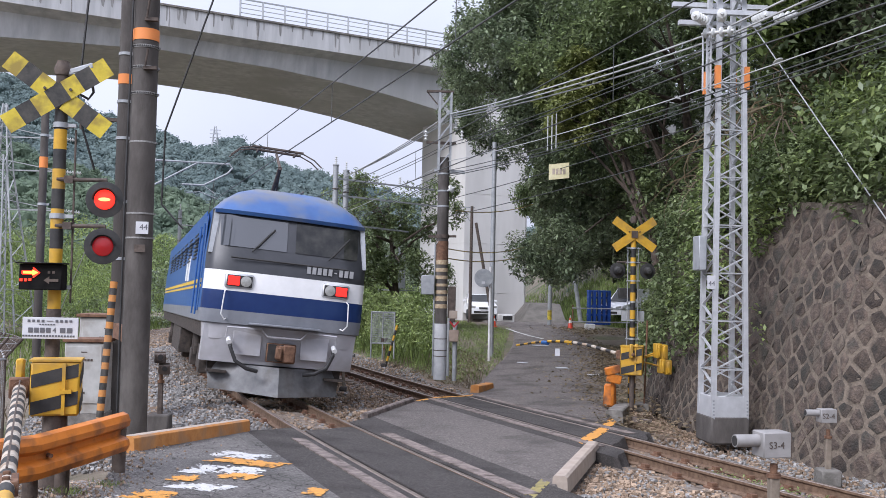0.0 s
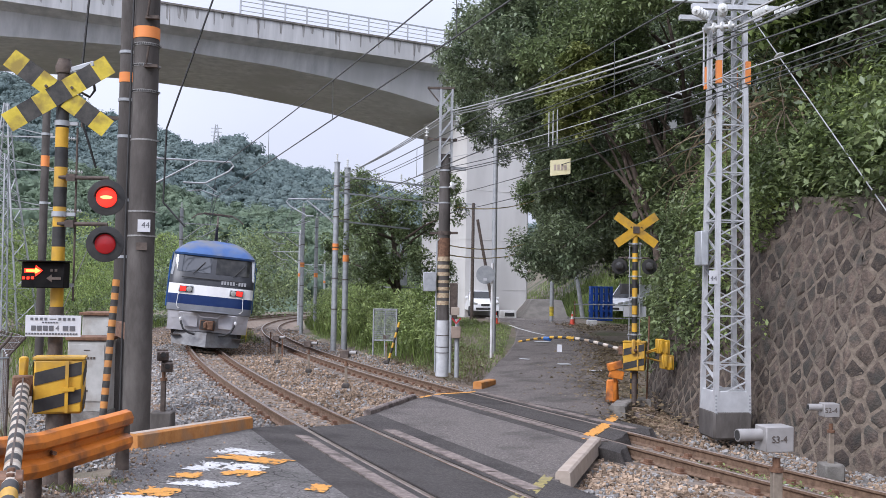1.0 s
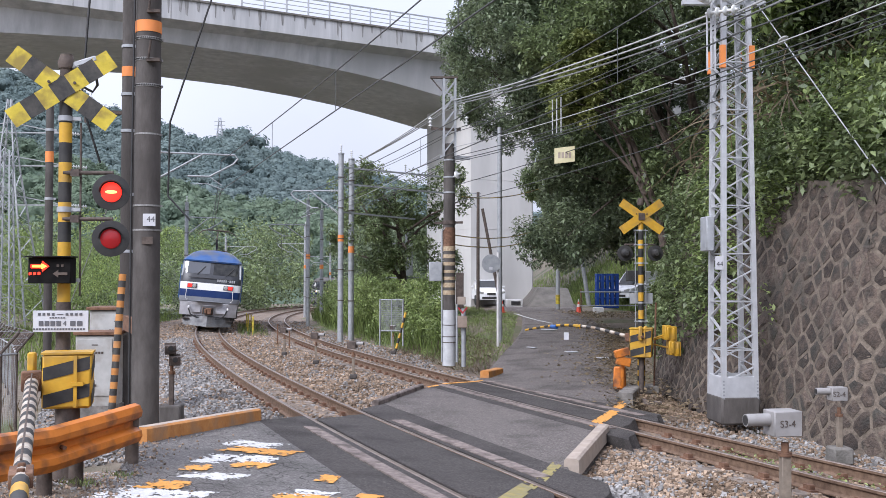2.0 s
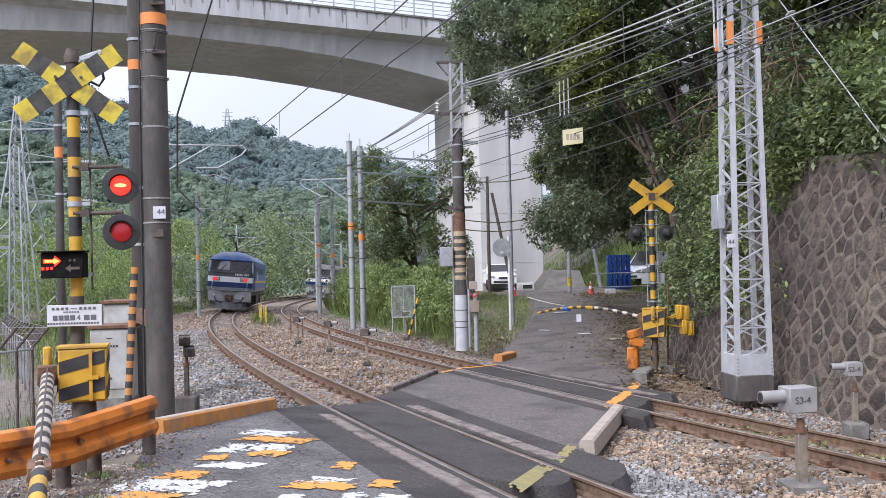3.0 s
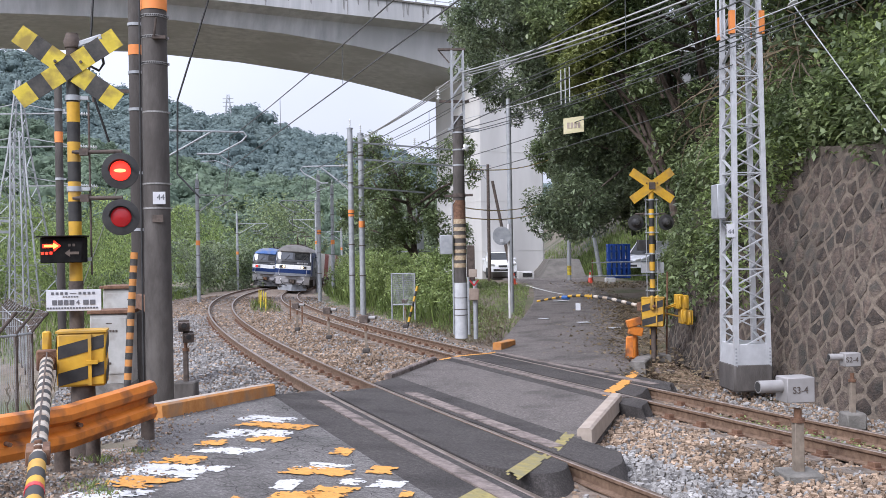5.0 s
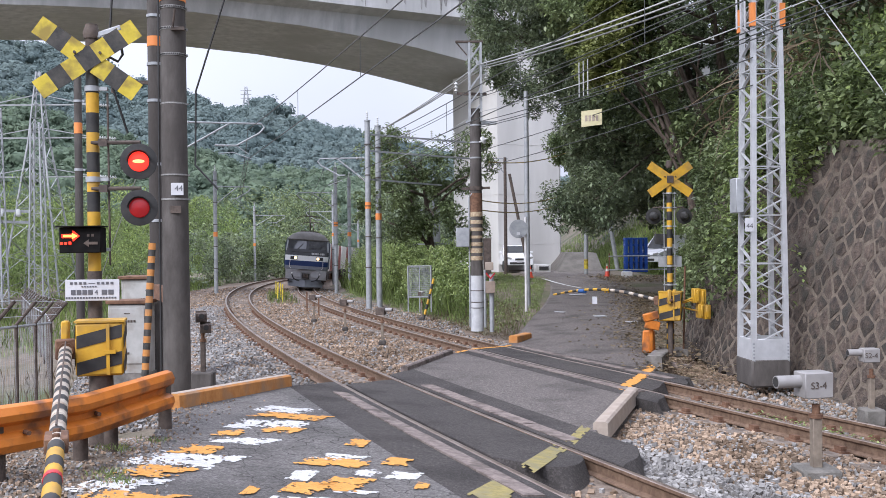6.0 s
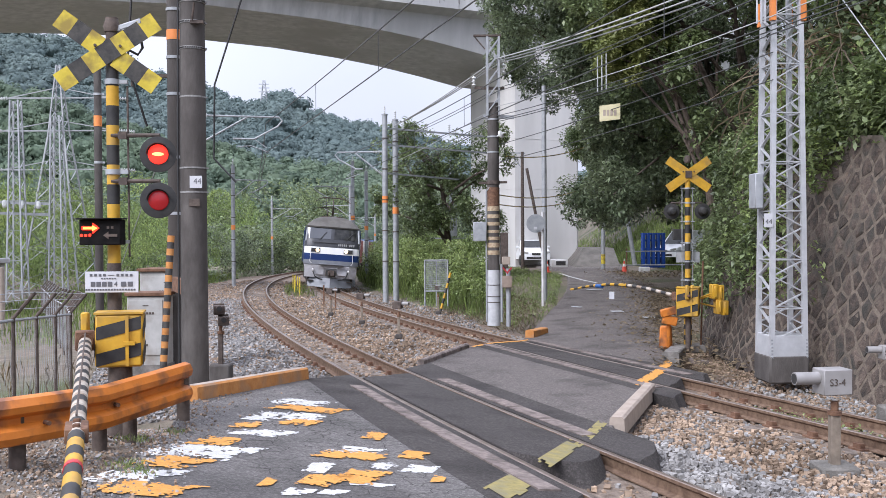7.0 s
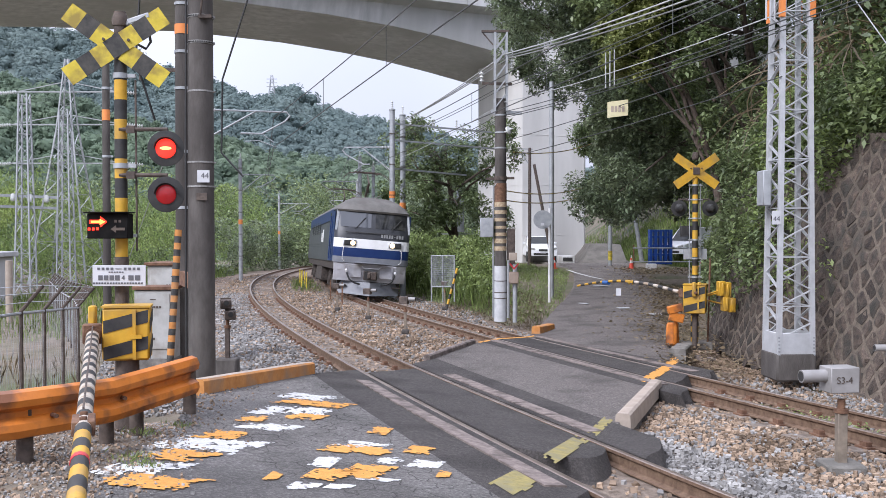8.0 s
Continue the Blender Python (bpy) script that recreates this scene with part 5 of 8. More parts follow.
        part("equipment_box", Shape().box((sx * 1.1, 9.1, 0.7), (0.5, 3.6, 0.62)), UNDER, loco, bevel=0.02)
    for yc in (3.6, 9.1, 14.6):
        bogie(loco, yc)
    part("roof_equipment", Shape().box((0, 7.5, 3.78), (1.3, 3.0, 0.22)).box((0, 11.2, 3.78), (1.5, 2.2, 0.2)).bar((0.4, 2, 4.02), (0.4, 15, 4.02), 0.05), ROOF_GREY, loco, bevel=0.02)
    part("horn", Shape().tube((0.15, 1.9, 3.8), (0.15, 1.7, 3.84), 0.05), STEEL_DK, loco)
    pantograph(loco, 3.6, True)
    pantograph(loco, 14.6, lit != "tail")
    return loco


banker = locomotive("blue and white electric locomotive with lit red tail lamps, running away", ROOF_BLUE, BLUE_SIDE, BLUE_SIDE, "tail", YEL_LINE)
leader = locomotive("blue and white electric freight locomotive with lit headlamps, approaching", ROOF_GREY, SIDE_GREY, BLUE, "head", SIDE_GREY)


def wagon():
    w = thing("container_wagon", None, None, "flat freight wagon loaded with five small containers", "wagon", "wagons of the freight train")
    part("frame", Shape().box((0, 9.6, 0.9), (2.3, 19.0, 0.22)).box((0, 9.6, 0.7), (0.5, 17, 0.3)), UNDER, w)
    for yc in (2.6, 16.6):
        bogie(w, yc)
    for k in range(5):
        y = 1.9 + k * 3.85
        cont = Shape().box((0, y, 2.27), (2.42, 3.65, 2.5))
        for sx in (-1, 1):
            for j in range(11):
                cont.box((sx * 1.215, y - 1.65 + j * 0.33, 2.27), (0.05, 0.16, 2.2))
        part("container", cont, CONT_GREY if k in (0, 2, 3) else CONT_RED, w, "pale grey container" if k in (0, 2, 3) else "wine red container", bevel=0.01)
    return w


wagons = [wagon()]
wagons.append(copy_thing(wagons[0], Matrix.Identity(4)))
wagons.append(copy_thing(wagons[0], Matrix.Identity(4)))


# ---- lattice steel ----
def lattice(name, parent, foot, top, w0, w1, n, leg, brace, material, label="", turn=0.0, split=False):
    """Four angle legs with zigzag braces on each face; legs and each face's braces are separate parts."""
    foot, top = Vector(foot), Vector(top)
    rot = Matrix.Rotation(radians(turn), 3, "Z")

    def corner(k, t):
        w = (w0 + (w1 - w0) * t) / 2
        return foot.lerp(top, t) + rot @ Vector(((-w, -w), (w, -w), (w, w), (-w, w))[k] + (0,))

    for k in range(4):
        part("leg", Shape().bar(corner(k, 0), corner(k, 1), leg), material, parent)
    for k in range(4):
        z = Shape()
        for i in range(n):
            a, b = (k, (k + 1) % 4) if i % 2 else ((k + 1) % 4, k)
            z.bar(corner(a, i / n), corner(b, (i + 1) / n), brace, brace * 0.35)
            if i % 3 == 2:
                z.bar(corner(a, (i + 1) / n), corner(b, (i + 1) / n), brace, brace * 0.35)
            if split:
                part("brace", z, material, parent)
                z = Shape()
        if z.f:
            tagged(part("bracing", z, material, parent), kind="stuff")


def insulator(sh, a, b, r=0.07, n=5, slot=0):
    a, b = Vector(a), Vector(b)
    m = (b - a).to_track_quat("Z", "Y").to_matrix().to_4x4()
    m.translation = a
    d = (b - a).length
    prof = [(0.02, 0.0)]
    for i in range(n):
        h = d * (i + 0.3) / n
        prof += [(0.025, h), (r, h + d * 0.15 / n), (r * 0.9, h + d * 0.3 / n), (0.025, h + d * 0.42 / n)]
    sh.lathe(prof + [(0.02, d)], m, 12, slot)


PORCELAIN = mat("pale_porcelain", (0.55, 0.56, 0.54), (0.66, 0.67, 0.65), 8, 0.25)
SIGN_WHITE = mat("white_enamel_plate", (0.58, 0.585, 0.6), (0.5, 0.505, 0.52), 4, 0.5)
INK = mat("faded_dark_lettering", (0.1, 0.1, 0.11), rough=0.6)


def words(name, text, size, m, material, parent, label=""):
    cu = bpy.data.curves.new(name, "FONT")
    cu.body, cu.size, cu.align_x, cu.align_y, cu.extrude = text, size, "CENTER", "CENTER", 0.001
    tmp = bpy.data.objects.new(name, cu)
    scene.collection.objects.link(tmp)
    me = bpy.data.meshes.new_from_object(tmp.evaluated_get(bpy.context.evaluated_depsgraph_get()))
    bpy.data.objects.remove(tmp)
    me.materials.clear()
    me.materials.append(material)
    ob = new(name, me)
    ob.parent = parent
    ob.matrix_basis = m
    return tagged(ob, label)


def facing(x, y, z, yaw=0.0):
    """Upright plane at a place: local x to the right, y up, z towards the viewer who looks along +y."""
    return Matrix.Translation((x, y, z)) @ Matrix.Rotation(radians(yaw), 4, "Z") @ Matrix.Rotation(radians(90), 4, "X")


def build_tower():
    tw = thing("lattice_tower", None, None, "silver galvanised lattice tower on a concrete block by the wall", "tower")
    x, y = 5.13, 14.05
    lattice("tower", tw, (x, y, 0.05), (x, y, 6.5), 0.5, 0.37, 27, 0.07, 0.045, GALV, turn=3.5, split=True)
    rot = Matrix.Rotation(radians(3.5), 3, "Z")
    part("base_plate", Shape().box((x, y, 0.2), (0.58, 0.58, 0.36), rot, taper=0.93), GALV, tw, "bolted silver base casing", bevel=0.01)
    for i in range(6):
        for j in (-0.26, 0.26):
            p = Vector((x, y, 0.06 + 0.05 * i)) + rot @ Vector((j, -0.29 + 0.003 * i, 0))
            part("bolt", Shape().box(p, (0.025, 0.02, 0.025)), GALV_DULL, tw)
    for k in range(4):
        c = Vector((x, y, 5.14)) + rot @ Vector(((-0.225, -0.225), (0.225, -0.225), (0.225, 0.225), (-0.225, 0.225))[k] + (0,))
        part("warning_band", Shape().box(c, (0.075, 0.075, 0.34), rot), ORANGE_BAND, tw, "orange warning band")
    bx = part("junction_box", Shape().box((x - 0.36, y + 0.05, 2.5), (0.12, 0.3, 0.52)), GALV_DULL, tw, "grey junction box", bevel=0.012)
    pl = part("number_plate", Shape().box((x - 0.29, y - 0.29, 2.06), (0.13, 0.01, 0.2)), SIGN_WHITE, tw, "small white plate")
    words("digits", "44", 0.1, facing(x - 0.29, y - 0.297, 2.04), INK, pl)
    head = Shape()
    for dz, w in ((6.1, 1.3), (6.38, 1.5)):
        head.bar((x - w / 2, y - 0.3, dz), (x + w / 2, y - 0.3, dz), 0.09, 0.07)
        head.bar((x - w / 2, y + 0.3, dz), (x + w / 2, y + 0.3, dz), 0.09, 0.07)
    part("crossarm", head, GALV, tw)
    for i, (dx, dz) in enumerate(((-0.45, 5.95), (-0.2, 6.0), (0.3, 6.0), (0.6, 6.02), (-0.5, 5.75))):
        ins = Shape()
        insulator(ins, (x + dx, y - 0.35, dz), (x + dx - 0.3 + 0.16 * i, y - 0.75, dz - 0.04), 0.075, 4)
        part("insulator", ins, PORCELAIN, tw, "pale porcelain insulator string")
    drops = Shape()
    for i in range(3):
        drops.pipe([(x - 0.36 - 0.06 * i, y - 0.35, 5.75), (x - 0.36 - 0.06 * i, y - 0.35, 4.9)], 0.014, 6)
    part("cable_drop", drops, GALV, tw)
    thing("concrete_footing", Shape().box((x, y, -0.12), (0.6, 0.6, 0.42), rot), POLE_CONC, "stained concrete footing under the lattice tower", "footing", bevel=0.03)
    sh = Shape()
    a, b = Vector((x + 0.25, y - 0.1, 6.15)), Vector((6.58, 11.4, 2.37))
    sh.pipe([a, a.lerp(b, 0.22)], 0.009, 6)
    insulator(sh, a.lerp(b, 0.22), a.lerp(b, 0.237), 0.085, 1, 1)
    sh.pipe([a.lerp(b, 0.237), b], 0.009, 6)
    thing("guy_wire", sh, [GALV_DULL, PORCELAIN], "steel guy wire with a porcelain insulator", "guy wire")


build_tower()


# ---- crossing signals ----
LENS_LIT = mat("lit_red_signal_lens", (1.0, 0.03, 0.015), emit=1.3)
LENS_DIM = mat("dim_red_signal_lens", (0.26, 0.01, 0.012), rough=0.25, emit=0.3)
ARROW_LIT = mat("lit_red_arrow", (1.0, 0.03, 0.01), emit=2.0)
ARROW_HOT = mat("lit_arrow_core", (1.0, 0.42, 0.05), emit=2.4)
MATT_BLACK = mat("matt_black_casing", (0.008, 0.008, 0.008), (0.016, 0.015, 0.014), 9, 0.9, spec=0.1)
LENS_HOT = mat("hot_lamp_spot", (1.0, 0.2, 0.06), emit=4.5)


def striped_mast(name, x, y, z0, z1, r, parent, band=0.165, first=0):
    n = int((z1 - z0) / band)
    for i in range(n):
        a, b = z0 + i * band, z0 + (i + 1) * band
        part("mast_band", Shape().tube((x, y, a), (x, y, b), r, n=18), (YELLOW if (i + first) % 2 else BLACK), parent)


def cross(parent, m, both):
    """The crossbuck: two crossed plates, striped in front where both is set."""
    for sgn in (1, -1):
        rot = m @ Matrix.Rotation(radians(35 * sgn), 4, "Z")
        w = 0.082
        cuts = [-0.475, -0.34, -0.205, -0.075, 0.075, 0.205, 0.34, 0.475]
        for i, (a, b) in enumerate(zip(cuts, cuts[1:])):
            dark = both and (i in (1, 3, 5))
            part("cross_plate", Shape().prism([(a, -w), (b, -w), (b, w), (a, w)], rot @ Matrix.Translation((0, 0, 0.004 * sgn)), 0.006), BLACK_X if dark else YELLOW_X if both else YELLOW, parent)
    part("cross_bolts", Shape().tube(m @ Vector((0.1, 0.05, 0)), m @ Vector((0.1, 0.05, 0.03)), 0.012).tube(m @ Vector((-0.1, 0.05, 0)), m @ Vector((-0.1, 0.05, 0.03)), 0.012), STEEL_DK, parent)


def lamp_head(parent, x, y, z, mast_x, lens, yaw=0, back=False):
    m = facing(x, y, z, yaw)
    head = part("lamp_head", Shape().lathe([(0.15, 0.0), (0.15, 0.012), (0.14, 0.014), (0.0, 0.014)], m, 28), BLACK, parent, "black lamp with round backing disc")
    part("lamp_case", Shape().lathe([(0.02, -0.16), (0.07, -0.14), (0.09, 0.0)], m, 20), BLACK, head)
    if not back:
        part("lens", Shape().lathe([(0.083, 0.016), (0.078, 0.026), (0.05, 0.037), (0.0, 0.041)], m, 24), lens, head, "red signal lens")
        hood = Shape()
        ring = [(0.092 * math.cos(radians(a)), 0.092 * math.sin(radians(a))) for a in range(0, 181, 12)]
        hood.sweep([[m @ Vector((u, v, 0.012)) for u, v in ring], [m @ Vector((u * 1.02, v * 1.02, 0.06)) for u, v in ring]], closed=False)
        part("hood", hood, BLACK, head)
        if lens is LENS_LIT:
            part("filament", Shape().lathe([(0.022, 0.04), (0.0, 0.046)], m @ Matrix.Diagonal((2.2, 0.7, 1, 1)), 12), LENS_HOT, head)
    arm_z = z + 0.165
    part("lamp_arm", Shape().pipe([(mast_x, y + 0.04, arm_z), (x, y + 0.04, arm_z), (x, y + 0.04, z + 0.1)], 0.017, 8).box((mast_x + (0.1 if x > mast_x else -0.1), y + 0.04, arm_z), (0.07, 0.05, 0.06)), STEEL_DK, parent, "rusty lamp arm")


def build_signal_near():
    x, y = -2.73, 8.05
    sg = thing("crossing_signal", None, None, "yellow and black crossing signal with crossbuck, red lamps and lit arrow", "crossing signal", "crossing signals")
    part("mast_foot", Shape().tube((x, y, 0.05), (x, y, 1.65), 0.058, n=18), STEEL_DK, sg, "dark lower mast")
    striped_mast("mast", x, y, 1.65, 3.32, 0.052, sg, 0.166, 1)
    part("mast_head", Shape().tube((x, y, 3.30), (x, y, 3.72), 0.05, n=16).lathe([(0.06, 0), (0.07, 0.05), (0.045, 0.12), (0.0, 0.13)], Matrix.Translation((x, y, 3.6)), 16), STEEL_DK, sg, "grey-black mast head")
    cross(sg, facing(x - 0.01, y - 0.07, 3.42, 12), True)
    part("speaker", Shape().box((x + 0.16, y + 0.02, 3.66), (0.2, 0.1, 0.05), Matrix.Rotation(radians(-18), 3, "Y")).bar((x, y, 3.62), (x + 0.12, y, 3.63), 0.05), GALV_DULL, sg, "grey warning speaker", bevel=0.01)
    part("cable", Shape().pipe([(x + 0.05, y + 0.05, 3.5), (x + 0.2, y + 0.06, 3.42), (x + 0.24, y + 0.06, 3.48), (x + 0.22, y + 0.05, 3.6)], 0.012, 6), RUBBER, sg)
    lamp_head(sg, x + 0.405, y - 0.08, 2.56, x, LENS_LIT, 12)
    lamp_head(sg, x + 0.405, y - 0.08, 2.175, x, LENS_DIM, 12)
    for z in (3.18, 2.42, 1.83):
        part("clamp", Shape().tube((x, y, z - 0.022), (x, y, z + 0.022), 0.062, n=16).box((x + 0.08, y, z), (0.1, 0.03, 0.03)), GALV_DULL, sg)
    part("conduit", Shape().pipe([(x + 0.12, y + 0.02, 3.15), (x + 0.125, y + 0.02, 1.7)], 0.009, 6), STEEL_DK, sg)
    box = part("direction_indicator", Shape().box((x - 0.06, y - 0.1, 1.91), (0.34, 0.14, 0.21)).box((x - 0.06, y - 0.12, 2.023), (0.37, 0.2, 0.012)), MATT_BLACK, sg, "black direction indicator with lit red arrow", bevel=0.006)
    arrow = [(-0.07, -0.016), (0.02, -0.016), (0.02, -0.045), (0.075, 0.0), (0.02, 0.045), (0.02, 0.016), (-0.07, 0.016)]
    m = facing(x - 0.135, y - 0.172, 1.945, 0)
    part("lit_arrow", Shape().prism(arrow, m, 0.006), ARROW_LIT, box, "lit red arrow")
    part("arrow_core", Shape().prism([(u * 0.8, v * 0.52) for u, v in arrow], m @ Matrix.Translation((0, 0, 0.006)), 0.003), ARROW_HOT, box)
    m2 = facing(x + 0.03, y - 0.172, 1.885, 0) @ Matrix.Rotation(math.pi, 4, "Z")
    part("dark_arrow", Shape().prism([(u * 0.8, v * 0.7) for u, v in arrow], m2, 0.004), STEEL_DK, box)
    bars = Shape()
    for i, (u, v) in enumerate(((-0.21, 1.885), (-0.175, 1.885), (-0.14, 1.887), (0.01, 1.95), (0.045, 1.95))):
        bars.box((x + u, y - 0.173, v), (0.02, 0.004, 0.022), slot=1 if i < 3 else 0)
    part("caption_bars", bars, [STEEL_DK, ARROW_LIT], box)
    plate = part("name_plate", Shape().box((x + 0.02, y - 0.12, 1.495), (0.445, 0.012, 0.175)), SIGN_WHITE, sg, "white crossing name plate", bevel=0.002)
    ink = Shape()
    for i in range(10):
        if i not in (4, 5):
            ink.box((x - 0.15 + i * 0.037, y - 0.129, 1.553), (0.021, 0.004, 0.02))
    ink.box((x - 0.15 + 4.5 * 0.037, y - 0.129, 1.553), (0.05, 0.004, 0.005))
    for i in range(6):
        ink.box((x - 0.06 + i * 0.022, y - 0.129, 1.525), (0.013, 0.004, 0.01))
    for i in range(4):
        ink.box((x - 0.135 + i * 0.047, y - 0.129, 1.478), (0.036, 0.004, 0.04))
    for i in range(2):
        ink.box((x + 0.12 + i * 0.055, y - 0.129, 1.478), (0.042, 0.004, 0.04))
    for i in range(18):
        ink.box((x - 0.19 + i * 0.0235, y - 0.129, 1.432), (0.015, 0.004, 0.014))
    tagged(part("lettering_bars", ink, INK, plate), kind="stuff")
    words("numeral", "4", 0.06, facing(x + 0.055, y - 0.129, 1.476), INK, plate)
    return sg


build_signal_near()


def build_signal_far():
    x, y = 4.72, 17.75
    sg = thing("crossing_signal", None, None, "yellow and black crossing signal seen from behind beside the lane", "crossing signal", "crossing signals")
    striped_mast("mast", x, y, 0.55, 3.2, 0.052, sg, 0.166)
    part("mast_foot", Shape().tube((x, y, -0.3), (x, y, 0.55), 0.07, n=18), YELLOW, sg, "striped yellow mast foot")
    for i in range(3):
        part("foot_stripe", Shape().tube((x, y, -0.12 + i * 0.2), (x, y, -0.03 + i * 0.2), 0.073, n=18), BLACK, sg)
    part("mast_head", Shape().lathe([(0.055, 0), (0.07, 0.05), (0.05, 0.13), (0.0, 0.14)], Matrix.Translation((x, y, 3.2)), 16), STEEL_DK, sg)
    cross(sg, facing(x, y - 0.06, 2.98, 0), False)
    part("bracket", Shape().box((x, y - 0.07, 2.98), (0.12, 0.03, 0.13)), STEEL_DK, sg)
    for dx in (-0.29, 0.29):
        lamp_head(sg, x + dx, y + 0.05, 2.29, x, LENS_DIM, 0, back=True)
        part("lamp_back", Shape().lathe([(0.09, 0), (0.08, 0.06), (0.05, 0.12), (0.0, 0.13)], facing(x + dx, y + 0.04, 2.29), 18), BLACK, sg)
    for z in (2.72, 2.45, 2.1, 1.7, 1.35, 1.0):
        part("clamp", Shape().tube((x, y, z - 0.015), (x, y, z + 0.015), 0.06, n=14).box((x, y, z), (0.26, 0.03, 0.02)), GALV_DULL, sg)
    part("indicator_back", Shape().box((x - 0.08, y + 0.1, 1.86), (0.34, 0.12, 0.2)), BLACK, sg, bevel=0.006)
    part("name_plate_back", Shape().box((x + 0.03, y + 0.1, 1.43), (0.44, 0.012, 0.2)), GALV_DULL, sg)
    for dx in (-0.1, 0.1):
        part("conduit", Shape().pipe([(x + dx, y + 0.02, 2.75), (x + dx, y + 0.02, 0.8)], 0.009, 6), GALV_DULL, sg)
    part("plinth", Shape().box((x, y, -0.28), (0.6, 0.4, 0.14)), CONCRETE_DIRTY, sg, bevel=0.02)


build_signal_far()


# ---- barrier machines and booms ----
BOOM_WHITE = mat("grimy_boom_white", (0.36, 0.31, 0.25), (0.54, 0.49, 0.41), 16, 0.7, col3=(0.3, 0.22, 0.15), scale3=9)


def barrier(name, c, size, yaw, label, foot_z, boom_from, boom_to, r0, r1, joint, group, boom_label):
    b = thing(name, None, None, label, "barrier", group)
    rot = Matrix.Rotation(radians(yaw), 3, "Z")
    c = Vector(c)
    sx, sy, sz = size
    case = part("machine_case", Shape().box(c, size, rot), YELLOW, b, "yellow and black striped machine case", bevel=0.018)
    m = Matrix.Translation(c) @ rot.to_4x4()
    for face, (w, depth) in (((0, -1), (sx, sy)), ((1, 0), (sy, sx)), ((-1, 0), (sy, sx))):
        fm = m @ Matrix.Rotation(math.atan2(face[0], -face[1]) if face[0] else 0.0, 4, "Z") @ Matrix.Translation((0, -depth / 2 - 0.002, 0)) @ Matrix.Rotation(radians(90), 4, "X")
        for k in (0, 1):
            lo_z = -sz / 2 + sz * (0.02 + 0.5 * k)
            hh, rise = sz * 0.24, sz * 0.2
            poly = [(-w * 0.47, lo_z), (w * 0.47, lo_z + rise), (w * 0.47, lo_z + rise + hh), (-w * 0.47, lo_z + hh)]
            poly = clip(poly, 0, 1, sz * 0.48)
            part("stripe", Shape().prism(poly, fm, 0.003), BLACK, case)
    part("case_latch", Shape().box(m @ Vector((sx * 0.18, -sy / 2 - 0.012, 0)), (0.025, 0.025, sz * 0.95), rot).box(m @ Vector((sx * 0.22, -sy / 2 - 0.02, -0.02)), (0.09, 0.03, 0.03), rot), YELLOW, case)
    part("case_lid", Shape().box(c + Vector((0, 0, sz / 2 + 0.008)), (sx * 1.04, sy * 1.04, 0.016), rot), YELLOW, case)
    part("pedestal", Shape().tube((c.x, c.y, foot_z), (c.x, c.y, c.z - sz / 2), *((0.11, 0.09) if foot_z > 0 else (0.05, 0.05)), n=16), STEEL_DK, b, "rusty dark pedestal")
    a, e = Vector(boom_from), Vector(boom_to)
    d = (e - a).normalized()
    part("pivot", Shape().box(a - d * 0.04, (0.14, 0.16, 0.16), Matrix.Rotation(math.atan2(d.y, d.x), 3, "Z")).bar(a - d * 0.12, a - d * 0.4 + Vector((0, 0, 0.02)), 0.05), RUST, b, "rusty boom pivot", bevel=0.01)
    for k in (0, 1):
        off = Vector((-d.y, d.x, 0)) * (0.06 if k else -0.06)
        part("counterweight", Shape().box(a - d * 0.3 + off + Vector((0.06, 0, 0.08)), (0.06, 0.07, 0.26)), YELLOW, b, "yellow counterweight", bevel=0.012)
    boom = thing("barrier_boom", None, None, boom_label, "barrier boom", "barrier booms")
    length = (e - a).length
    n = int(length / 0.155)
    part("boom_root", Shape().tube(a - d * 0.05, a + d * 0.06, r0 * 1.15, n=16), RUST, boom)
    up = Vector((0, 0, 1))
    for i in range(n):
        t0, t1 = 0.03 + 0.97 * i / n, 0.03 + 0.97 * (i + 1) / n
        ra, rb = r0 + (r1 - r0) * t0, r0 + (r1 - r0) * t1
        bow = lambda t: up * (joint[1] * math.sin(math.pi * t))
        light = BOOM_WHITE if t0 < joint[0] else YELLOW
        part("boom_band", Shape().tube(a.lerp(e, t0) + bow(t0), a.lerp(e, t1) + bow(t1), ra, rb, n=12), (light if i % 2 == 0 else BLACK), boom)
    j = a.lerp(e, joint[0]) + up * joint[1] * math.sin(math.pi * joint[0])
    cl = Shape().bar(j - d * 0.1, j + d * 0.1, r0 * 2.0, r0 * 1.3).bar(j - d * 0.06 + Vector((0, 0, r0)), j - d * 0.05 - Vector((0, 0, r0 * 1.6)), 0.03).bar(j + d * 0.06 + Vector((0, 0, r0)), j + d * 0.06 - Vector((0, 0, r0 * 1.6)), 0.03)
    part("boom_joint", cl, RUST if joint[2] else YELLOW, boom, "bolted boom joint", bevel=0.004)
    part("boom_wire", Shape().pipe([a + up * r0 * 1.3, a.lerp(e, 0.3) + up * r0 * 1.25, j + up * r0 * 1.5], 0.006, 5), STEEL_DK, boom)
    return boom


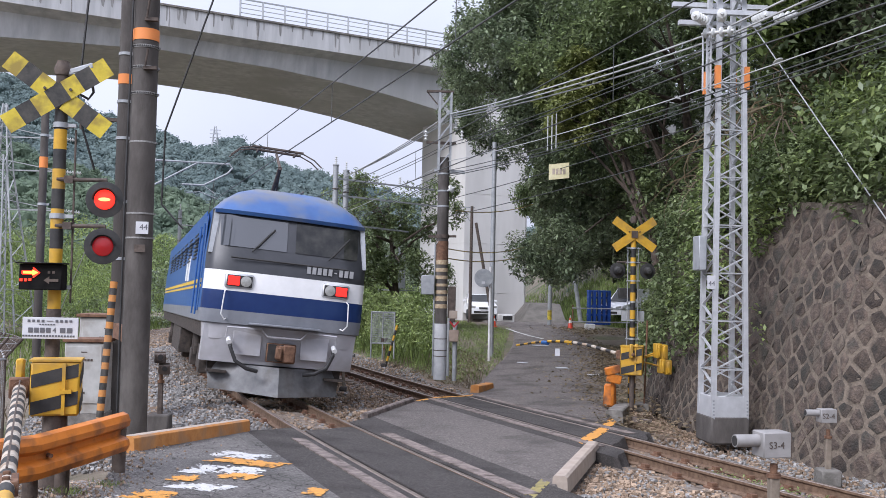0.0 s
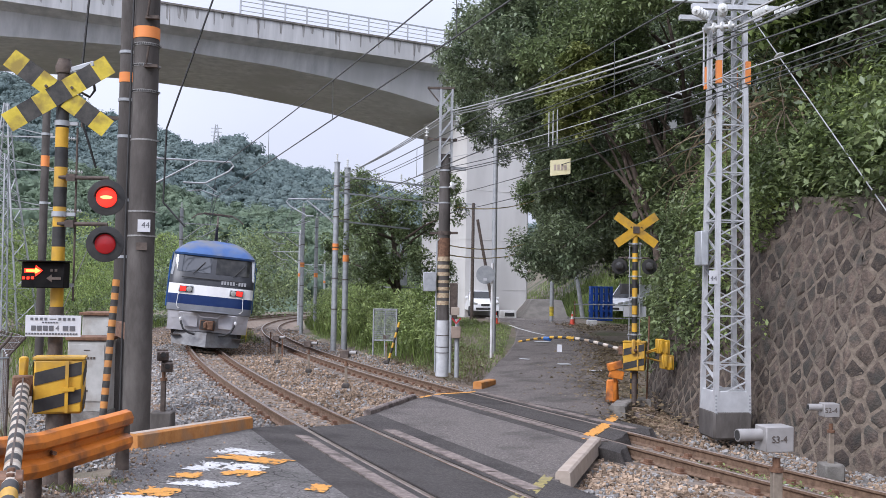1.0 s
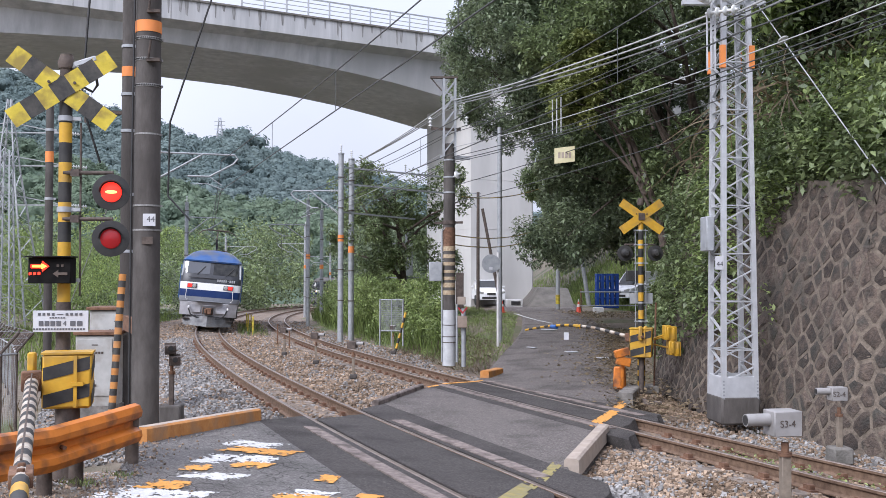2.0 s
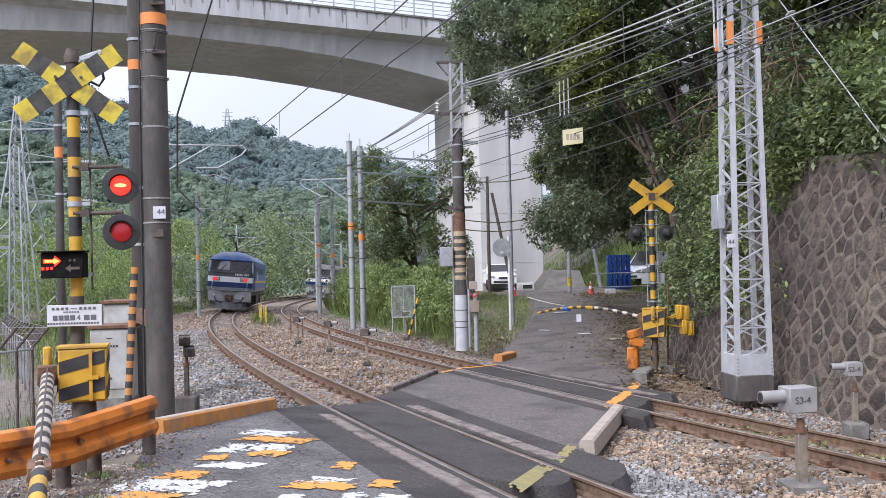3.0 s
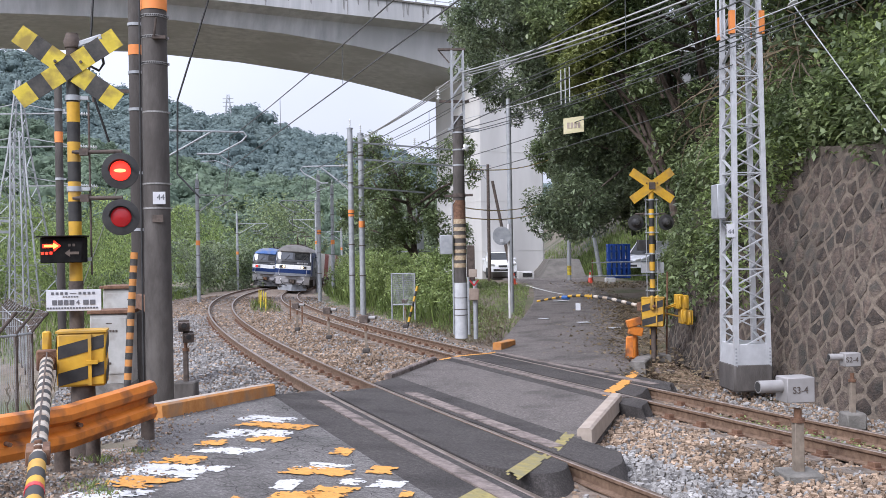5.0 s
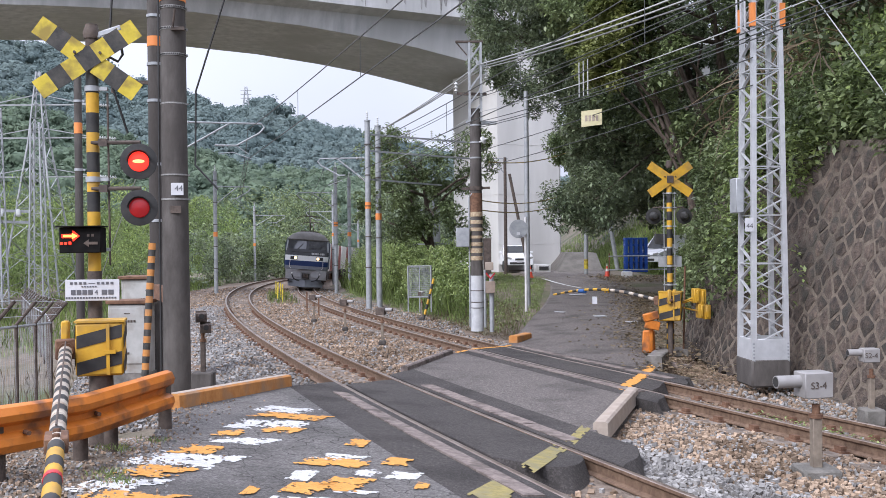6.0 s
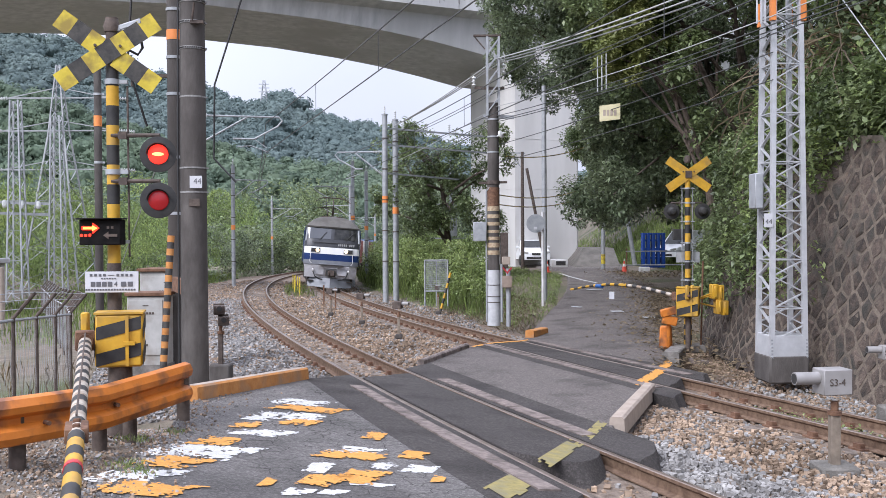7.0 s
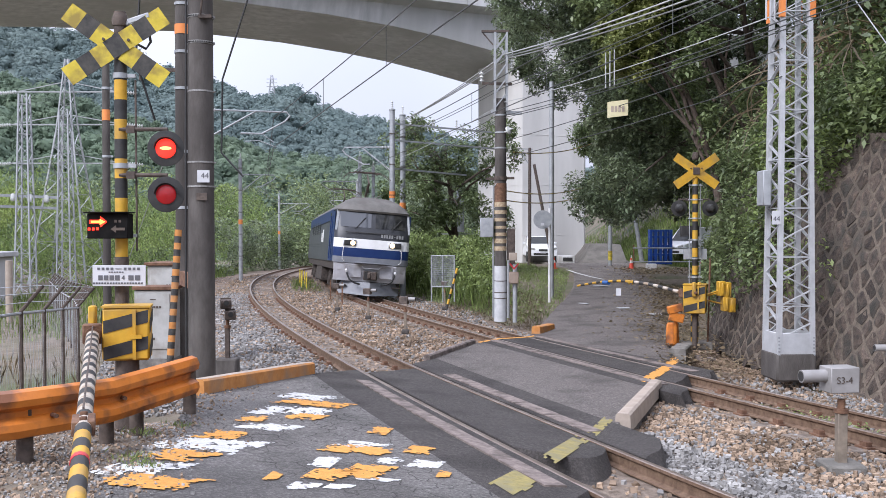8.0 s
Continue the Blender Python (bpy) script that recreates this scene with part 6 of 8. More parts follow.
boom = barrier("barrier_machine", (-2.60, 7.8, 1.03), (0.37, 0.25, 0.43), 12, "yellow and black striped barrier machine on a rusty pedestal", 0.2, (-2.88, 7.78, 1.02), (-0.98, 2.45, 0.93), 0.052, 0.031, (0.63, 0.0, True), "barrier machines", "black and white striped barrier boom lowered across the approach")
part("reflector", Shape().tube((-1.455, 3.78, 0.952), (-1.437, 3.73, 0.951), 0.0385, n=12), mat("red_reflective_tape", (0.6, 0.04, 0.05), (0.5, 0.03, 0.04), 30, 0.4), boom, "red reflective tape")
boom2 = barrier("barrier_machine", (4.62, 17.35, 0.62), (0.40, 0.34, 0.52), -20, "yellow and black striped barrier machine beside the lane", -0.3, (4.42, 17.45, 0.72), (2.95, 20.75, 0.66), 0.036, 0.022, (0.45, 0.16, False), "barrier machines", "black and white and yellow boom bowed across the lane")
part("boom_tag", Shape().box((3.58, 19.3, 0.62), (0.1, 0.01, 0.15), Matrix.Rotation(radians(-20), 3, "Z")), SIGN_WHITE, boom2, "small white hanging tag")
part("blue_tape", Shape().tube((3.44, 19.64, 0.79), (3.36, 19.82, 0.785), 0.045, n=12), BLUE_SIDE, boom2)
for dx, dz in ((0.42, 0.78), (0.52, 0.76), (0.5, 0.5), (0.6, 0.48)):
    thing("counterweight_block", Shape().box((4.72 + dx, 17.5, dz + 0.02), (0.13, 0.2, 0.27)).box((4.72 + dx, 17.39, dz + 0.02), (0.05, 0.03, 0.22)).bar((4.72 + dx, 17.5, dz), (4.72, 17.55, 0.62), 0.03), YELLOW, "yellow counterweight on the barrier arm", "counterweight", "counterweights", bevel=0.012)
rod = thing("steel_rod", Shape().pipe([(4.95, 17.7, -0.3), (5.02, 17.8, 1.35)], 0.018, 8), RUST, "rusty steel rod standing behind the barrier machine", "rod")


# ---- guard rail, kerbs, markers ----
def build_guard_rail():
    gr = thing("guard_rail", None, None, "rust-streaked orange corrugated guard rail on steel posts", "guard rail")
    way = [Vector(p) for p in ((-4.6, 5.55, 0.62), (-3.6, 5.8, 0.63), (-2.82, 6.2, 0.66), (-2.46, 6.95, 0.62), (-2.24, 7.6, 0.64), (-2.12, 8.0, 0.65))]
    prof = [(0.0, 0.165), (0.045, 0.15), (0.07, 0.10), (0.06, 0.055), (0.0, 0.02), (0.0, -0.02), (0.06, -0.055), (0.07, -0.10), (0.045, -0.15), (0.0, -0.165)]
    rings = []
    for i, p in enumerate(way):
        d = (way[min(i + 1, len(way) - 1)] - way[max(i - 1, 0)]).normalized()
        n = Vector((d.y, -d.x, 0)).normalized()
        outer = [p + n * u + Vector((0, 0, v)) for u, v in prof]
        inner = [p + n * (u - 0.006) + Vector((0, 0, v)) for u, v in prof[::-1]]
        rings.append(outer + inner)
    part("rail_beam", Shape().sweep(rings, cap=True), ORANGE, gr)
    d = (way[-1] - way[-2]).normalized()
    for x, y in ((-3.5, 5.9), (-2.74, 6.32), (-2.46, 7.08), (-2.37, 7.5), (-2.08, 8.0)):
        part("post", Shape().tube((x - 0.07, y + 0.02, 0.0), (x - 0.07, y + 0.02, 0.7), 0.055, n=14), STEEL_DK, gr, "rusty post")
    for x, y in ((-2.66, 6.43), (-2.42, 7.1), (-3.2, 5.95)):
        part("bolt", Shape().tube((x, y, 0.62), (x + 0.05, y - 0.05, 0.62), 0.016, n=8), RUST, gr)


build_guard_rail()


def kerb(name, pts, w, h, material, label, capped=False, group="crossing kerbs"):
    rings = []
    pts = [Vector(p) for p in pts]
    for i, p in enumerate(pts):
        d = (pts[min(i + 1, len(pts) - 1)] - pts[max(i - 1, 0)])
        d.z = 0
        d.normalize()
        n = Vector((d.y, -d.x, 0))
        rings.append([p + n * (w / 2) + Vector((0, 0, -0.1)), p + n * (w / 2 - 0.01) + Vector((0, 0, h - 0.02)), p + n * (w / 2 - 0.035) + Vector((0, 0, h)), p - n * (w / 2 - 0.035) + Vector((0, 0, h)), p - n * (w / 2 - 0.01) + Vector((0, 0, h - 0.02)), p - n * (w / 2) + Vector((0, 0, -0.1))])
    sh = Shape().sweep(rings, cap=True)
    if capped:
        sh.m = [1 if i % 6 == 2 and i < 6 * (len(rings) - 1) else 0 for i in range(len(sh.f))]
    return thing(name, sh, [material, CREAM], label, "kerb", group)


def on_edge(o, side, shift=0.0):
    s = (hi(o) if side else lo(o)) + shift
    return track(s, o, float(np.interp(o, ACROSS, PAVE_Z)))


kerb("kerb", [on_edge(o, True, 0.1) for o in (-2.4, -2.0, -1.4, -0.85)], 0.18, 0.14, ORANGE_KERB, "worn orange painted concrete kerb with a bare pale top beside the track", True)
kerb("kerb", [on_edge(o, True, 0.1) for o in (1.5, 2.0, 2.6, 3.1)], 0.13, 0.08, PLANK, "brown weathered timber kerb between the tracks")
kerb("kerb", [on_edge(o, True, 0.12) for o in (5.3, 5.6, 5.9)], 0.22, 0.18, ORANGE_KERB, "orange painted kerb end by the verge")
kerb("kerb", [on_edge(o, False, -0.06) for o in (1.8, 2.2, 2.8, 3.2, 3.5)], 0.17, 0.09, CREAM, "pale worn concrete kerb between the tracks")
kerb("kerb", [on_edge(o, False, 0.25) for o in (5.95, 6.25, 6.6)], 0.3, 0.14, CONCRETE_DIRTY, "broken concrete kerb end beside the lane")


def painted_strip(name, o0, o1, side, width, shift, material, label):
    """A worn line, laid in small flakes of which some are missing."""
    sh = Shape()
    no, ns = max(6, int((o1 - o0) / 0.045)), max(5, int(width / 0.045))
    for i in range(no):
        for j in range(ns):
            u, v = (i + 0.5) / no, (j + 0.5) / ns
            o = o0 + (o1 - o0) * u
            if noise.noise((o * 9, v * 4 + shift, 2.0)) * 0.5 + noise.noise((o * 24, v * 15, 4.0)) * 0.4 + 3 * min(v, 1 - v, u, 1 - u) < 0.1:
                continue
            q = []
            for a, b in ((0, 0), (1, 0), (1, 1), (0, 1)):
                oo = o0 + (o1 - o0) * (i + a) / no
                ss = (hi(oo) if side else lo(oo)) + shift + width * (j + b) / ns
                q.append(track(ss, oo, float(np.interp(oo, ACROSS, PAVE_Z)) + 0.006))
            sh.add(q, [(0, 1, 2, 3)])
    thing(name, sh, material, label, "road marking", kind="structure")


painted_strip("edge_marking", 3.55, 5.85, False, 0.3, 0.08, LINE_O, "worn orange edge line across the inner track")
painted_strip("edge_marking", -0.75, -0.25, False, 0.42, 0.0, LINE_Y, "worn yellow edge line beside the rail")
painted_strip("edge_marking", 0.13, 1.0, False, 0.28, 0.14, LINE_Y, "worn yellow edge line between the rails")
painted_strip("edge_marking", 1.18, 1.75, False, 0.2, 0.12, LINE_Y, "worn yellow edge line beside the rail")
painted_strip("edge_marking", 3.2, 5.2, True, 0.16, -0.1, LINE_O, "worn orange edge line along the crossing")


def lane_paint():
    """Broken patches of white and orange paint on the old asphalt."""
    white = [(-1.4, 9.8, 0.53, 0.53), (-1.58, 8.64, 0.24, 0.62), (-1.27, 8.8, 0.39, 0.57), (-1.41, 7.75, 0.42, 0.39), (-1.67, 6.74, 0.64, 0.61), (-1.85, 5.75, 0.38, 0.46), (-1.64, 5.98, 0.12, 0.23), (-0.63, 7.36, 0.36, 0.3), (-0.82, 6.55, 0.16, 0.39), (-0.38, 6.83, 0.18, 0.28), (-0.13, 6.84, 0.24, 0.32), (-0.43, 6.15, 0.25, 0.12), (-0.85, 5.73, 0.17, 0.24), (-0.64, 5.83, 0.15, 0.16)]
    orange = [(-1.27, 9.36, 0.69, 0.44), (-1.61, 8.06, 0.2, 0.39), (-1.23, 8.45, 0.3, 0.39), (-1.67, 7.15, 0.29, 0.42), (-1.74, 6.26, 0.4, 0.41), (-1.69, 5.45, 0.52, 0.36), (-0.54, 8.1, 0.17, 0.42), (-0.62, 7.12, 0.54, 0.37), (-0.18, 7.37, 0.2, 0.35), (-0.51, 6.36, 0.31, 0.48), (-0.73, 6.17, 0.27, 0.47), (-1.06, 5.93, 0.08, 0.28), (0.02, 6.53, 0.11, 0.27)]
    patches = [("W", *p) for p in white] + [("O", *p) for p in orange]
    for k, (col, x, y, w, d) in enumerate(patches):
        sh = Shape()
        nx, ny = max(5, int(w / 0.019)), max(5, int(d / 0.022))
        for i in range(nx):
            for j in range(ny):
                u, v = (i + 0.5) / nx, (j + 0.5) / ny
                skew = (v - 0.5) * 0.3
                px, py = x + (u - 0.5) * w + skew * w, y + (v - 0.5) * d + (u - 0.5) * 0.06 * w
                e = min(u, 1 - u, v, 1 - v)
                if noise.noise((px * 7, py * 7, k * 2.0)) * 0.45 + noise.noise((px * 19, py * 11, 9.0)) * 0.4 + noise.noise((px * 55, py * 40, 4.0)) * 0.35 + min(e, 0.25) * 1.3 < 0.09:
                    continue
                c = []
                for a, b in ((-1, -1), (1, -1), (1, 1), (-1, 1)):
                    qx = px + a * w / nx * 0.52 + rng.normal(0, 0.0012)
                    qy = py + b * d / ny * 0.52 + rng.normal(0, 0.0012)
                    s0, o0 = locate(np.array([qx]), np.array([qy]))
                    z = float(np.interp(o0[0], ACROSS, PAVE_Z) + GRADE * s0[0]) + (0.005 if col == "W" else 0.009)
                    c.append((qx, qy, z))
                sh.add(c, [(0, 1, 2, 3)])
        if sh.f:
            thing("lane_marking", sh, LINE_W if col == "W" else LINE_O, "flaking white lane paint on asphalt" if col == "W" else "flaking orange lane paint on asphalt", "road marking", kind="structure")


lane_paint()


def crossing_planks():
    """Grey planks along the rails of the crossing."""
    host = thing("crossing_planks", None, None, "grey weathered planks along the crossing rails", "planks", kind="structure")
    for o, s0, s1, w in ((-0.26, -3.6, 2.0, 0.17), (GAUGE + 0.2, -1.3, 3.2, 0.17), (SPACING - 0.2, 1.4, 8.0, 0.15), (SPACING + GAUGE + 0.22, 3.0, 9.3, 0.15), (6.35, 4.4, 10.2, 0.14)):
        s = s0
        while s < s1:
            ln = 0.95 * rng.uniform(0.8, 1.1)
            h = heading(s)
            rings = []
            for q in (s, min(s + ln, s1)):
                z = float(np.interp(o, ACROSS, PAVE_Z))
                zl, zr = float(np.interp(o - w / 2, ACROSS, PAVE_Z)), float(np.interp(o + w / 2, ACROSS, PAVE_Z))
                up = 0.012 + rng.uniform(0, 0.006)
                if o > 6:
                    zl = zr = z = -0.225
                rings.append([track(q, o - w / 2, zl - 0.05), track(q, o - w / 2, zl + up), track(q, o + w / 2, zr + up), track(q, o + w / 2, zr - 0.05)])
            part("plank", Shape().sweep(rings, cap=True), PLANK, host)
            s += ln + 0.012


crossing_planks()


def marker(name, x, y, z, h, w, material, label):
    thing(name, Shape().box((x, y, z + h / 2), (w, w * 0.8, h), Matrix.Rotation(radians(-18), 3, "Z"), taper=0.86), material, label, "marker post", "orange markers", bevel=0.025)


marker("marker_block", 4.27, 17.6, -0.26, 0.42, 0.24, ORANGE, "orange plastic marker block at the lane edge")
chev = Shape().box((4.28, 17.35, 0.28), (0.26, 0.12, 0.16), Matrix.Rotation(radians(12), 3, "Y")).box((4.25, 17.33, 0.44), (0.28, 0.12, 0.14), Matrix.Rotation(radians(-14), 3, "Y")).tube((4.28, 17.42, -0.2), (4.28, 17.42, 0.45), 0.04)
thing("chevron_marker", chev, ORANGE, "folded orange chevron marker below the barrier", "marker", bevel=0.015)


# ---- poles of the overhead line ----
def concrete_pole(name, x, y, z0, z1, r0, r1, label, material=POLE_CONC):
    p = thing(name, None, None, label, "pole", "line poles")
    part("shaft", Shape().tube((x, y, z0), (x, y, z1), r0, r1, n=24), material, p)
    return p


def band(parent, x, y, z, h, r, material, label="", lug=0.0, holes=False):
    sh = Shape().tube((x, y, z - h / 2), (x, y, z + h / 2), r, n=24)
    if holes:
        for k in range(44):
            a = 2 * math.pi * k / 44
            sh.box((x + math.cos(a) * r, y + math.sin(a) * r, z), (0.012, 0.012, h * 0.5), Matrix.Rotation(a, 3, "Z"), slot=1)
    if lug:
        sh.box((x + r + lug / 2 - 0.01, y, z), (lug, 0.03, h * 0.8))
    part("band", sh, [material, BLACK], parent, label)


PALE_STRAP = mat("weathered_strap", (0.2, 0.195, 0.185), (0.34, 0.335, 0.32), 40, 0.7, metal=0.2)


def near_poles():
    x, y = -3.02, 11.85
    p = concrete_pole("line_pole", x, y, -0.3, 8.6, 0.168, 0.14, "weathered grey concrete line pole with steel straps and orange band")
    band(p, x, y, 4.93, 0.14, 0.158, ORANGE_BAND, "orange warning band")
    for z in (5.45, 4.78, 4.52, 4.2, 3.6, 2.72, 2.42):
        band(p, x, y, z, 0.034 if z > 4 else 0.02, 0.166 if z < 3.5 else 0.159, PALE_STRAP, "perforated steel strap", 0.03, z > 4)
    for z in (5.1, 4.5):
        part("step_bolt", Shape().box((x + 0.1, y - 0.16, z), (0.16, 0.06, 0.04)).pipe([(x + 0.05, y - 0.2, z + 0.02), (x + 0.09, y - 0.25, z + 0.22)], 0.014, 6), STEEL_DK, p)
    plate = part("pole_plate", Shape().box((x + 0.07, y - 0.165, 2.54), (0.15, 0.008, 0.15)), SIGN_WHITE, p, "small white pole plate")
    words("digits", "44", 0.1, facing(x + 0.09, y - 0.171, 2.545), INK, plate)
    part("pole_tag", Shape().box((x + 0.05, y - 0.165, 2.29), (0.13, 0.012, 0.09)), STEEL_DK, p)
    part("ground_cable", Shape().pipe([(x - 0.13, y - 0.12, 6.5), (x - 0.165, y - 0.1, 3.0), (x - 0.17, y - 0.1, 0.0)], 0.012, 6), RUBBER, p)
    q = concrete_pole("line_pole", -3.72, 13.6, -0.4, 8.2, 0.115, 0.1, "slim grey steel-banded pole behind the concrete pole")
    band(q, -3.72, 13.6, 4.74, 0.14, 0.112, ORANGE_BAND, "orange warning band")
    for z in (5.1, 4.42, 3.9, 3.0, 2.2):
        band(q, -3.72, 13.6, z, 0.04, 0.118, GALV_DULL, "", 0.04)
    part("crossarm", Shape().bar((-4.35, 13.6, 4.18), (-3.72, 13.6, 4.16), 0.05).bar((-4.33, 13.6, 4.18), (-4.33, 13.6, 4.02), 0.03), STEEL_DK, q, "dark steel side arm")
    part("cross_brace", Shape().bar((-3.72, 13.5, 1.2), (-3.0, 12.0, 1.15), 0.07, 0.2), RUST, q, "rusty cross brace")
    st = thing("stay_guard", None, None, "black and yellow striped guard round the pole stay", "stay guard")
    for i in range(24):
        a, b = Vector((-3.08, 10.6, 0.1)), Vector((-3.0, 10.75, 1.88))
        part("stripe_band", Shape().tube(a.lerp(b, i / 24), a.lerp(b, (i + 1) / 24), 0.04, n=14), ORANGE_KERB if i % 2 else BLACK_X, st)
    # far slim pole seen past the signal
    r = concrete_pole("line_pole", -6.95, 19.6, -0.5, 5.4, 0.085, 0.075, "old grey pole with orange band beyond the fence")
    band(r, -6.95, 19.6, 4.25, 0.22, 0.082, ORANGE_BAND, "orange warning band")
    for z in (3.4, 2.2, 4.8):
        band(r, -6.95, 19.6, z, 0.05, 0.087, GALV_DULL, "", 0.06)


near_poles()


def cantilever(parent, foot, s, off, rail_z, side):
    """Bracket from a pole to over a track: top tube, strut, curved end, steady arm and insulators."""
    c = track(s, off)
    f = Vector(foot)
    z = c.z + rail_z
    d = Vector((c.x - f.x, c.y - f.y, 0))
    reach = d.length + 0.55
    d.normalize()
    a = f + Vector((0, 0, z + 6.15 - f.z))
    sh = Shape()
    e = a + d * reach
    sh.pipe([a, e - d * 0.1, e + Vector((0, 0, -0.12)), e - d * 0.15 + Vector((0, 0, -0.3)), e - d * 0.9 + Vector((0, 0, -0.72)), a + d * (reach * 0.45) + Vector((0, 0, -0.72))], 0.03, 7)
    sh.pipe([a + Vector((0, 0, -1.05)), a + d * (reach * 0.62)], 0.03, 7)
    sh.pipe([e - d * 0.9 + Vector((0, 0, -0.72)), e - d * 0.5 + Vector((0, 0, -1.0))], 0.014, 6)
    sh.pipe([a + d * (reach * 0.5) + Vector((0, 0, -0.98)), e - d * 1.0 + Vector((0, 0, -0.94)), e - d * 0.45 + Vector((0, 0, -1.14))], 0.015, 6)
    part("cantilever", sh, GALV_DULL, parent, "galvanised tube cantilever")
    for q, t in ((a + d * 0.12, a + d * 0.5), (a + Vector((0, 0, -1.05)) + (d * reach * 0.62 + Vector((0, 0, 1.05))).normalized() * 0.12, a + Vector((0, 0, -1.05)) + (d * reach * 0.62 + Vector((0, 0, 1.05))).normalized() * 0.5)):
        ins = Shape()
        insulator(ins, q, t, 0.07, 6)
        part("insulator", ins, PORCELAIN, parent, "white ribbed insulator")


def steel_pole(x, y, z0, z1, r, s, off, rail_z, label, arms=1, band_z=None):
    p = thing("catenary_pole", None, None, label, "catenary pole", "catenary poles")
    part("shaft", Shape().tube((x, y, z0), (x, y, z1), r, r * 0.9, n=16), GALV_DULL, p)
    part("cap", Shape().tube((x, y, z1), (x, y, z1 + 0.04), r * 1.1, n=16), GALV_DULL, p)
    if band_z:
        part("warning_band", Shape().tube((x, y, band_z), (x, y, band_z + 0.28), r * 1.04, n=16), ORANGE_BAND, p, "orange warning band")
    for z in np.arange(z0 + 2.0, z1 - 0.3, 1.3):
        part("strap", Shape().tube((x, y, z), (x, y, z + 0.04), r * 1.12, n=14), STEEL_DK, p)
    if arms:
        cantilever(p, (x, y, 0), s, off, rail_z, 1)
    top = Shape()
    insulator(top, (x, y, z1 + 0.04), (x, y, z1 + 0.4), 0.06, 4)
    part("pin_insulator", top, PORCELAIN, p)
    return p


G2 = GAUGE / 2
LEFT_POLES = [(-7.75, 30.2, 21.5), (-12.0, 56.2, 48.0), (-15.9, 92.0, 84.0), (-15.8, 120, 112.0)]
for x, y, s in LEFT_POLES:
    zr = GRADE * s
    steel_pole(x, y, zr - 0.7, zr + 7.0, 0.12, s, G2, 0.0, "galvanised catenary pole with cantilever beside the outer track", band_z=zr + 3.2 if s > 40 else None)
RIGHT_POLES = [(-2.15, 40.2, 30.5), (-5.3, 60.5, 51.0), (-7.6, 84.0, 75.0), (-7.2, 112.0, 104.0)]
for x, y, s in RIGHT_POLES:
    zr = GRADE * s + DROP_2
    steel_pole(x, y, zr - 0.5, zr + 7.7, 0.125, s, SPACING + G2, DROP_2, "galvanised catenary pole with cantilever beside the inner track", band_z=zr + 4.0)
steel_pole(-1.75, 41.2, -1.3, 6.85, 0.13, 31, SPACING + G2, DROP_2, "twin galvanised pole beside the catenary pole", arms=0, band_z=2.8)
steel_pole(-4.55, 62.0, -1.8, 6.0, 0.12, 31, SPACING + G2, DROP_2, "galvanised feeder pole on the bank", arms=0, band_z=2.2)
twin = thing("pole_bracing", None, None, "steel cross beams tying the twin poles and reaching over the bank", "cross beams")
for z, l in ((6.4, 5.0), (5.7, 4.6), (4.5, 3.2)):
    part("beam", Shape().bar((-2.15, 40.2, z), (-2.15 + l, 43.4, z - 0.1), 0.07), GALV_DULL, twin)
for k in range(4):
    ins = Shape()
    insulator(ins, (-1.4 + k * 1.0, 40.9 + 0.55 * k, 6.42), (-1.4 + k * 1.0, 40.9 + 0.55 * k, 6.75), 0.07, 4)
    part("insulator", ins, PORCELAIN, twin)
cab_box = thing("line_switch_box", Shape().box((0.75, 47.5, 2.6), (0.6, 0.5, 1.6)).tube((0.75, 47.5, -0.4), (0.75, 47.5, 5.6), 0.07).bar((-0.3, 47.5, 3.4), (1.6, 47.5, 3.4), 0.06).bar((-0.3, 47.5, 1.7), (1.6, 47.5, 1.7), 0.06), GALV_DULL, "grey line switch on a pole frame among the trees", "switch")


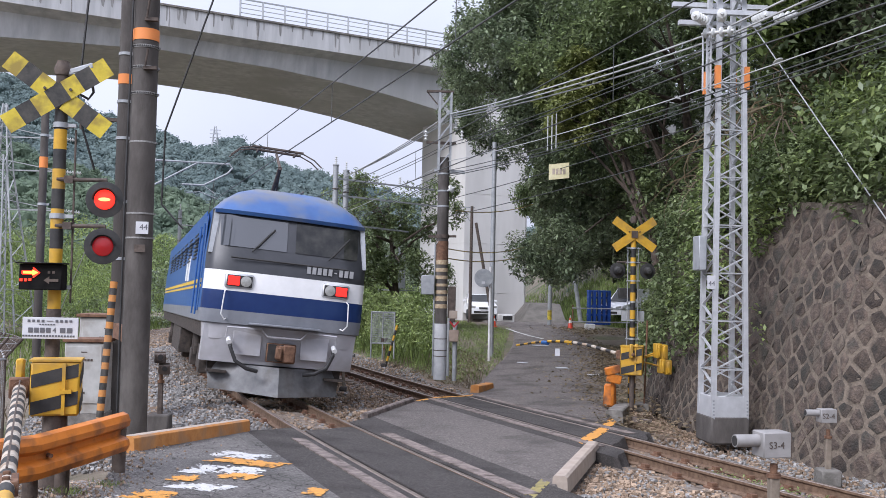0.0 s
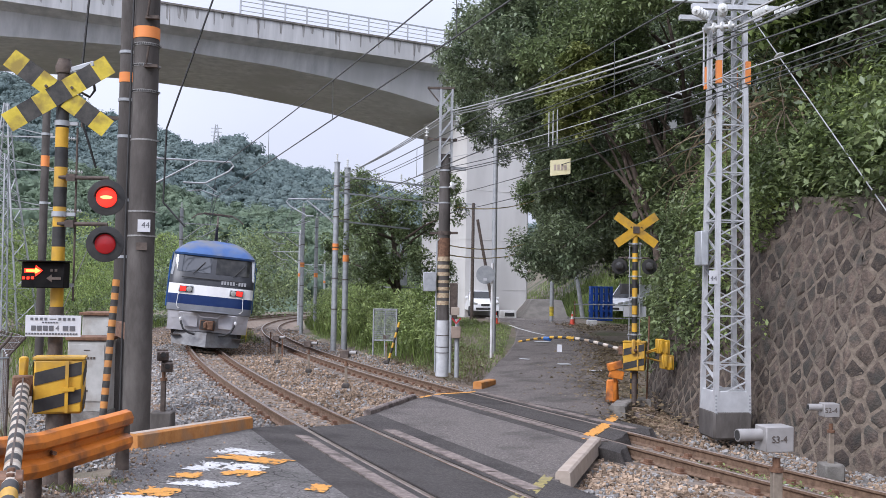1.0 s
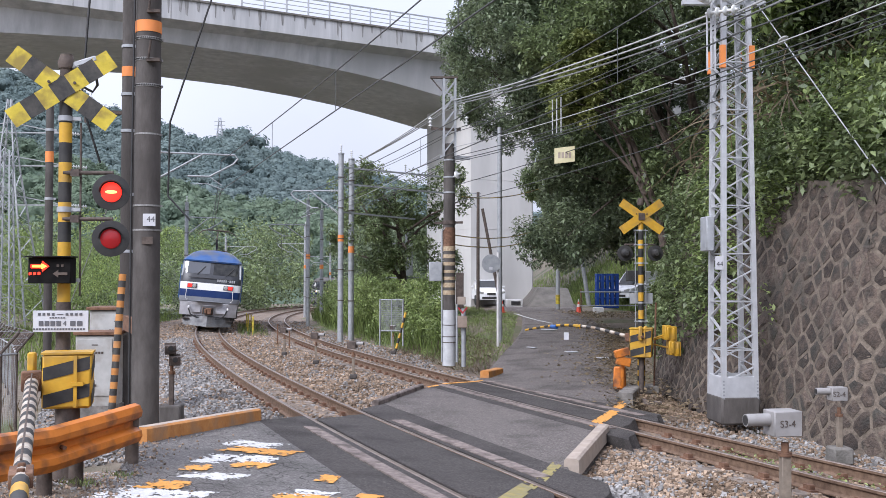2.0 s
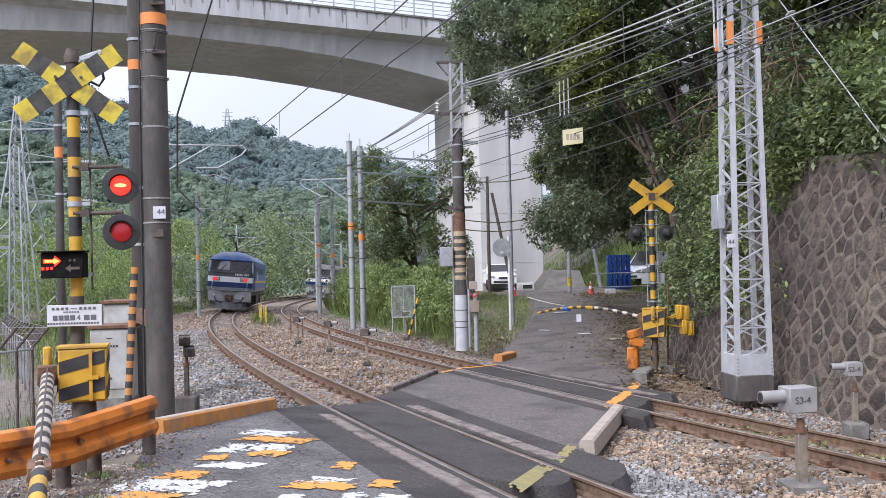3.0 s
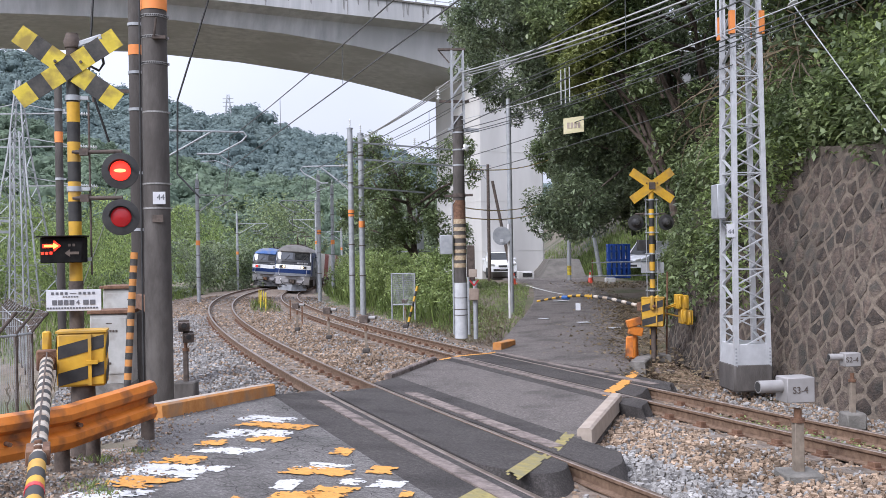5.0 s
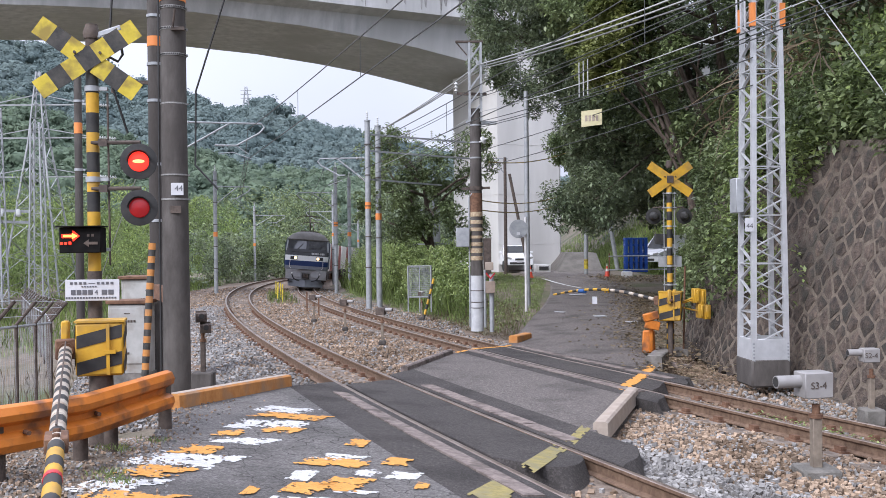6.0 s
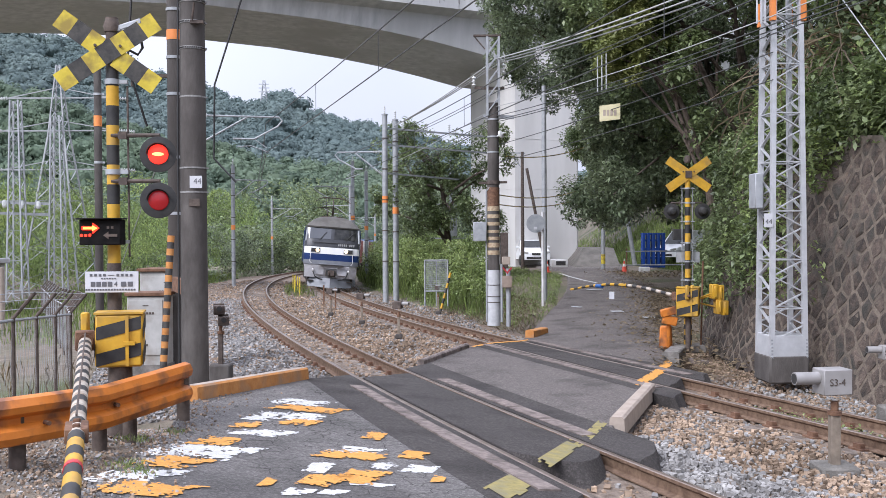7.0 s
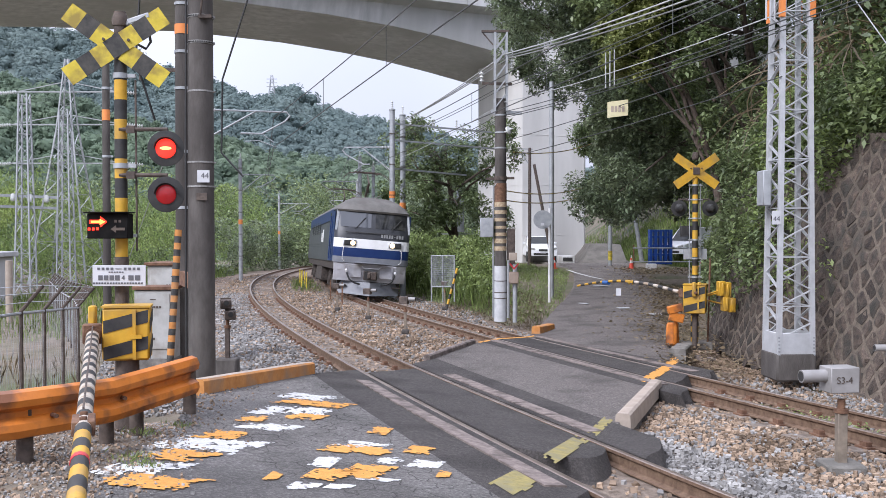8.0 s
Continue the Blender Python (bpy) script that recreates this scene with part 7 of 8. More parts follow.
def catenary_pole_near():
    x, y, z0 = 1.5, 24.75, -0.5
    p = thing("catenary_pole", None, None, "old concrete pole with steel head, boxes and peeling paint bands", "catenary pole", "catenary poles")
    part("shaft", Shape().tube((x, y, z0), (x, y, 5.3), 0.165, 0.145, n=22), POLE_CONC, p, "weathered concrete shaft")
    part("painted_foot", Shape().tube((x, y, z0), (x, y, 0.95), 0.172, n=22), mat("pale_grey_sleeve", (0.42, 0.43, 0.44), (0.52, 0.53, 0.53), 6, 0.7), p, "pale grey sleeve at the foot")
    for i in range(7):
        z = 1.35 + i * 0.19
        part("tape_wrap", Shape().tube((x, y, z), (x, y, z + rng.uniform(0.07, 0.13)), 0.1655, n=20), mat("peeling_tape", (0.5, 0.42, 0.28), (0.3, 0.2, 0.12), 20, 0.8) if i == 0 else bpy.data.materials["peeling_tape"], p)
    for z in (0.1, 0.25, 0.55):
        part("wire_wrap", Shape().tube((x, y, z), (x, y, z + 0.02), 0.178, n=18), STEEL_DK, p)
    part("rust_collar", Shape().tube((x, y, 2.55), (x, y, 3.1), 0.162, n=20), RUST, p, "rusty collar")
    part("strap_arm", Shape().bar((x - 0.38, y, 3.22), (x + 0.36, y, 3.24), 0.06).tube((x, y, 3.18), (x, y, 3.28), 0.17, n=18), STEEL_DK, p)
    for z in (4.0, 4.4, 4.85):
        part("strap", Shape().tube((x, y, z), (x, y, z + 0.04), 0.16, n=18), GALV_DULL, p)
    for sx in (-0.15, 0.15):
        for sy in (-0.15, 0.15):
            part("head_leg", Shape().bar((x + sx, y + sy, 4.95), (x + sx, y + sy, 7.0), 0.05), GALV_DULL, p)
    br = Shape()
    for i in range(5):
        a = 5.05 + i * 0.38
        for sy in (-0.15, 0.15):
            br.bar((x - 0.15, y + sy, a), (x + 0.15, y + sy, a + 0.38), 0.03)
    part("head_bracing", br, GALV_DULL, p)
    part("head_beam", Shape().bar((x - 0.5, y, 7.05), (x + 0.22, y, 7.05), 0.1, 0.05).bar((x - 0.48, y, 7.03), (x - 0.2, y, 6.7), 0.03), STEEL_DK, p)
    part("head_beam", Shape().bar((x - 0.48, y, 5.7), (x + 0.3, y, 5.68), 0.07), STEEL_DK, p)
    part("head_beam", Shape().bar((x - 0.25, y, 4.95), (x + 0.55, y, 4.93), 0.09), GALV_DULL, p)
    for dx, z in ((-0.5, 5.72), (0.45, 5.75), (0.28, 6.05)):
        ins = Shape()
        insulator(ins, (x + dx, y - 0.02, z), (x + dx, y - 0.02, z + 0.28), 0.06, 3)
        part("insulator", ins, PORCELAIN, p)
    disc = Shape()
    insulator(disc, (x + 0.1, y - 0.16, 4.42), (x + 0.28, y - 0.3, 4.5), 0.11, 1)
    part("disc_insulator", disc, PORCELAIN, p)
    part("switch_box", Shape().box((x - 0.36, y - 0.05, 1.95), (0.34, 0.25, 0.5)), GALV_DULL, p, "grey equipment box", bevel=0.015)
    part("meter_case", Shape().box((x + 0.28, y + 0.05, 1.45), (0.2, 0.2, 0.95)), STEEL_DK, p, "dark tall case", bevel=0.015)
    part("conduit", Shape().pipe([(x + 0.2, y - 0.12, -0.4), (x + 0.2, y - 0.12, 1.1)], 0.035, 8), GALV_DULL, p)
    part("conduit", Shape().pipe([(x - 0.19, y - 0.05, -0.4), (x - 0.19, y - 0.05, 3.0), (x - 0.1, y - 0.1, 3.1)], 0.02, 8), GALV_DULL, p)
    c = thing("telephone_post", None, None, "small line-side telephone box on a grey post", "telephone post")
    part("post", Shape().tube((x + 0.36, y - 0.3, -0.5), (x + 0.36, y - 0.3, 1.0), 0.06, n=12), GALV_DULL, c)
    part("case", Shape().box((x + 0.32, y - 0.38, 0.66), (0.24, 0.16, 0.3)), mat("brown_box_paint", (0.24, 0.18, 0.14), (0.32, 0.25, 0.2), 8, 0.7), c, "brown case", bevel=0.01)
    part("cap_box", Shape().box((x + 0.3, y - 0.36, 1.2), (0.2, 0.18, 0.2)), CREAM, c, bevel=0.01)
    part("red_sign", Shape().prism([(-0.13, 0.1), (0.0, -0.06), (0.13, 0.1), (0.1, 0.12), (0.0, 0.0), (-0.1, 0.12)], facing(x + 0.32, y - 0.47, 0.92), 0.01), mat("red_enamel", (0.45, 0.03, 0.04), (0.38, 0.03, 0.035), 9, 0.5), c, "red and white sign")


catenary_pole_near()


def roadside_poles():
    w = thing("mirror_pole", None, None, "thin white post with a round traffic mirror seen from behind", "mirror pole")
    part("post", Shape().tube((3.22, 28.6, -0.3), (3.22, 28.6, 2.55), 0.042, n=14), WHITE, w)
    part("mirror_back", Shape().lathe([(0.0, 0.0), (0.28, 0.0), (0.28, 0.03), (0.2, 0.07), (0.0, 0.09)], facing(3.0, 28.5, 2.2) @ Matrix.Rotation(math.pi, 4, "Y"), 28), GALV_DULL, w, "grey mirror back")
    part("mirror_tag", Shape().box((2.98, 28.39, 2.06), (0.1, 0.01, 0.08)), SIGN_WHITE, w)
    t = thing("utility_pole", None, None, "tall slim grey utility pole beside the lane", "utility pole", "utility poles")
    part("shaft", Shape().tube((3.6, 31.5, -0.4), (3.6, 31.5, 6.8), 0.09, 0.075, n=16), GALV_DULL, t)
    u = thing("utility_pole", None, None, "dark steel utility pole with a leaning strut near the pier", "utility pole", "utility poles")
    part("shaft", Shape().tube((4.75, 52, -0.2), (4.75, 52, 6.4), 0.1, 0.08, n=14), STEEL_DK, u)
    part("crossarm", Shape().bar((4.05, 52, 6.35), (4.9, 52, 6.32), 0.06).bar((4.1, 52, 6.3), (4.72, 52, 5.5), 0.05), GALV_DULL, u)
    part("strut", Shape().tube((6.0, 52, 0.2), (5.0, 52.1, 5.5), 0.09, 0.08, n=12), STEEL_DK, u)
    v = thing("utility_pole", None, None, "short grey concrete post at the end of the lane", "utility pole", "utility poles")
    part("shaft", Shape().tube((8.82, 50, -0.2), (8.82, 50, 4.05), 0.11, 0.1, n=14), GALV_DULL, v)
    part("base_band", Shape().tube((8.82, 50, 0.3), (8.82, 50, 0.8), 0.115, n=14), YELLOW_X, v)
    thing("leaning_post", Shape().tube((10.6, 50.5, 0.2), (9.95, 50.2, 4.0), 0.12, 0.1, n=12), GALV_DULL, "pale leaning concrete strut on the grass slope", "post")


roadside_poles()


# ---- wires ----
def wire(name, pts, r, material, label, sag=0.0, group="overhead wires"):
    pts = [Vector(p) for p in pts]
    out = []
    for a, b in zip(pts, pts[1:]):
        n = 10
        for i in range(n):
            t = i / n
            out.append(a.lerp(b, t) - Vector((0, 0, 4 * sag * t * (1 - t))))
    out.append(pts[-1])
    return thing(name, Shape().pipe(out, r, 5, cap=False), material, label, "wire", group)


WIRE = mat("weathered_copper_wire", (0.07, 0.075, 0.075), (0.12, 0.125, 0.12), 5, 0.6, metal=0.4)
FEEDER = mat("pale_feeder_cable", (0.42, 0.43, 0.43), (0.5, 0.51, 0.5), 5, 0.6)


def overhead(base, dz, knots, label, offsets=None):
    contact, mess = [], []
    for i, s in enumerate(knots):
        stag = offsets[i] if offsets else 0.2 if i % 2 else -0.2
        contact.append(track(s, base + G2 + stag, dz + 5.0))
        mess.append(track(s, base + G2 + stag, dz + 5.95))
    wire("contact_wire", contact, 0.012, WIRE, label + ", contact wire")
    wire("messenger_wire", mess, 0.012, WIRE, label + ", messenger wire", sag=0.24)
    for a, b, c0, c1 in zip(contact, contact[1:], mess, mess[1:]):
        for k in range(1, 6):
            t = (k - 0.42) / 6
            lowp, hip = a.lerp(b, t), c0.lerp(c1, t) - Vector((0, 0, 4 * 0.24 * t * (1 - t)))
            thing("dropper", Shape().pipe([lowp, hip], 0.006, 4, cap=False), WIRE, "thin dropper wire between messenger and contact wire", "wire", "droppers")


overhead(0.0, 0.0, [-50, -14, 21.5, 48, 84, 112, 150], "overhead line of the outer track", (0.4, 0.45, 0.03, -0.1, 0.2, -0.2, 0.2))
overhead(SPACING, DROP_2, [-30, 0, 30.5, 51, 75, 104, 150], "overhead line of the inner track")
for a, b, c0 in (((9.0, 3.0, 7.2), (5.0, 13.7, 5.86), (1.6, 24.7, 6.45)), ((9.3, 3.0, 7.1), (5.15, 13.7, 5.8), (1.66, 24.7, 6.4)), ((9.5, 3.0, 7.0), (5.25, 13.7, 5.72), (1.7, 24.7, 6.35))):
    wire("feeder_cable", [a, b, c0, (-1.8, 41.1, 6.6)], 0.017, FEEDER, "pale aluminium feeder cable from tower to poles", 0.1)
for z0, z1, z2, mt in ((5.62, 5.66, 6.6, WIRE), (5.55, 5.58, 6.5, WIRE), (5.0, 5.2, 5.6, FEEDER), (4.88, 4.95, 5.4, WIRE), (4.8, 4.85, 5.2, WIRE), (4.74, 4.8, 5.1, WIRE)):
    wire("line_wire", [(9.2, 3.0, z0 + 1.0), (4.85, 13.7, z0), (1.6, 24.6, z1), (-1.9, 41, z2 - 0.6)], 0.01, mt, "weathered line wire along the track", 0.1)
for k in range(3):
    thing("spacer_rod", Shape().pipe([(3.3 + 0.06 * k, 19.3 - 0.16 * k, 5.48), (3.3 + 0.06 * k, 19.3 - 0.16 * k, 4.75)], 0.012, 6), FEEDER, "pale spacer rod hung between the line wires", "spacer", "spacer rods")
wire("sign_wire", [(4.9, 13.75, 4.5), (1.6, 24.7, 4.2)], 0.009, WIRE, "wire that carries the small yellow sign", 0.06)
wire("sign_wire", [(4.9, 13.75, 4.1), (1.6, 24.7, 3.75)], 0.009, WIRE, "wire that carries the small yellow sign", 0.06)
for pts in (((2.0, 27, 4.1), (5.2, 33, 4.9), (11, 40, 6.5)), ((1.8, 27, 3.0), (5.0, 34, 3.4), (11, 42, 5.2)), ((1.7, 26, 2.7), (5.0, 34, 3.1), (11, 42, 4.9))):
    wire("covered_cable", pts, 0.016, mat("yellow_cable_guard", (0.5, 0.38, 0.12), (0.12, 0.1, 0.06), 3, 0.7), "cable in yellow and black guard tubes", 0.15)
wire("signal_cable", [(-2.3, 13.5, 6.6), (-3.2, 13.8, 4.07), (-3.22, 13.8, 3.0), (-2.9, 13.8, 2.65)], 0.014, RUBBER, "black cable hanging from the pole", 0.0)
wire("signal_cable", [(-4.05, 13.0, 6.4), (-4.2, 13.0, 4.2), (-4.0, 13.2, 3.4)], 0.016, RUBBER, "black cable hanging from the pole", 0.0)
wire("stay_cable", [(-5.6, 19.4, 3.2), (-3.8, 13.7, 3.0)], 0.008, GALV_DULL, "thin stay cable between two poles", 0.0)
wire("stay_cable", [(-7.2, 21, 0.6), (-4.0, 14, 3.2)], 0.008, GALV_DULL, "thin stay cable between two poles", 0.0)


def hanging_sign():
    m = facing(3.42, 18.6, 4.24, -12)
    h = thing("hanging_sign", None, None, "small cream warning sign hung between two wires", "sign")
    part("plate", Shape().prism([(-0.2, -0.16), (0.2, -0.12), (0.2, 0.19), (-0.2, 0.15)], m, 0.012), mat("cream_sign_face", (0.55, 0.5, 0.28), (0.62, 0.57, 0.36), 6, 0.6), h, "cream plate")
    b = Shape()
    for i in range(4):
        b.prism([(-0.13 + i * 0.07, -0.05), (-0.08 + i * 0.07, -0.045), (-0.08 + i * 0.07, 0.07), (-0.13 + i * 0.07, 0.065)], m @ Matrix.Translation((0, 0, 0.012)), 0.004)
    part("lettering_bars", b, CREAM, h)


hanging_sign()


# ---- line-side detectors ----
POST_BROWN = mat("weathered_post_paint", (0.16, 0.13, 0.1), (0.26, 0.215, 0.165), 9, 0.8)


def detector(x, y, z, h, material, label, yaw, text="", size=1.0, twin=False, aim=-1):
    d = thing("detector", None, None, label, "detector", "obstacle detectors")
    part("base_block", Shape().box((x, y, z + (0.1 if twin else 0.07)), (0.34 * size, 0.34 * size, 0.36) if twin else (0.3 * size, 0.3 * size, 0.2) if text else (0.16, 0.16, 0.1)), POLE_CONC if not text else CONCRETE_DIRTY, d, "concrete base", bevel=0.02)
    part("post", Shape().box((x, y, z + h * 0.38), (0.075 * size, 0.075 * size, h * 0.7)), POST_BROWN if not twin else STEEL_DK, d, bevel=0.006)
    part("neck", Shape().tube((x, y, z + h * 0.6), (x, y, z + h * 0.84), 0.03 * size, n=12).tube((x, y, z + h * 0.7), (x, y, z + h * 0.74), 0.055 * size, n=12), RUST, d)
    rot = Matrix.Rotation(radians(yaw), 3, "Z")
    for k in range(2 if twin else 1):
        c = Vector((x + (0.05 if k else -0.02), y - 0.05 * k, z + h - 0.15 * k + 0.04))
        hd = part("head", Shape().box(c, (0.24 * size, 0.18 * size, (0.14 if twin else 0.2) * size), rot), material, d, "detector head", bevel=0.008)
        t0 = c + rot @ Vector((aim * 0.11 * size, 0, 0.03))
        t1 = c + rot @ Vector((aim * 0.32 * size, 0, 0.03))
        part("lens_tube", Shape().tube(t0, t1, 0.05 * size, n=16), PALE_GREY if not twin else material, hd, "pale lens tube")
        part("lens_glass", Shape().tube(t1, t1 + (t1 - t0).normalized() * 0.004, 0.04 * size, n=16), BLACK, hd)
        if text:
            words("marking", text, 0.085, Matrix.Translation(c) @ rot.to_4x4() @ Matrix.Translation((-0.01, -0.095 * size, 0)) @ Matrix.Rotation(radians(90), 4, "X"), STEEL_DK, hd)
        part("rear_cover", Shape().box(c + rot @ Vector((-aim * 0.12 * size, 0, 0)), (0.014, 0.17 * size, 0.19 * size), rot), STEEL_DK, hd)
    return d


PALE_GREY = mat("pale_grey_casing", (0.24, 0.23, 0.22), (0.3, 0.29, 0.28), 5, 0.6)
detector(3.5, 8.3, -0.33, 0.86, PALE_GREY, "pale grey detector head on a concrete base beside the track", 8, "S3-4", 1.12)
detector(5.25, 10.9, -0.3, 0.75, PALE_GREY, "small silver detector head at the foot of the wall", 0, "S2-4", 0.8)
detector(-3.03, 13.3, -0.2, 1.0, STEEL_DK, "pair of dark detector heads on one post", -76, "", 0.85, True, 1)
for x, y, z in ((-0.83, 20.8, -0.42), (-1.98, 25.1, -0.5), (-3.17, 28.4, -0.55)):
    detector(x, y, z, 0.72, STEEL_DK, "dark detector with pale lens tube between the tracks", -18, "", 0.8, False, 1)
detector(0.05, 27.5, -0.45, 0.75, WHITE, "small white detector head on the bank", 60, "", 0.6, False, 1)
sg = thing("striped_stake", None, None, "leaning yellow and black striped stake", "stake")
for i in range(8):
    a, b = Vector((0.1, 27.9, -0.45)), Vector((0.42, 28.0, 0.75))
    part("stripe_band", Shape().tube(a.lerp(b, i / 8), a.lerp(b, (i + 1) / 8), 0.035, n=10), YELLOW if i % 2 else BLACK, sg)
for k, (s, o) in enumerate(((24, 3.1), (27, 3.0), (36, 2.6), (38, 2.7), (40, 2.5), (41.5, 2.7), (43, 2.6), (45, 2.5))):
    p = track(s, o, -0.3)
    thing("track_stake", Shape().box((p.x, p.y, p.z + 0.35), (0.05, 0.05, 1.0 if k > 1 else 0.9)), YELLOW_X if k > 1 else RUST, "thin faded yellow stake between the tracks", "stake", "track stakes")
gate = thing("mesh_gate", None, None, "grey wire mesh gate on the weedy bank", "gate")
gx, gy = 0.0, 31.5
for dx in (-0.38, 0.38):
    part("gate_post", Shape().tube((gx + dx, gy, -0.5), (gx + dx, gy, 1.05), 0.025, n=10), GALV_DULL, gate)
for z in (0.0, 1.03):
    part("gate_rail", Shape().tube((gx - 0.38, gy, z), (gx + 0.38, gy, z), 0.02, n=8), GALV_DULL, gate)
mesh = Shape()
for i in range(26):
    mesh.bar((gx - 0.37 + i * 0.0296, gy, 0.0), (gx - 0.37 + i * 0.0296, gy, 1.03), 0.009)
for i in range(16):
    mesh.bar((gx - 0.37, gy, 0.03 + i * 0.064), (gx + 0.37, gy, 0.03 + i * 0.064), 0.008)
part("gate_post", Shape().tube((gx, gy, -0.5), (gx, gy, 1.05), 0.02, n=10), GALV_DULL, gate)
part("gate_mesh", mesh, GALV_DULL, gate)


# ---- cabinets, fence and substation ----
def cabinet(x, y, z, w, d, h, label):
    c = thing("relay_cabinet", None, None, label, "cabinet", "relay cabinets")
    CABW = bpy.data.materials.get("grimy_cabinet_white") or mat("grimy_cabinet_white", (0.36, 0.355, 0.335), (0.47, 0.465, 0.44), 4, 0.6, col3=(0.26, 0.23, 0.195), scale3=2.6)
    part("body", Shape().box((x, y, z + h / 2), (w, d, h)), CABW, c, bevel=0.012)
    part("roof", Shape().box((x, y, z + h + 0.03), (w * 1.1, d * 1.15, 0.05)), RUST, c, "rust-stained roof", bevel=0.008)
    part("door", Shape().box((x, y - d / 2 - 0.008, z + h * 0.55), (w * 0.88, 0.014, h * 0.8)), CABW, c, bevel=0.004)
    part("handle", Shape().box((x - w * 0.35, y - d / 2 - 0.025, z + h * 0.5), (0.02, 0.03, 0.12)), STEEL_DK, c)
    b = Shape()
    for i in range(6):
        b.box((x - 0.1 + i * 0.04, y - d / 2 - 0.018, z + h * 0.76), (0.028, 0.004, 0.03))
    b.box((x, y - d / 2 - 0.018, z + h * 0.87), (0.08, 0.004, 0.012)).box((x, y - d / 2 - 0.018, z + h * 0.3), (0.05, 0.004, 0.03))
    part("lettering_bars", b, STEEL_DK, c)
    part("plinth", Shape().box((x, y, z - 0.12), (w * 1.05, d * 1.05, 0.25)), CONCRETE_DIRTY, c)


cabinet(-3.98, 13.2, 0.1, 0.52, 0.4, 0.95, "white relay cabinet with rust-stained roof beside the pole")
cabinet(-4.35, 15.6, 0.0, 0.85, 0.6, 1.3, "larger white relay cabinet behind the first one")


def build_fence():
    way = [Vector((-4.6, 5.2, 0.15)), Vector((-4.35, 7.4, 0.1)), Vector((-4.55, 10.2, 0.0)), Vector((-5.4, 14.0, -0.25)), Vector((-7.4, 19.0, -0.5)), Vector((-10.5, 26, -0.8)), Vector((-15, 36, -1.0))]
    fence = thing("wire_fence", None, None, "grey wire mesh fence with cranked posts round the substation", "fence")
    posts = []
    for a, b in zip(way, way[1:]):
        n = max(1, int((b - a).length / 1.3))
        posts += [a.lerp(b, i / n) for i in range(n)]
    for p in posts:
        part("post", Shape().pipe([p - Vector((0, 0, 0.3)), p + Vector((0, 0, 1.0)), p + Vector((0.22, 0.05, 1.28))], 0.024, 8), STEEL_DK, fence)
    for a, b in zip(posts, posts[1:]):
        part("rail", Shape().pipe([a + Vector((0, 0, 0.98)), b + Vector((0, 0, 0.98))], 0.018, 6), GALV_DULL, fence)
        ms = Shape()
        for k in range(9):
            t = k / 9
            u, v = a.lerp(b, t), a.lerp(b, t + 0.11)
            ms.pipe([u, v + Vector((0, 0, 0.98))], 0.0016, 3, cap=False)
            ms.pipe([v, u + Vector((0, 0, 0.98))], 0.0016, 3, cap=False)
        for h in (1.1, 1.2, 1.28):
            o = Vector(((h - 1.0) * 0.78, 0.03, h))
            ms.pipe([a + o, b + o], 0.005, 3, cap=False)
        part("mesh_panel", ms, GALV_DULL, fence)


build_fence()


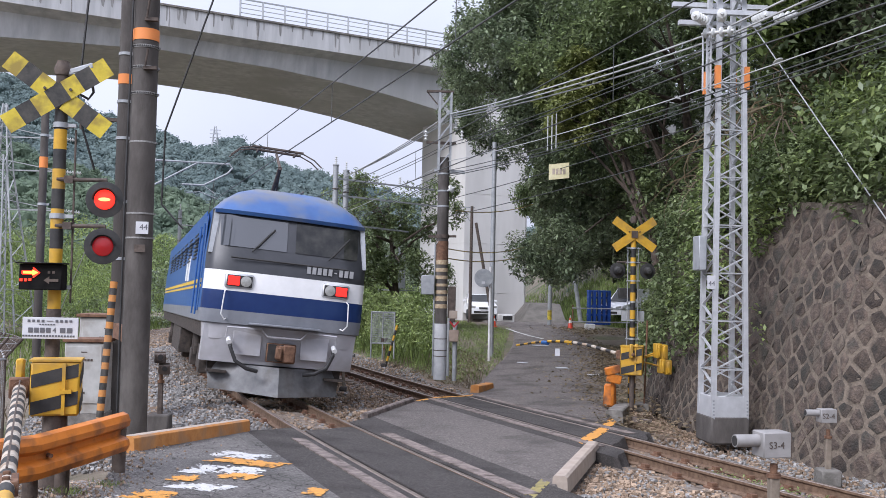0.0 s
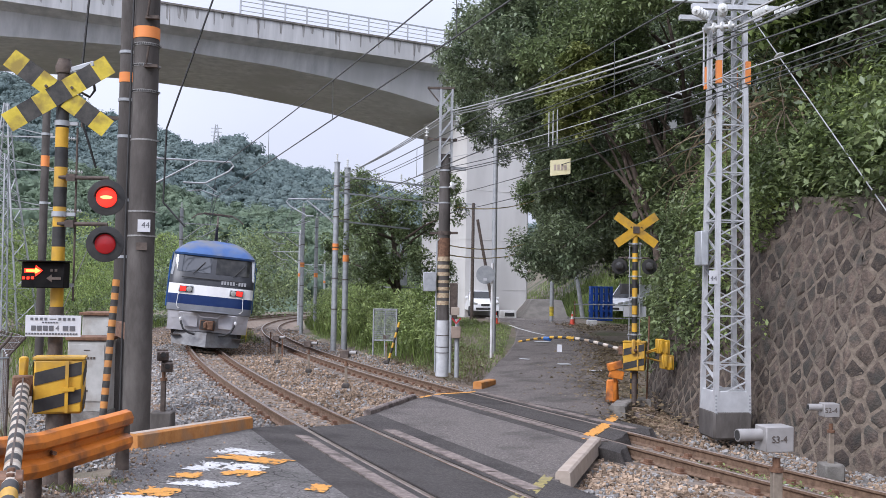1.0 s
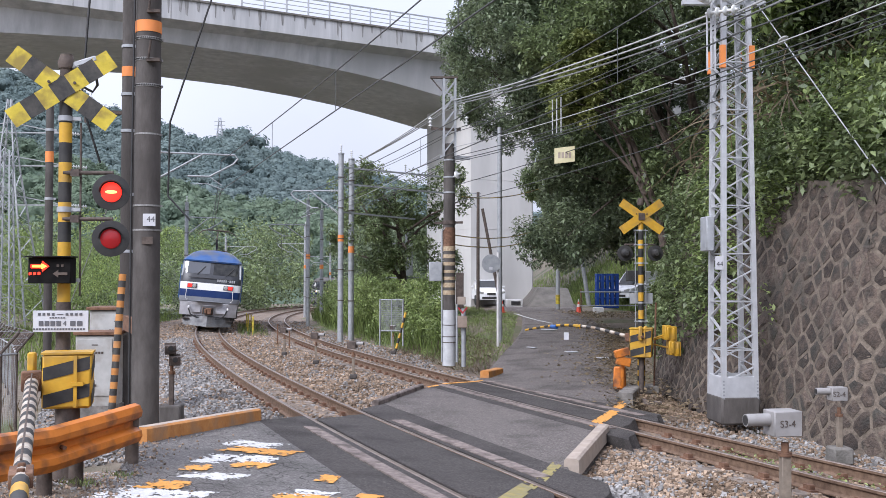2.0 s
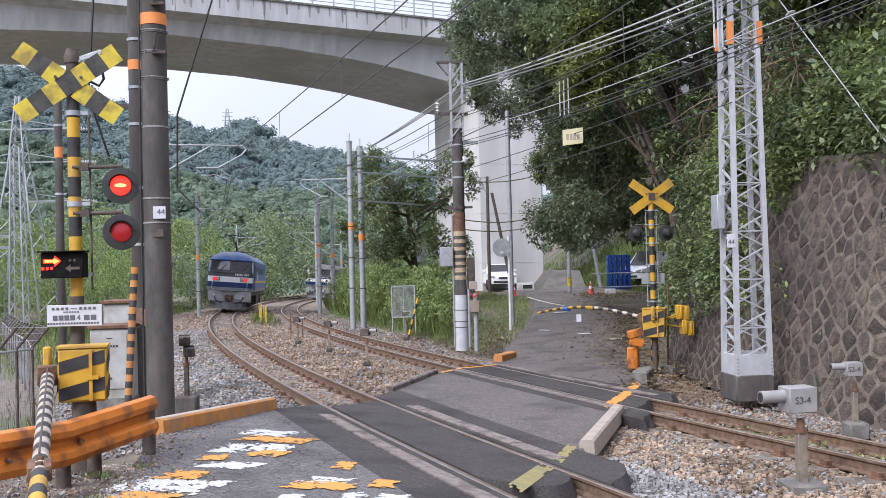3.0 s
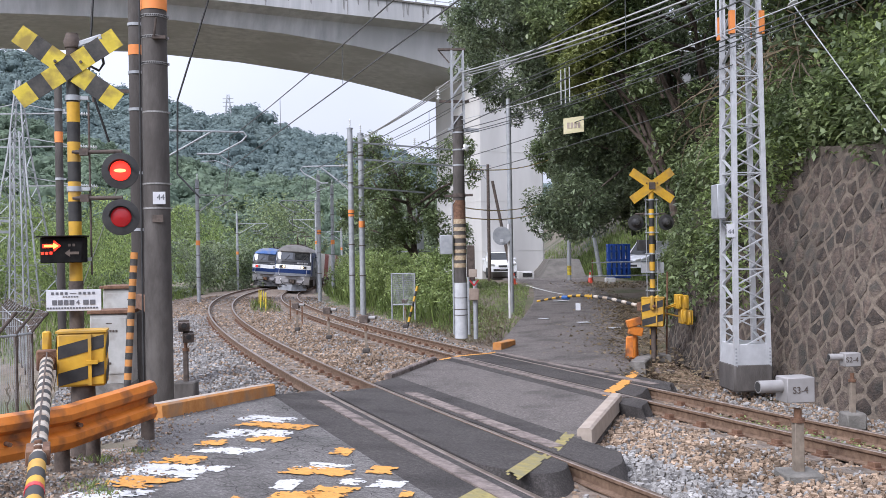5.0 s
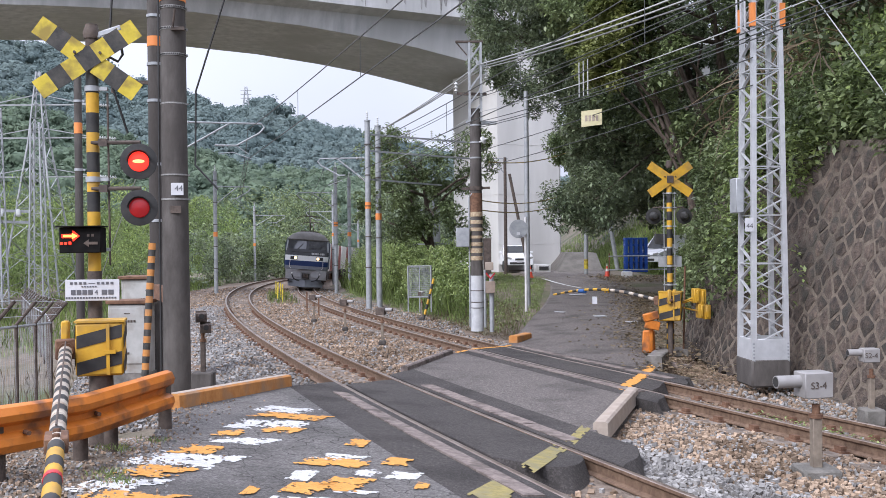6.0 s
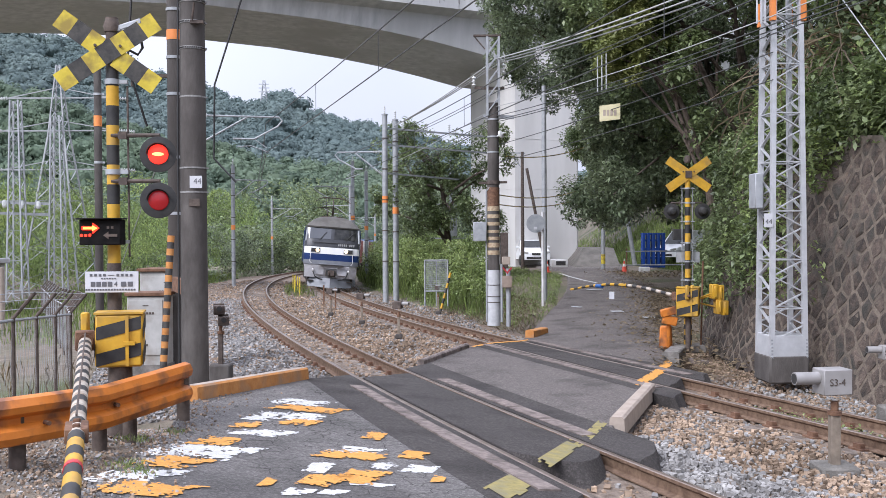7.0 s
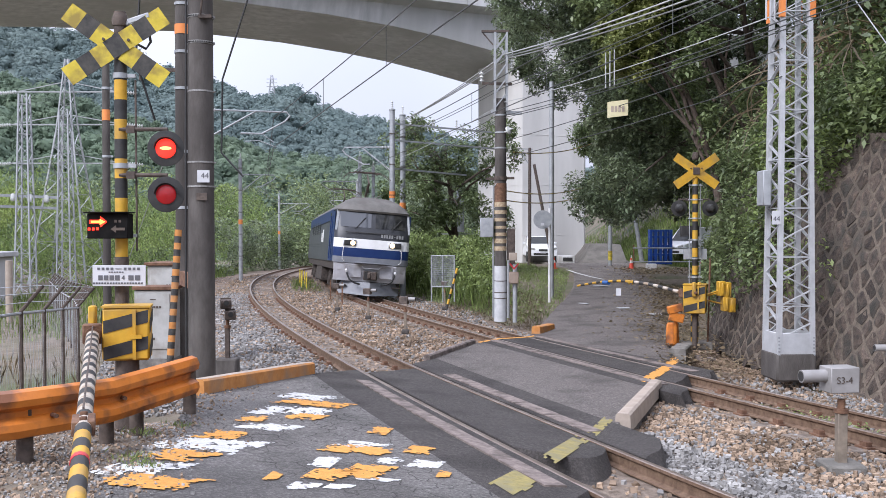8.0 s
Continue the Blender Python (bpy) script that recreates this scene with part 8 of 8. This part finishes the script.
def substation():
    for x, y, z0, z1, w0, w1, n in ((-18.5, 42.0, -1.8, 7.9, 0.75, 0.35, 22), (-17.9, 45.0, -1.8, 7.6, 0.7, 0.4, 22), (-22.5, 40.0, -1.8, 6.6, 0.8, 0.4, 18)):
        t = thing("substation_mast", None, None, "pale galvanised lattice mast in the substation", "mast", "substation masts")
        lattice("mast", t, (x, y, z0), (x, y, z1), w0, w1, n, 0.06, 0.04, GALV_DULL)
    py = thing("pylon", None, None, "pale lattice pylon with crossarms behind the substation", "pylon", "pylons")
    lattice("pylon", py, (-25.3, 64, -2), (-25.3, 64, 8.5), 3.9, 1.1, 10, 0.1, 0.07, GALV_DULL)
    lattice("pylon", py, (-25.3, 64, 8.5), (-25.3, 64, 13.4), 1.1, 0.2, 8, 0.08, 0.05, GALV_DULL)
    for z, l in ((11.2, 3.4), (9.0, 3.8), (6.4, 3.8)):
        part("crossarm", Shape().bar((-25.3 - l, 64, z), (-25.3 + l, 64, z), 0.09).bar((-25.3 - l, 64, z), (-25.3, 64, z + 0.7), 0.06).bar((-25.3 + l, 64, z), (-25.3, 64, z + 0.7), 0.06), GALV_DULL, py)
        for sx in (-1, 1):
            ins = Shape()
            insulator(ins, (-25.3 + sx * l, 64, z), (-25.3 + sx * (l + 1.3), 64, z - 0.1), 0.13, 8)
            part("insulator", ins, PORCELAIN, py)
    bm = thing("bus_beam", None, None, "lattice beam with white insulator rows in the substation", "beam")
    part("beam", Shape().bar((-24, 41.5, 3.6), (-17.9, 44, 3.4), 0.12).bar((-24, 41.5, 3.1), (-17.9, 44, 2.9), 0.12), GALV_DULL, bm)
    for k in range(9):
        ins = Shape()
        c = Vector((-23.5, 41.6, 3.65)).lerp(Vector((-18.3, 43.8, 3.45)), k / 8)
        insulator(ins, c, c + Vector((0.25, -0.6, -0.25)), 0.1, 5)
        part("insulator", ins, PORCELAIN, bm)
    yp = part("yellow_plate", Shape().box((-20.1, 41.0, 2.6), (0.5, 0.03, 0.3)), YELLOW, bm)
    sh = thing("substation_hut", Shape().box((-19.5, 36, -0.1), (5.0, 3.0, 1.9)).box((-19.5, 36, 0.95), (5.3, 3.3, 0.2)), CONCRETE, "low grey concrete substation building", "hut", bevel=0.03)
    for z in (0.3,):
        thing("pipe_post", Shape().tube((-12.6, 27.5, -0.8), (-12.6, 27.5, 1.0), 0.1, n=14), CREAM, "cream concrete post behind the fence", "post")
    far = thing("pylon", None, None, "tiny grey pylon on the mountain ridge", "pylon", "pylons")
    lattice("pylon", far, (-90, 500, 70), (-90, 500, 83.5), 3.6, 0.9, 8, 0.3, 0.2, GALV_DULL)
    for z in (77.5, 79.5, 81.5):
        part("crossarm", Shape().bar((-92.8, 500, z), (-87.2, 500, z), 0.3), GALV_DULL, far)


substation()


# ---- end of the lane ----
CAR_WHITE = mat("white_car_paint", (0.75, 0.76, 0.77), (0.8, 0.81, 0.82), 2, 0.15, spec=0.7)


def car(x, y, z, yaw, label, tall=0.0):
    c = thing("car", None, None, label, "car", "parked cars")
    c.matrix_world = pose(x, y, z, 0, 0, yaw)
    prof = [(0.0, 0.35), (0.0, 0.72), (0.12, 0.86), (0.95, 1.02), (1.65, 1.46 + tall), (2.9, 1.5 + tall), (3.75, 1.35 + tall), (4.0, 0.95), (4.0, 0.35)]
    rings = []
    for f, w in ((-1, 0.72), (-0.97, 0.84), (0.97, 0.84), (1, 0.72)):
        rings.append([Vector((f * 0.84 * (1 if zz < 1.05 else 0.8), yy, zz)) if abs(f) < 1 else Vector((f * 0.82 * (1 if zz < 1.05 else 0.77), yy * 0.98 + 0.04, zz * 0.99)) for yy, zz in prof])
    part("body", Shape().sweep(rings, cap=True), CAR_WHITE, c, bevel=0.02)
    part("windscreen", Shape().add([(-0.66, 0.96, 1.06), (0.66, 0.96, 1.06), (0.56, 1.55, 1.44 + tall), (-0.56, 1.55, 1.44 + tall)], [(0, 1, 2, 3)]), GLASS, c, "dark windscreen")
    for sx in (-1, 1):
        part("headlight", Shape().box((sx * 0.62, 0.03, 0.76), (0.34, 0.1, 0.12), Matrix.Rotation(radians(12 * -sx), 3, "Y")), LAMP_OFF, c, bevel=0.02)
        part("mirror", Shape().box((sx * 0.93, 1.15, 1.08), (0.16, 0.1, 0.12)), CAR_WHITE, c, bevel=0.02)
        for wy in (0.75, 3.2):
            wh = part("wheel", Shape().lathe([(0.2, -0.09), (0.3, -0.09), (0.3, 0.09), (0.2, 0.09)], Matrix.Translation((sx * 0.75, wy, 0.3)) @ Matrix.Rotation(radians(90), 4, "Y"), 20), RUBBER, c)
    part("grille", Shape().box((0, -0.005, 0.68), (0.5, 0.04, 0.12)).box((0, -0.005, 0.46), (1.1, 0.04, 0.12)), BLACK, c, bevel=0.01)
    part("plate_bar", Shape().box((0, -0.02, 0.56), (0.33, 0.02, 0.12)), SIGN_WHITE, c)
    return c


car(5.75, 54.4, 0.06, 4, "white hatchback parked facing the lane below the viaduct")
van = car(12.4, 51.6, 0.25, -50, "small white van parked behind the blue pallets", 0.3)


def cone(x, y, z):
    c = thing("traffic_cone", None, None, "red and white traffic cone at the end of the lane", "traffic cone", "traffic cones")
    RED = bpy.data.materials.get("cone_red") or mat("cone_red", (0.62, 0.07, 0.035), (0.7, 0.09, 0.05), 6, 0.5)
    part("base", Shape().box((0, 0, 0.02), (0.38, 0.38, 0.04)), RED, c, bevel=0.01)
    for i in range(5):
        a, b = 0.04 + i * 0.13, 0.04 + (i + 1) * 0.13
        part("cone_band", Shape().tube((0, 0, a), (0, 0, b), 0.14 - 0.19 * a + 0.0, 0.14 - 0.19 * b, n=16), WHITE if i in (2, 4) else RED, c)
    c.location = (x, y, z)


cone(5.5, 47.0, -0.02)
cone(9.2, 46.3, -0.02)
cone(13.0, 47.5, 0.05)


def pallets():
    BLUE_P = mat("blue_plastic", (0.012, 0.055, 0.27), (0.018, 0.075, 0.34), 5, 0.45)
    for k in range(3):
        p = thing("plastic_pallet", None, None, "upright blue plastic pallet leaning in a stack", "pallet", "blue pallets")
        x, y = 10.95, 47.6 + k * 0.16
        sh = Shape()
        for i in range(5):
            part("slat", Shape().box((x - 0.5 + i * 0.25, y, 1.04), (0.15, 0.05, 1.75)), BLUE_P, p, bevel=0.012)
        for z in (0.22, 0.66, 1.1, 1.54, 1.86):
            part("rib", Shape().box((x, y + 0.07, z), (1.15, 0.08, 0.1)), BLUE_P, p, bevel=0.01)
    f = thing("pipe_rail", None, None, "low steel pipe rail with stands in front of pallets", "rail")
    for z in (0.32, 1.0):
        part("rail", Shape().tube((9.4, 46.9, z), (13.1, 47.2, z), 0.03, n=8), GALV_DULL, f)
    for x in (9.45, 13.0):
        part("stand", Shape().tube((x, 46.95, 0.0), (x, 46.95, 1.15), 0.035, n=8), RUST, f)
    thing("leaf_edge_block", Shape().box((10.2, 46.4, 0.1), (0.5, 0.3, 0.3)), WHITE, "small white block by the rail", "block", bevel=0.03)


pallets()
thing("revetment", Shape().add([(7.6, 52.5, -0.2), (10.4, 53.0, -0.2), (10.4, 55.5, 1.05), (8.6, 55.2, 1.05), (7.6, 58, -0.2), (10.6, 60, 1.05), (8.8, 60, 1.05), (10.6, 60, -0.2)],
                           [(0, 1, 2, 3), (0, 3, 6, 4), (3, 2, 5, 6), (1, 7, 5, 2), (0, 4, 7, 1), (4, 6, 5, 7)]), mat("stained_revetment", (0.1, 0.092, 0.08), (0.18, 0.165, 0.145), 1.5, 0.95, bump=0.3, bscale=12), "sloping dirty concrete revetment beside the pier", "revetment", kind="structure")
thing("drain_cover", Shape().box((7.0, 54.0, 0.22), (0.9, 0.8, 0.45)).box((7.05, 53.58, 0.24), (0.6, 0.06, 0.28), slot=1), [WHITE, BLACK], "low white concrete culvert mouth beside the car", "culvert", bevel=0.03)
edge_line = Shape()
prev = None
for x, y in ((5.95, 45.5), (6.0, 42.5), (6.15, 39.8), (6.4, 37.6)):
    z = float(np.interp(y, [36, 50], [-0.09, 0.02])) + 0.006
    if prev:
        edge_line.add([(prev[0] - 0.06, prev[1], prev[2]), (prev[0] + 0.06, prev[1], prev[2]), (x + 0.06, y, z), (x - 0.06, y, z)], [(0, 1, 2, 3)])
    prev = (x, y, z)
thing("edge_line", edge_line, LINE_W, "white painted edge line on the lane", "road marking", kind="structure")
for x, y, w in ((4.75, 24.9, 0.25), (3.9, 26.3, 0.12), (5.2, 23.2, 0.2), (5.6, 33.5, 0.5)):
    thing("litter_scrap", Shape().box((x, y, float(np.interp(y, [18, 22, 36], [-0.235, -0.205, -0.085])) + 0.02), (w, 0.3, 0.012), Matrix.Rotation(w * 7, 3, "Z")), SIGN_WHITE, "pale paper scrap lying on the lane", "litter", "litter scraps")


# ---- loose stones and fallen leaves ----
def stones(name, pts, size, material, label):
    n = len(pts)
    cube = np.array([(-1, -1, -1), (1, -1, -1), (1, 1, -1), (-1, 1, -1), (-1, -1, 1), (1, -1, 1), (1, 1, 1), (-1, 1, 1)], float) * 0.5
    v = cube[None] * (0.8 + rng.uniform(-0.16, 0.16, (n, 8, 1))) + rng.normal(0, 0.06, (n, 8, 3))
    v *= (size * rng.uniform(0.55, 1.35, (n, 1)))[:, :, None] * rng.uniform(0.6, 1.2, (n, 1, 3))
    a, b = rng.uniform(0, 2 * np.pi, n), rng.uniform(-0.7, 0.7, n)
    ca, sa, cb, sb = np.cos(a), np.sin(a), np.cos(b), np.sin(b)
    y = v[:, :, 1] * cb[:, None] - v[:, :, 2] * sb[:, None]
    z = v[:, :, 1] * sb[:, None] + v[:, :, 2] * cb[:, None]
    x = v[:, :, 0] * ca[:, None] - y * sa[:, None]
    y = v[:, :, 0] * sa[:, None] + y * ca[:, None]
    v = (np.stack([x, y, z], 2) + np.asarray(pts)[:, None]).reshape(-1, 3)
    f = np.array([(0, 3, 2, 1), (4, 5, 6, 7), (0, 1, 5, 4), (2, 3, 7, 6), (0, 4, 7, 3), (1, 2, 6, 5)])
    q = (np.arange(n)[:, None, None] * 8 + f[None]).reshape(-1, 4)
    ob = tagged(array_mesh(name, v, q, material), label, "ballast stones", kind="stuff")
    ob.data.polygons.foreach_set("use_smooth", np.zeros(len(q), dtype=bool))


def scatter():
    s = np.concatenate([rng.uniform(-11, 14, 44000), rng.uniform(14, 34, 17000), rng.uniform(34, 60, 5000), rng.uniform(-9, 1.5, 34000), rng.uniform(1, 12, 9000)])
    o = rng.uniform(-3.6, 7.3, len(s))
    o[-43000:-9000] = rng.uniform(1.1, 7.3, 34000)
    o[-9000:] = rng.uniform(-3.6, -0.8, 9000)
    base = np.interp(o, ACROSS, BED_Z)
    keep = ~((s > np.interp(o, *RIGHT_EDGE) - 0.25) & (s < np.interp(o, *LEFT_EDGE) + 0.15))
    keep &= ~((s > np.interp(o, *RIGHT_EDGE) - 1.0) & (o < -0.9) & (s < np.interp(o, *LEFT_EDGE)))
    for r in (0, GAUGE, SPACING, SPACING + GAUGE):
        keep &= abs(o - r) > 0.085
    keep &= ~((o < -1.2) & (s < 2.4))
    s, o, base = s[keep], o[keep], base[keep]
    between = ((o > -0.35) & (o < GAUGE + 0.35)) | ((o > SPACING - 0.35) & (o < SPACING + GAUGE + 0.35))
    keep = ~between | (rng.uniform(0, 1, len(s)) < 0.6)
    s, o, base, between = s[keep], o[keep], base[keep] - 0.022 * between[keep], between[keep]
    h = np.interp(s, _S, _H)
    x, y = np.interp(s, _S, _X) + o * np.sin(h), np.interp(s, _S, _Y) - o * np.cos(h)
    ok = ~((y > 15) & (x > np.interp(y, [15, 18, 21, 26], [3.3, 3.4, 2.2, 1.2])) & (o > 5.9))
    fade = np.clip((o + 3.6) / 1.2, 0, 1)
    p = np.stack([x, y, base + GRADE * s + 0.012 + np.where(o < -1.5, -0.05, 0) + np.where((o > -1.1) & (o < -0.1), 0.045, 0) + rng.uniform(-0.01, 0.03, len(s))], 1)[ok]
    s, o = s[ok], o[ok]
    grey = ((s < -0.8) & (o > 1.2) & (o + rng.normal(0, 0.12, len(s)) < 2.2)) | ((o < -0.1) & (s < 30) & (rng.uniform(0, 1, len(s)) < 0.8)) | (rng.uniform(0, 1, len(s)) < 0.2) | ((o > 5.3) & (rng.uniform(0, 1, len(s)) < 0.4))
    size = np.interp(s, [0, 30, 60], [0.043, 0.062, 0.1])
    stones("ballast_stones", p[~grey], size[~grey][:, None], STONE_W, "loose brown and buff railway ballast stones")
    stones("fresh_ballast_stones", p[grey], size[grey][:, None], STONE_G, "fresh grey ballast stones beside the crossing")
    n = 26000
    x, y = rng.uniform(-5.0, -1.2, n), rng.uniform(3.2, 10.6, n)
    k = x < np.interp(y, [3, 5, 7, 9.2, 12], [-1.75, -1.95, -2.05, -2.4, -2.6]) + rng.exponential(0.16, n)
    x, y = x[k], y[k]
    s, o = locate(x, y)
    on = np.interp(o, ACROSS, PAVE_Z) + GRADE * s
    z = np.where((o > -5.8) & (s < np.interp(o, *LEFT_EDGE)), np.maximum(on, ground_level(x, y)), ground_level(x, y))
    p = np.stack([x, y, z + 0.006], 1)
    g = rng.uniform(0, 1, len(p)) < 0.45
    sz = rng.uniform(0.011, 0.026, (len(p), 1))
    stones("roadside_gravel", p[~g], sz[~g], STONE_W, "loose gravel at the edge of the asphalt")
    stones("roadside_grit", p[g], sz[g], STONE_G, "grey grit washed along the edge of the asphalt")
    # stones and grit between the lane, the tracks and the wall
    n = 9000
    y = rng.uniform(14.5, 20.5, n)
    x = rng.uniform(0, 1, n) * 2.4 + np.interp(y, [14.5, 16.5, 18.3, 20.5], [3.7, 4.05, 4.35, 4.8]) - 0.1
    k = x < np.interp(y, [p0[1] for p0 in FOOT], [p0[0] for p0 in FOOT]) + 0.1
    x, y = x[k], y[k]
    p = np.stack([x, y, ground_level(x, y) + 0.02], 1)
    stones("wall_foot_stones", p, rng.uniform(0.02, 0.06, (len(p), 1)), STONE_W, "brown stones and litter at the foot of the wall")


scatter()


def fallen_leaves():
    n = 1500
    y = rng.uniform(18, 50, n)
    cx, cw = np.interp(y, [p[1] for p in ROAD_C], [p[0] for p in ROAD_C]), np.interp(y, [p[1] for p in ROAD_C], ROAD_W)
    x = cx + cw * (0.62 - np.abs(rng.normal(0, 0.28, n)))
    z = np.interp(y, [18, 22, 36, 50], [-0.21, -0.18, -0.06, 0.05])
    v, q = leaves(np.stack([x, y, z], 1), 0.09, spread=0.1, droop=0.0, aspect=0.6)
    tagged(array_mesh("fallen_leaves", v, q, LEAF_DRY), "dry brown leaves fallen along the lane", "fallen leaves", kind="stuff")
    y = rng.uniform(14.5, 34, 3200)
    x = np.interp(y, [14.5, 18.3, 23.5, 29, 34], [3.8, 4.3, 5.3, 6.6, 7.7]) + rng.normal(0.35, 0.4, len(y))
    z = np.maximum(ground_level(x, y), np.interp(y, [14, 18, 22, 36, 50], [-0.4, -0.235, -0.21, -0.09, 0.02]))
    v, q = leaves(np.stack([x, y, z + 0.03], 1), 0.08, spread=0.2, droop=0.0, aspect=0.6)
    tagged(array_mesh("fallen_leaves", v, q, LEAF_DRY), "dry brown leaves drifted against the foot of the hill", "fallen leaves", kind="stuff")
    p = np.stack([rng.uniform(8.3, 12.5, 1500), rng.uniform(40, 47, 1500), np.full(1500, 0.04)], 1)
    v, q = leaves(p, 0.11, spread=0.15, droop=0.0, aspect=0.6)
    tagged(array_mesh("fallen_leaves", v, q, LEAF_DRY), "dry brown leaves heaped at the lane edge", "fallen leaves", kind="stuff")


fallen_leaves()


# ---- what moves ----
def on_rails(s, base, cant, dz, near=3.6, far=14.6):
    """The pose of a vehicle whose end nearer to the crossing stands at s on the track."""
    a = track(s + near, base + GAUGE / 2, dz - cant / 2)
    b = track(s + far, base + GAUGE / 2, dz - cant / 2)
    d = (b - a).normalized()
    o = a - d * near
    return pose(o.x, o.y, o.z, math.degrees(math.asin(d.z)), math.degrees(math.atan(cant / GAUGE)), math.degrees(math.atan2(d.y, d.x)) - 90)


AWAY = [(0.0, 7.12), (0.5, 15.8), (1.0, 24.2), (1.75, 34.5), (2.5, 45.0), (3.0, 53.2), (3.5, 61.2), (4.2, 72.8), (5.3, 91.0), (6.5, 110.8), (8.0, 135.5)]
COMING = [(0.0, 143.5), (1.5, 121.3), (3.0, 99.0), (4.2, 80.6), (5.3, 64.9), (5.9, 56.3), (6.5, 48.0), (7.0, 40.4), (7.5, 33.0), (8.0, 25.8)]


def motions():
    walk(banker, [(t, on_rails(s, 0.0, 0.095, 0.0)) for t, s in AWAY])
    walk(leader, [(t, on_rails(s, SPACING, CANT_2, DROP_2)) for t, s in COMING])
    for k, w in enumerate(wagons):
        walk(w, [(t, on_rails(s + LONG + 0.9 + 20.4 * k, SPACING, CANT_2, DROP_2, 2.6, 16.6)) for t, s in COMING])


motions()
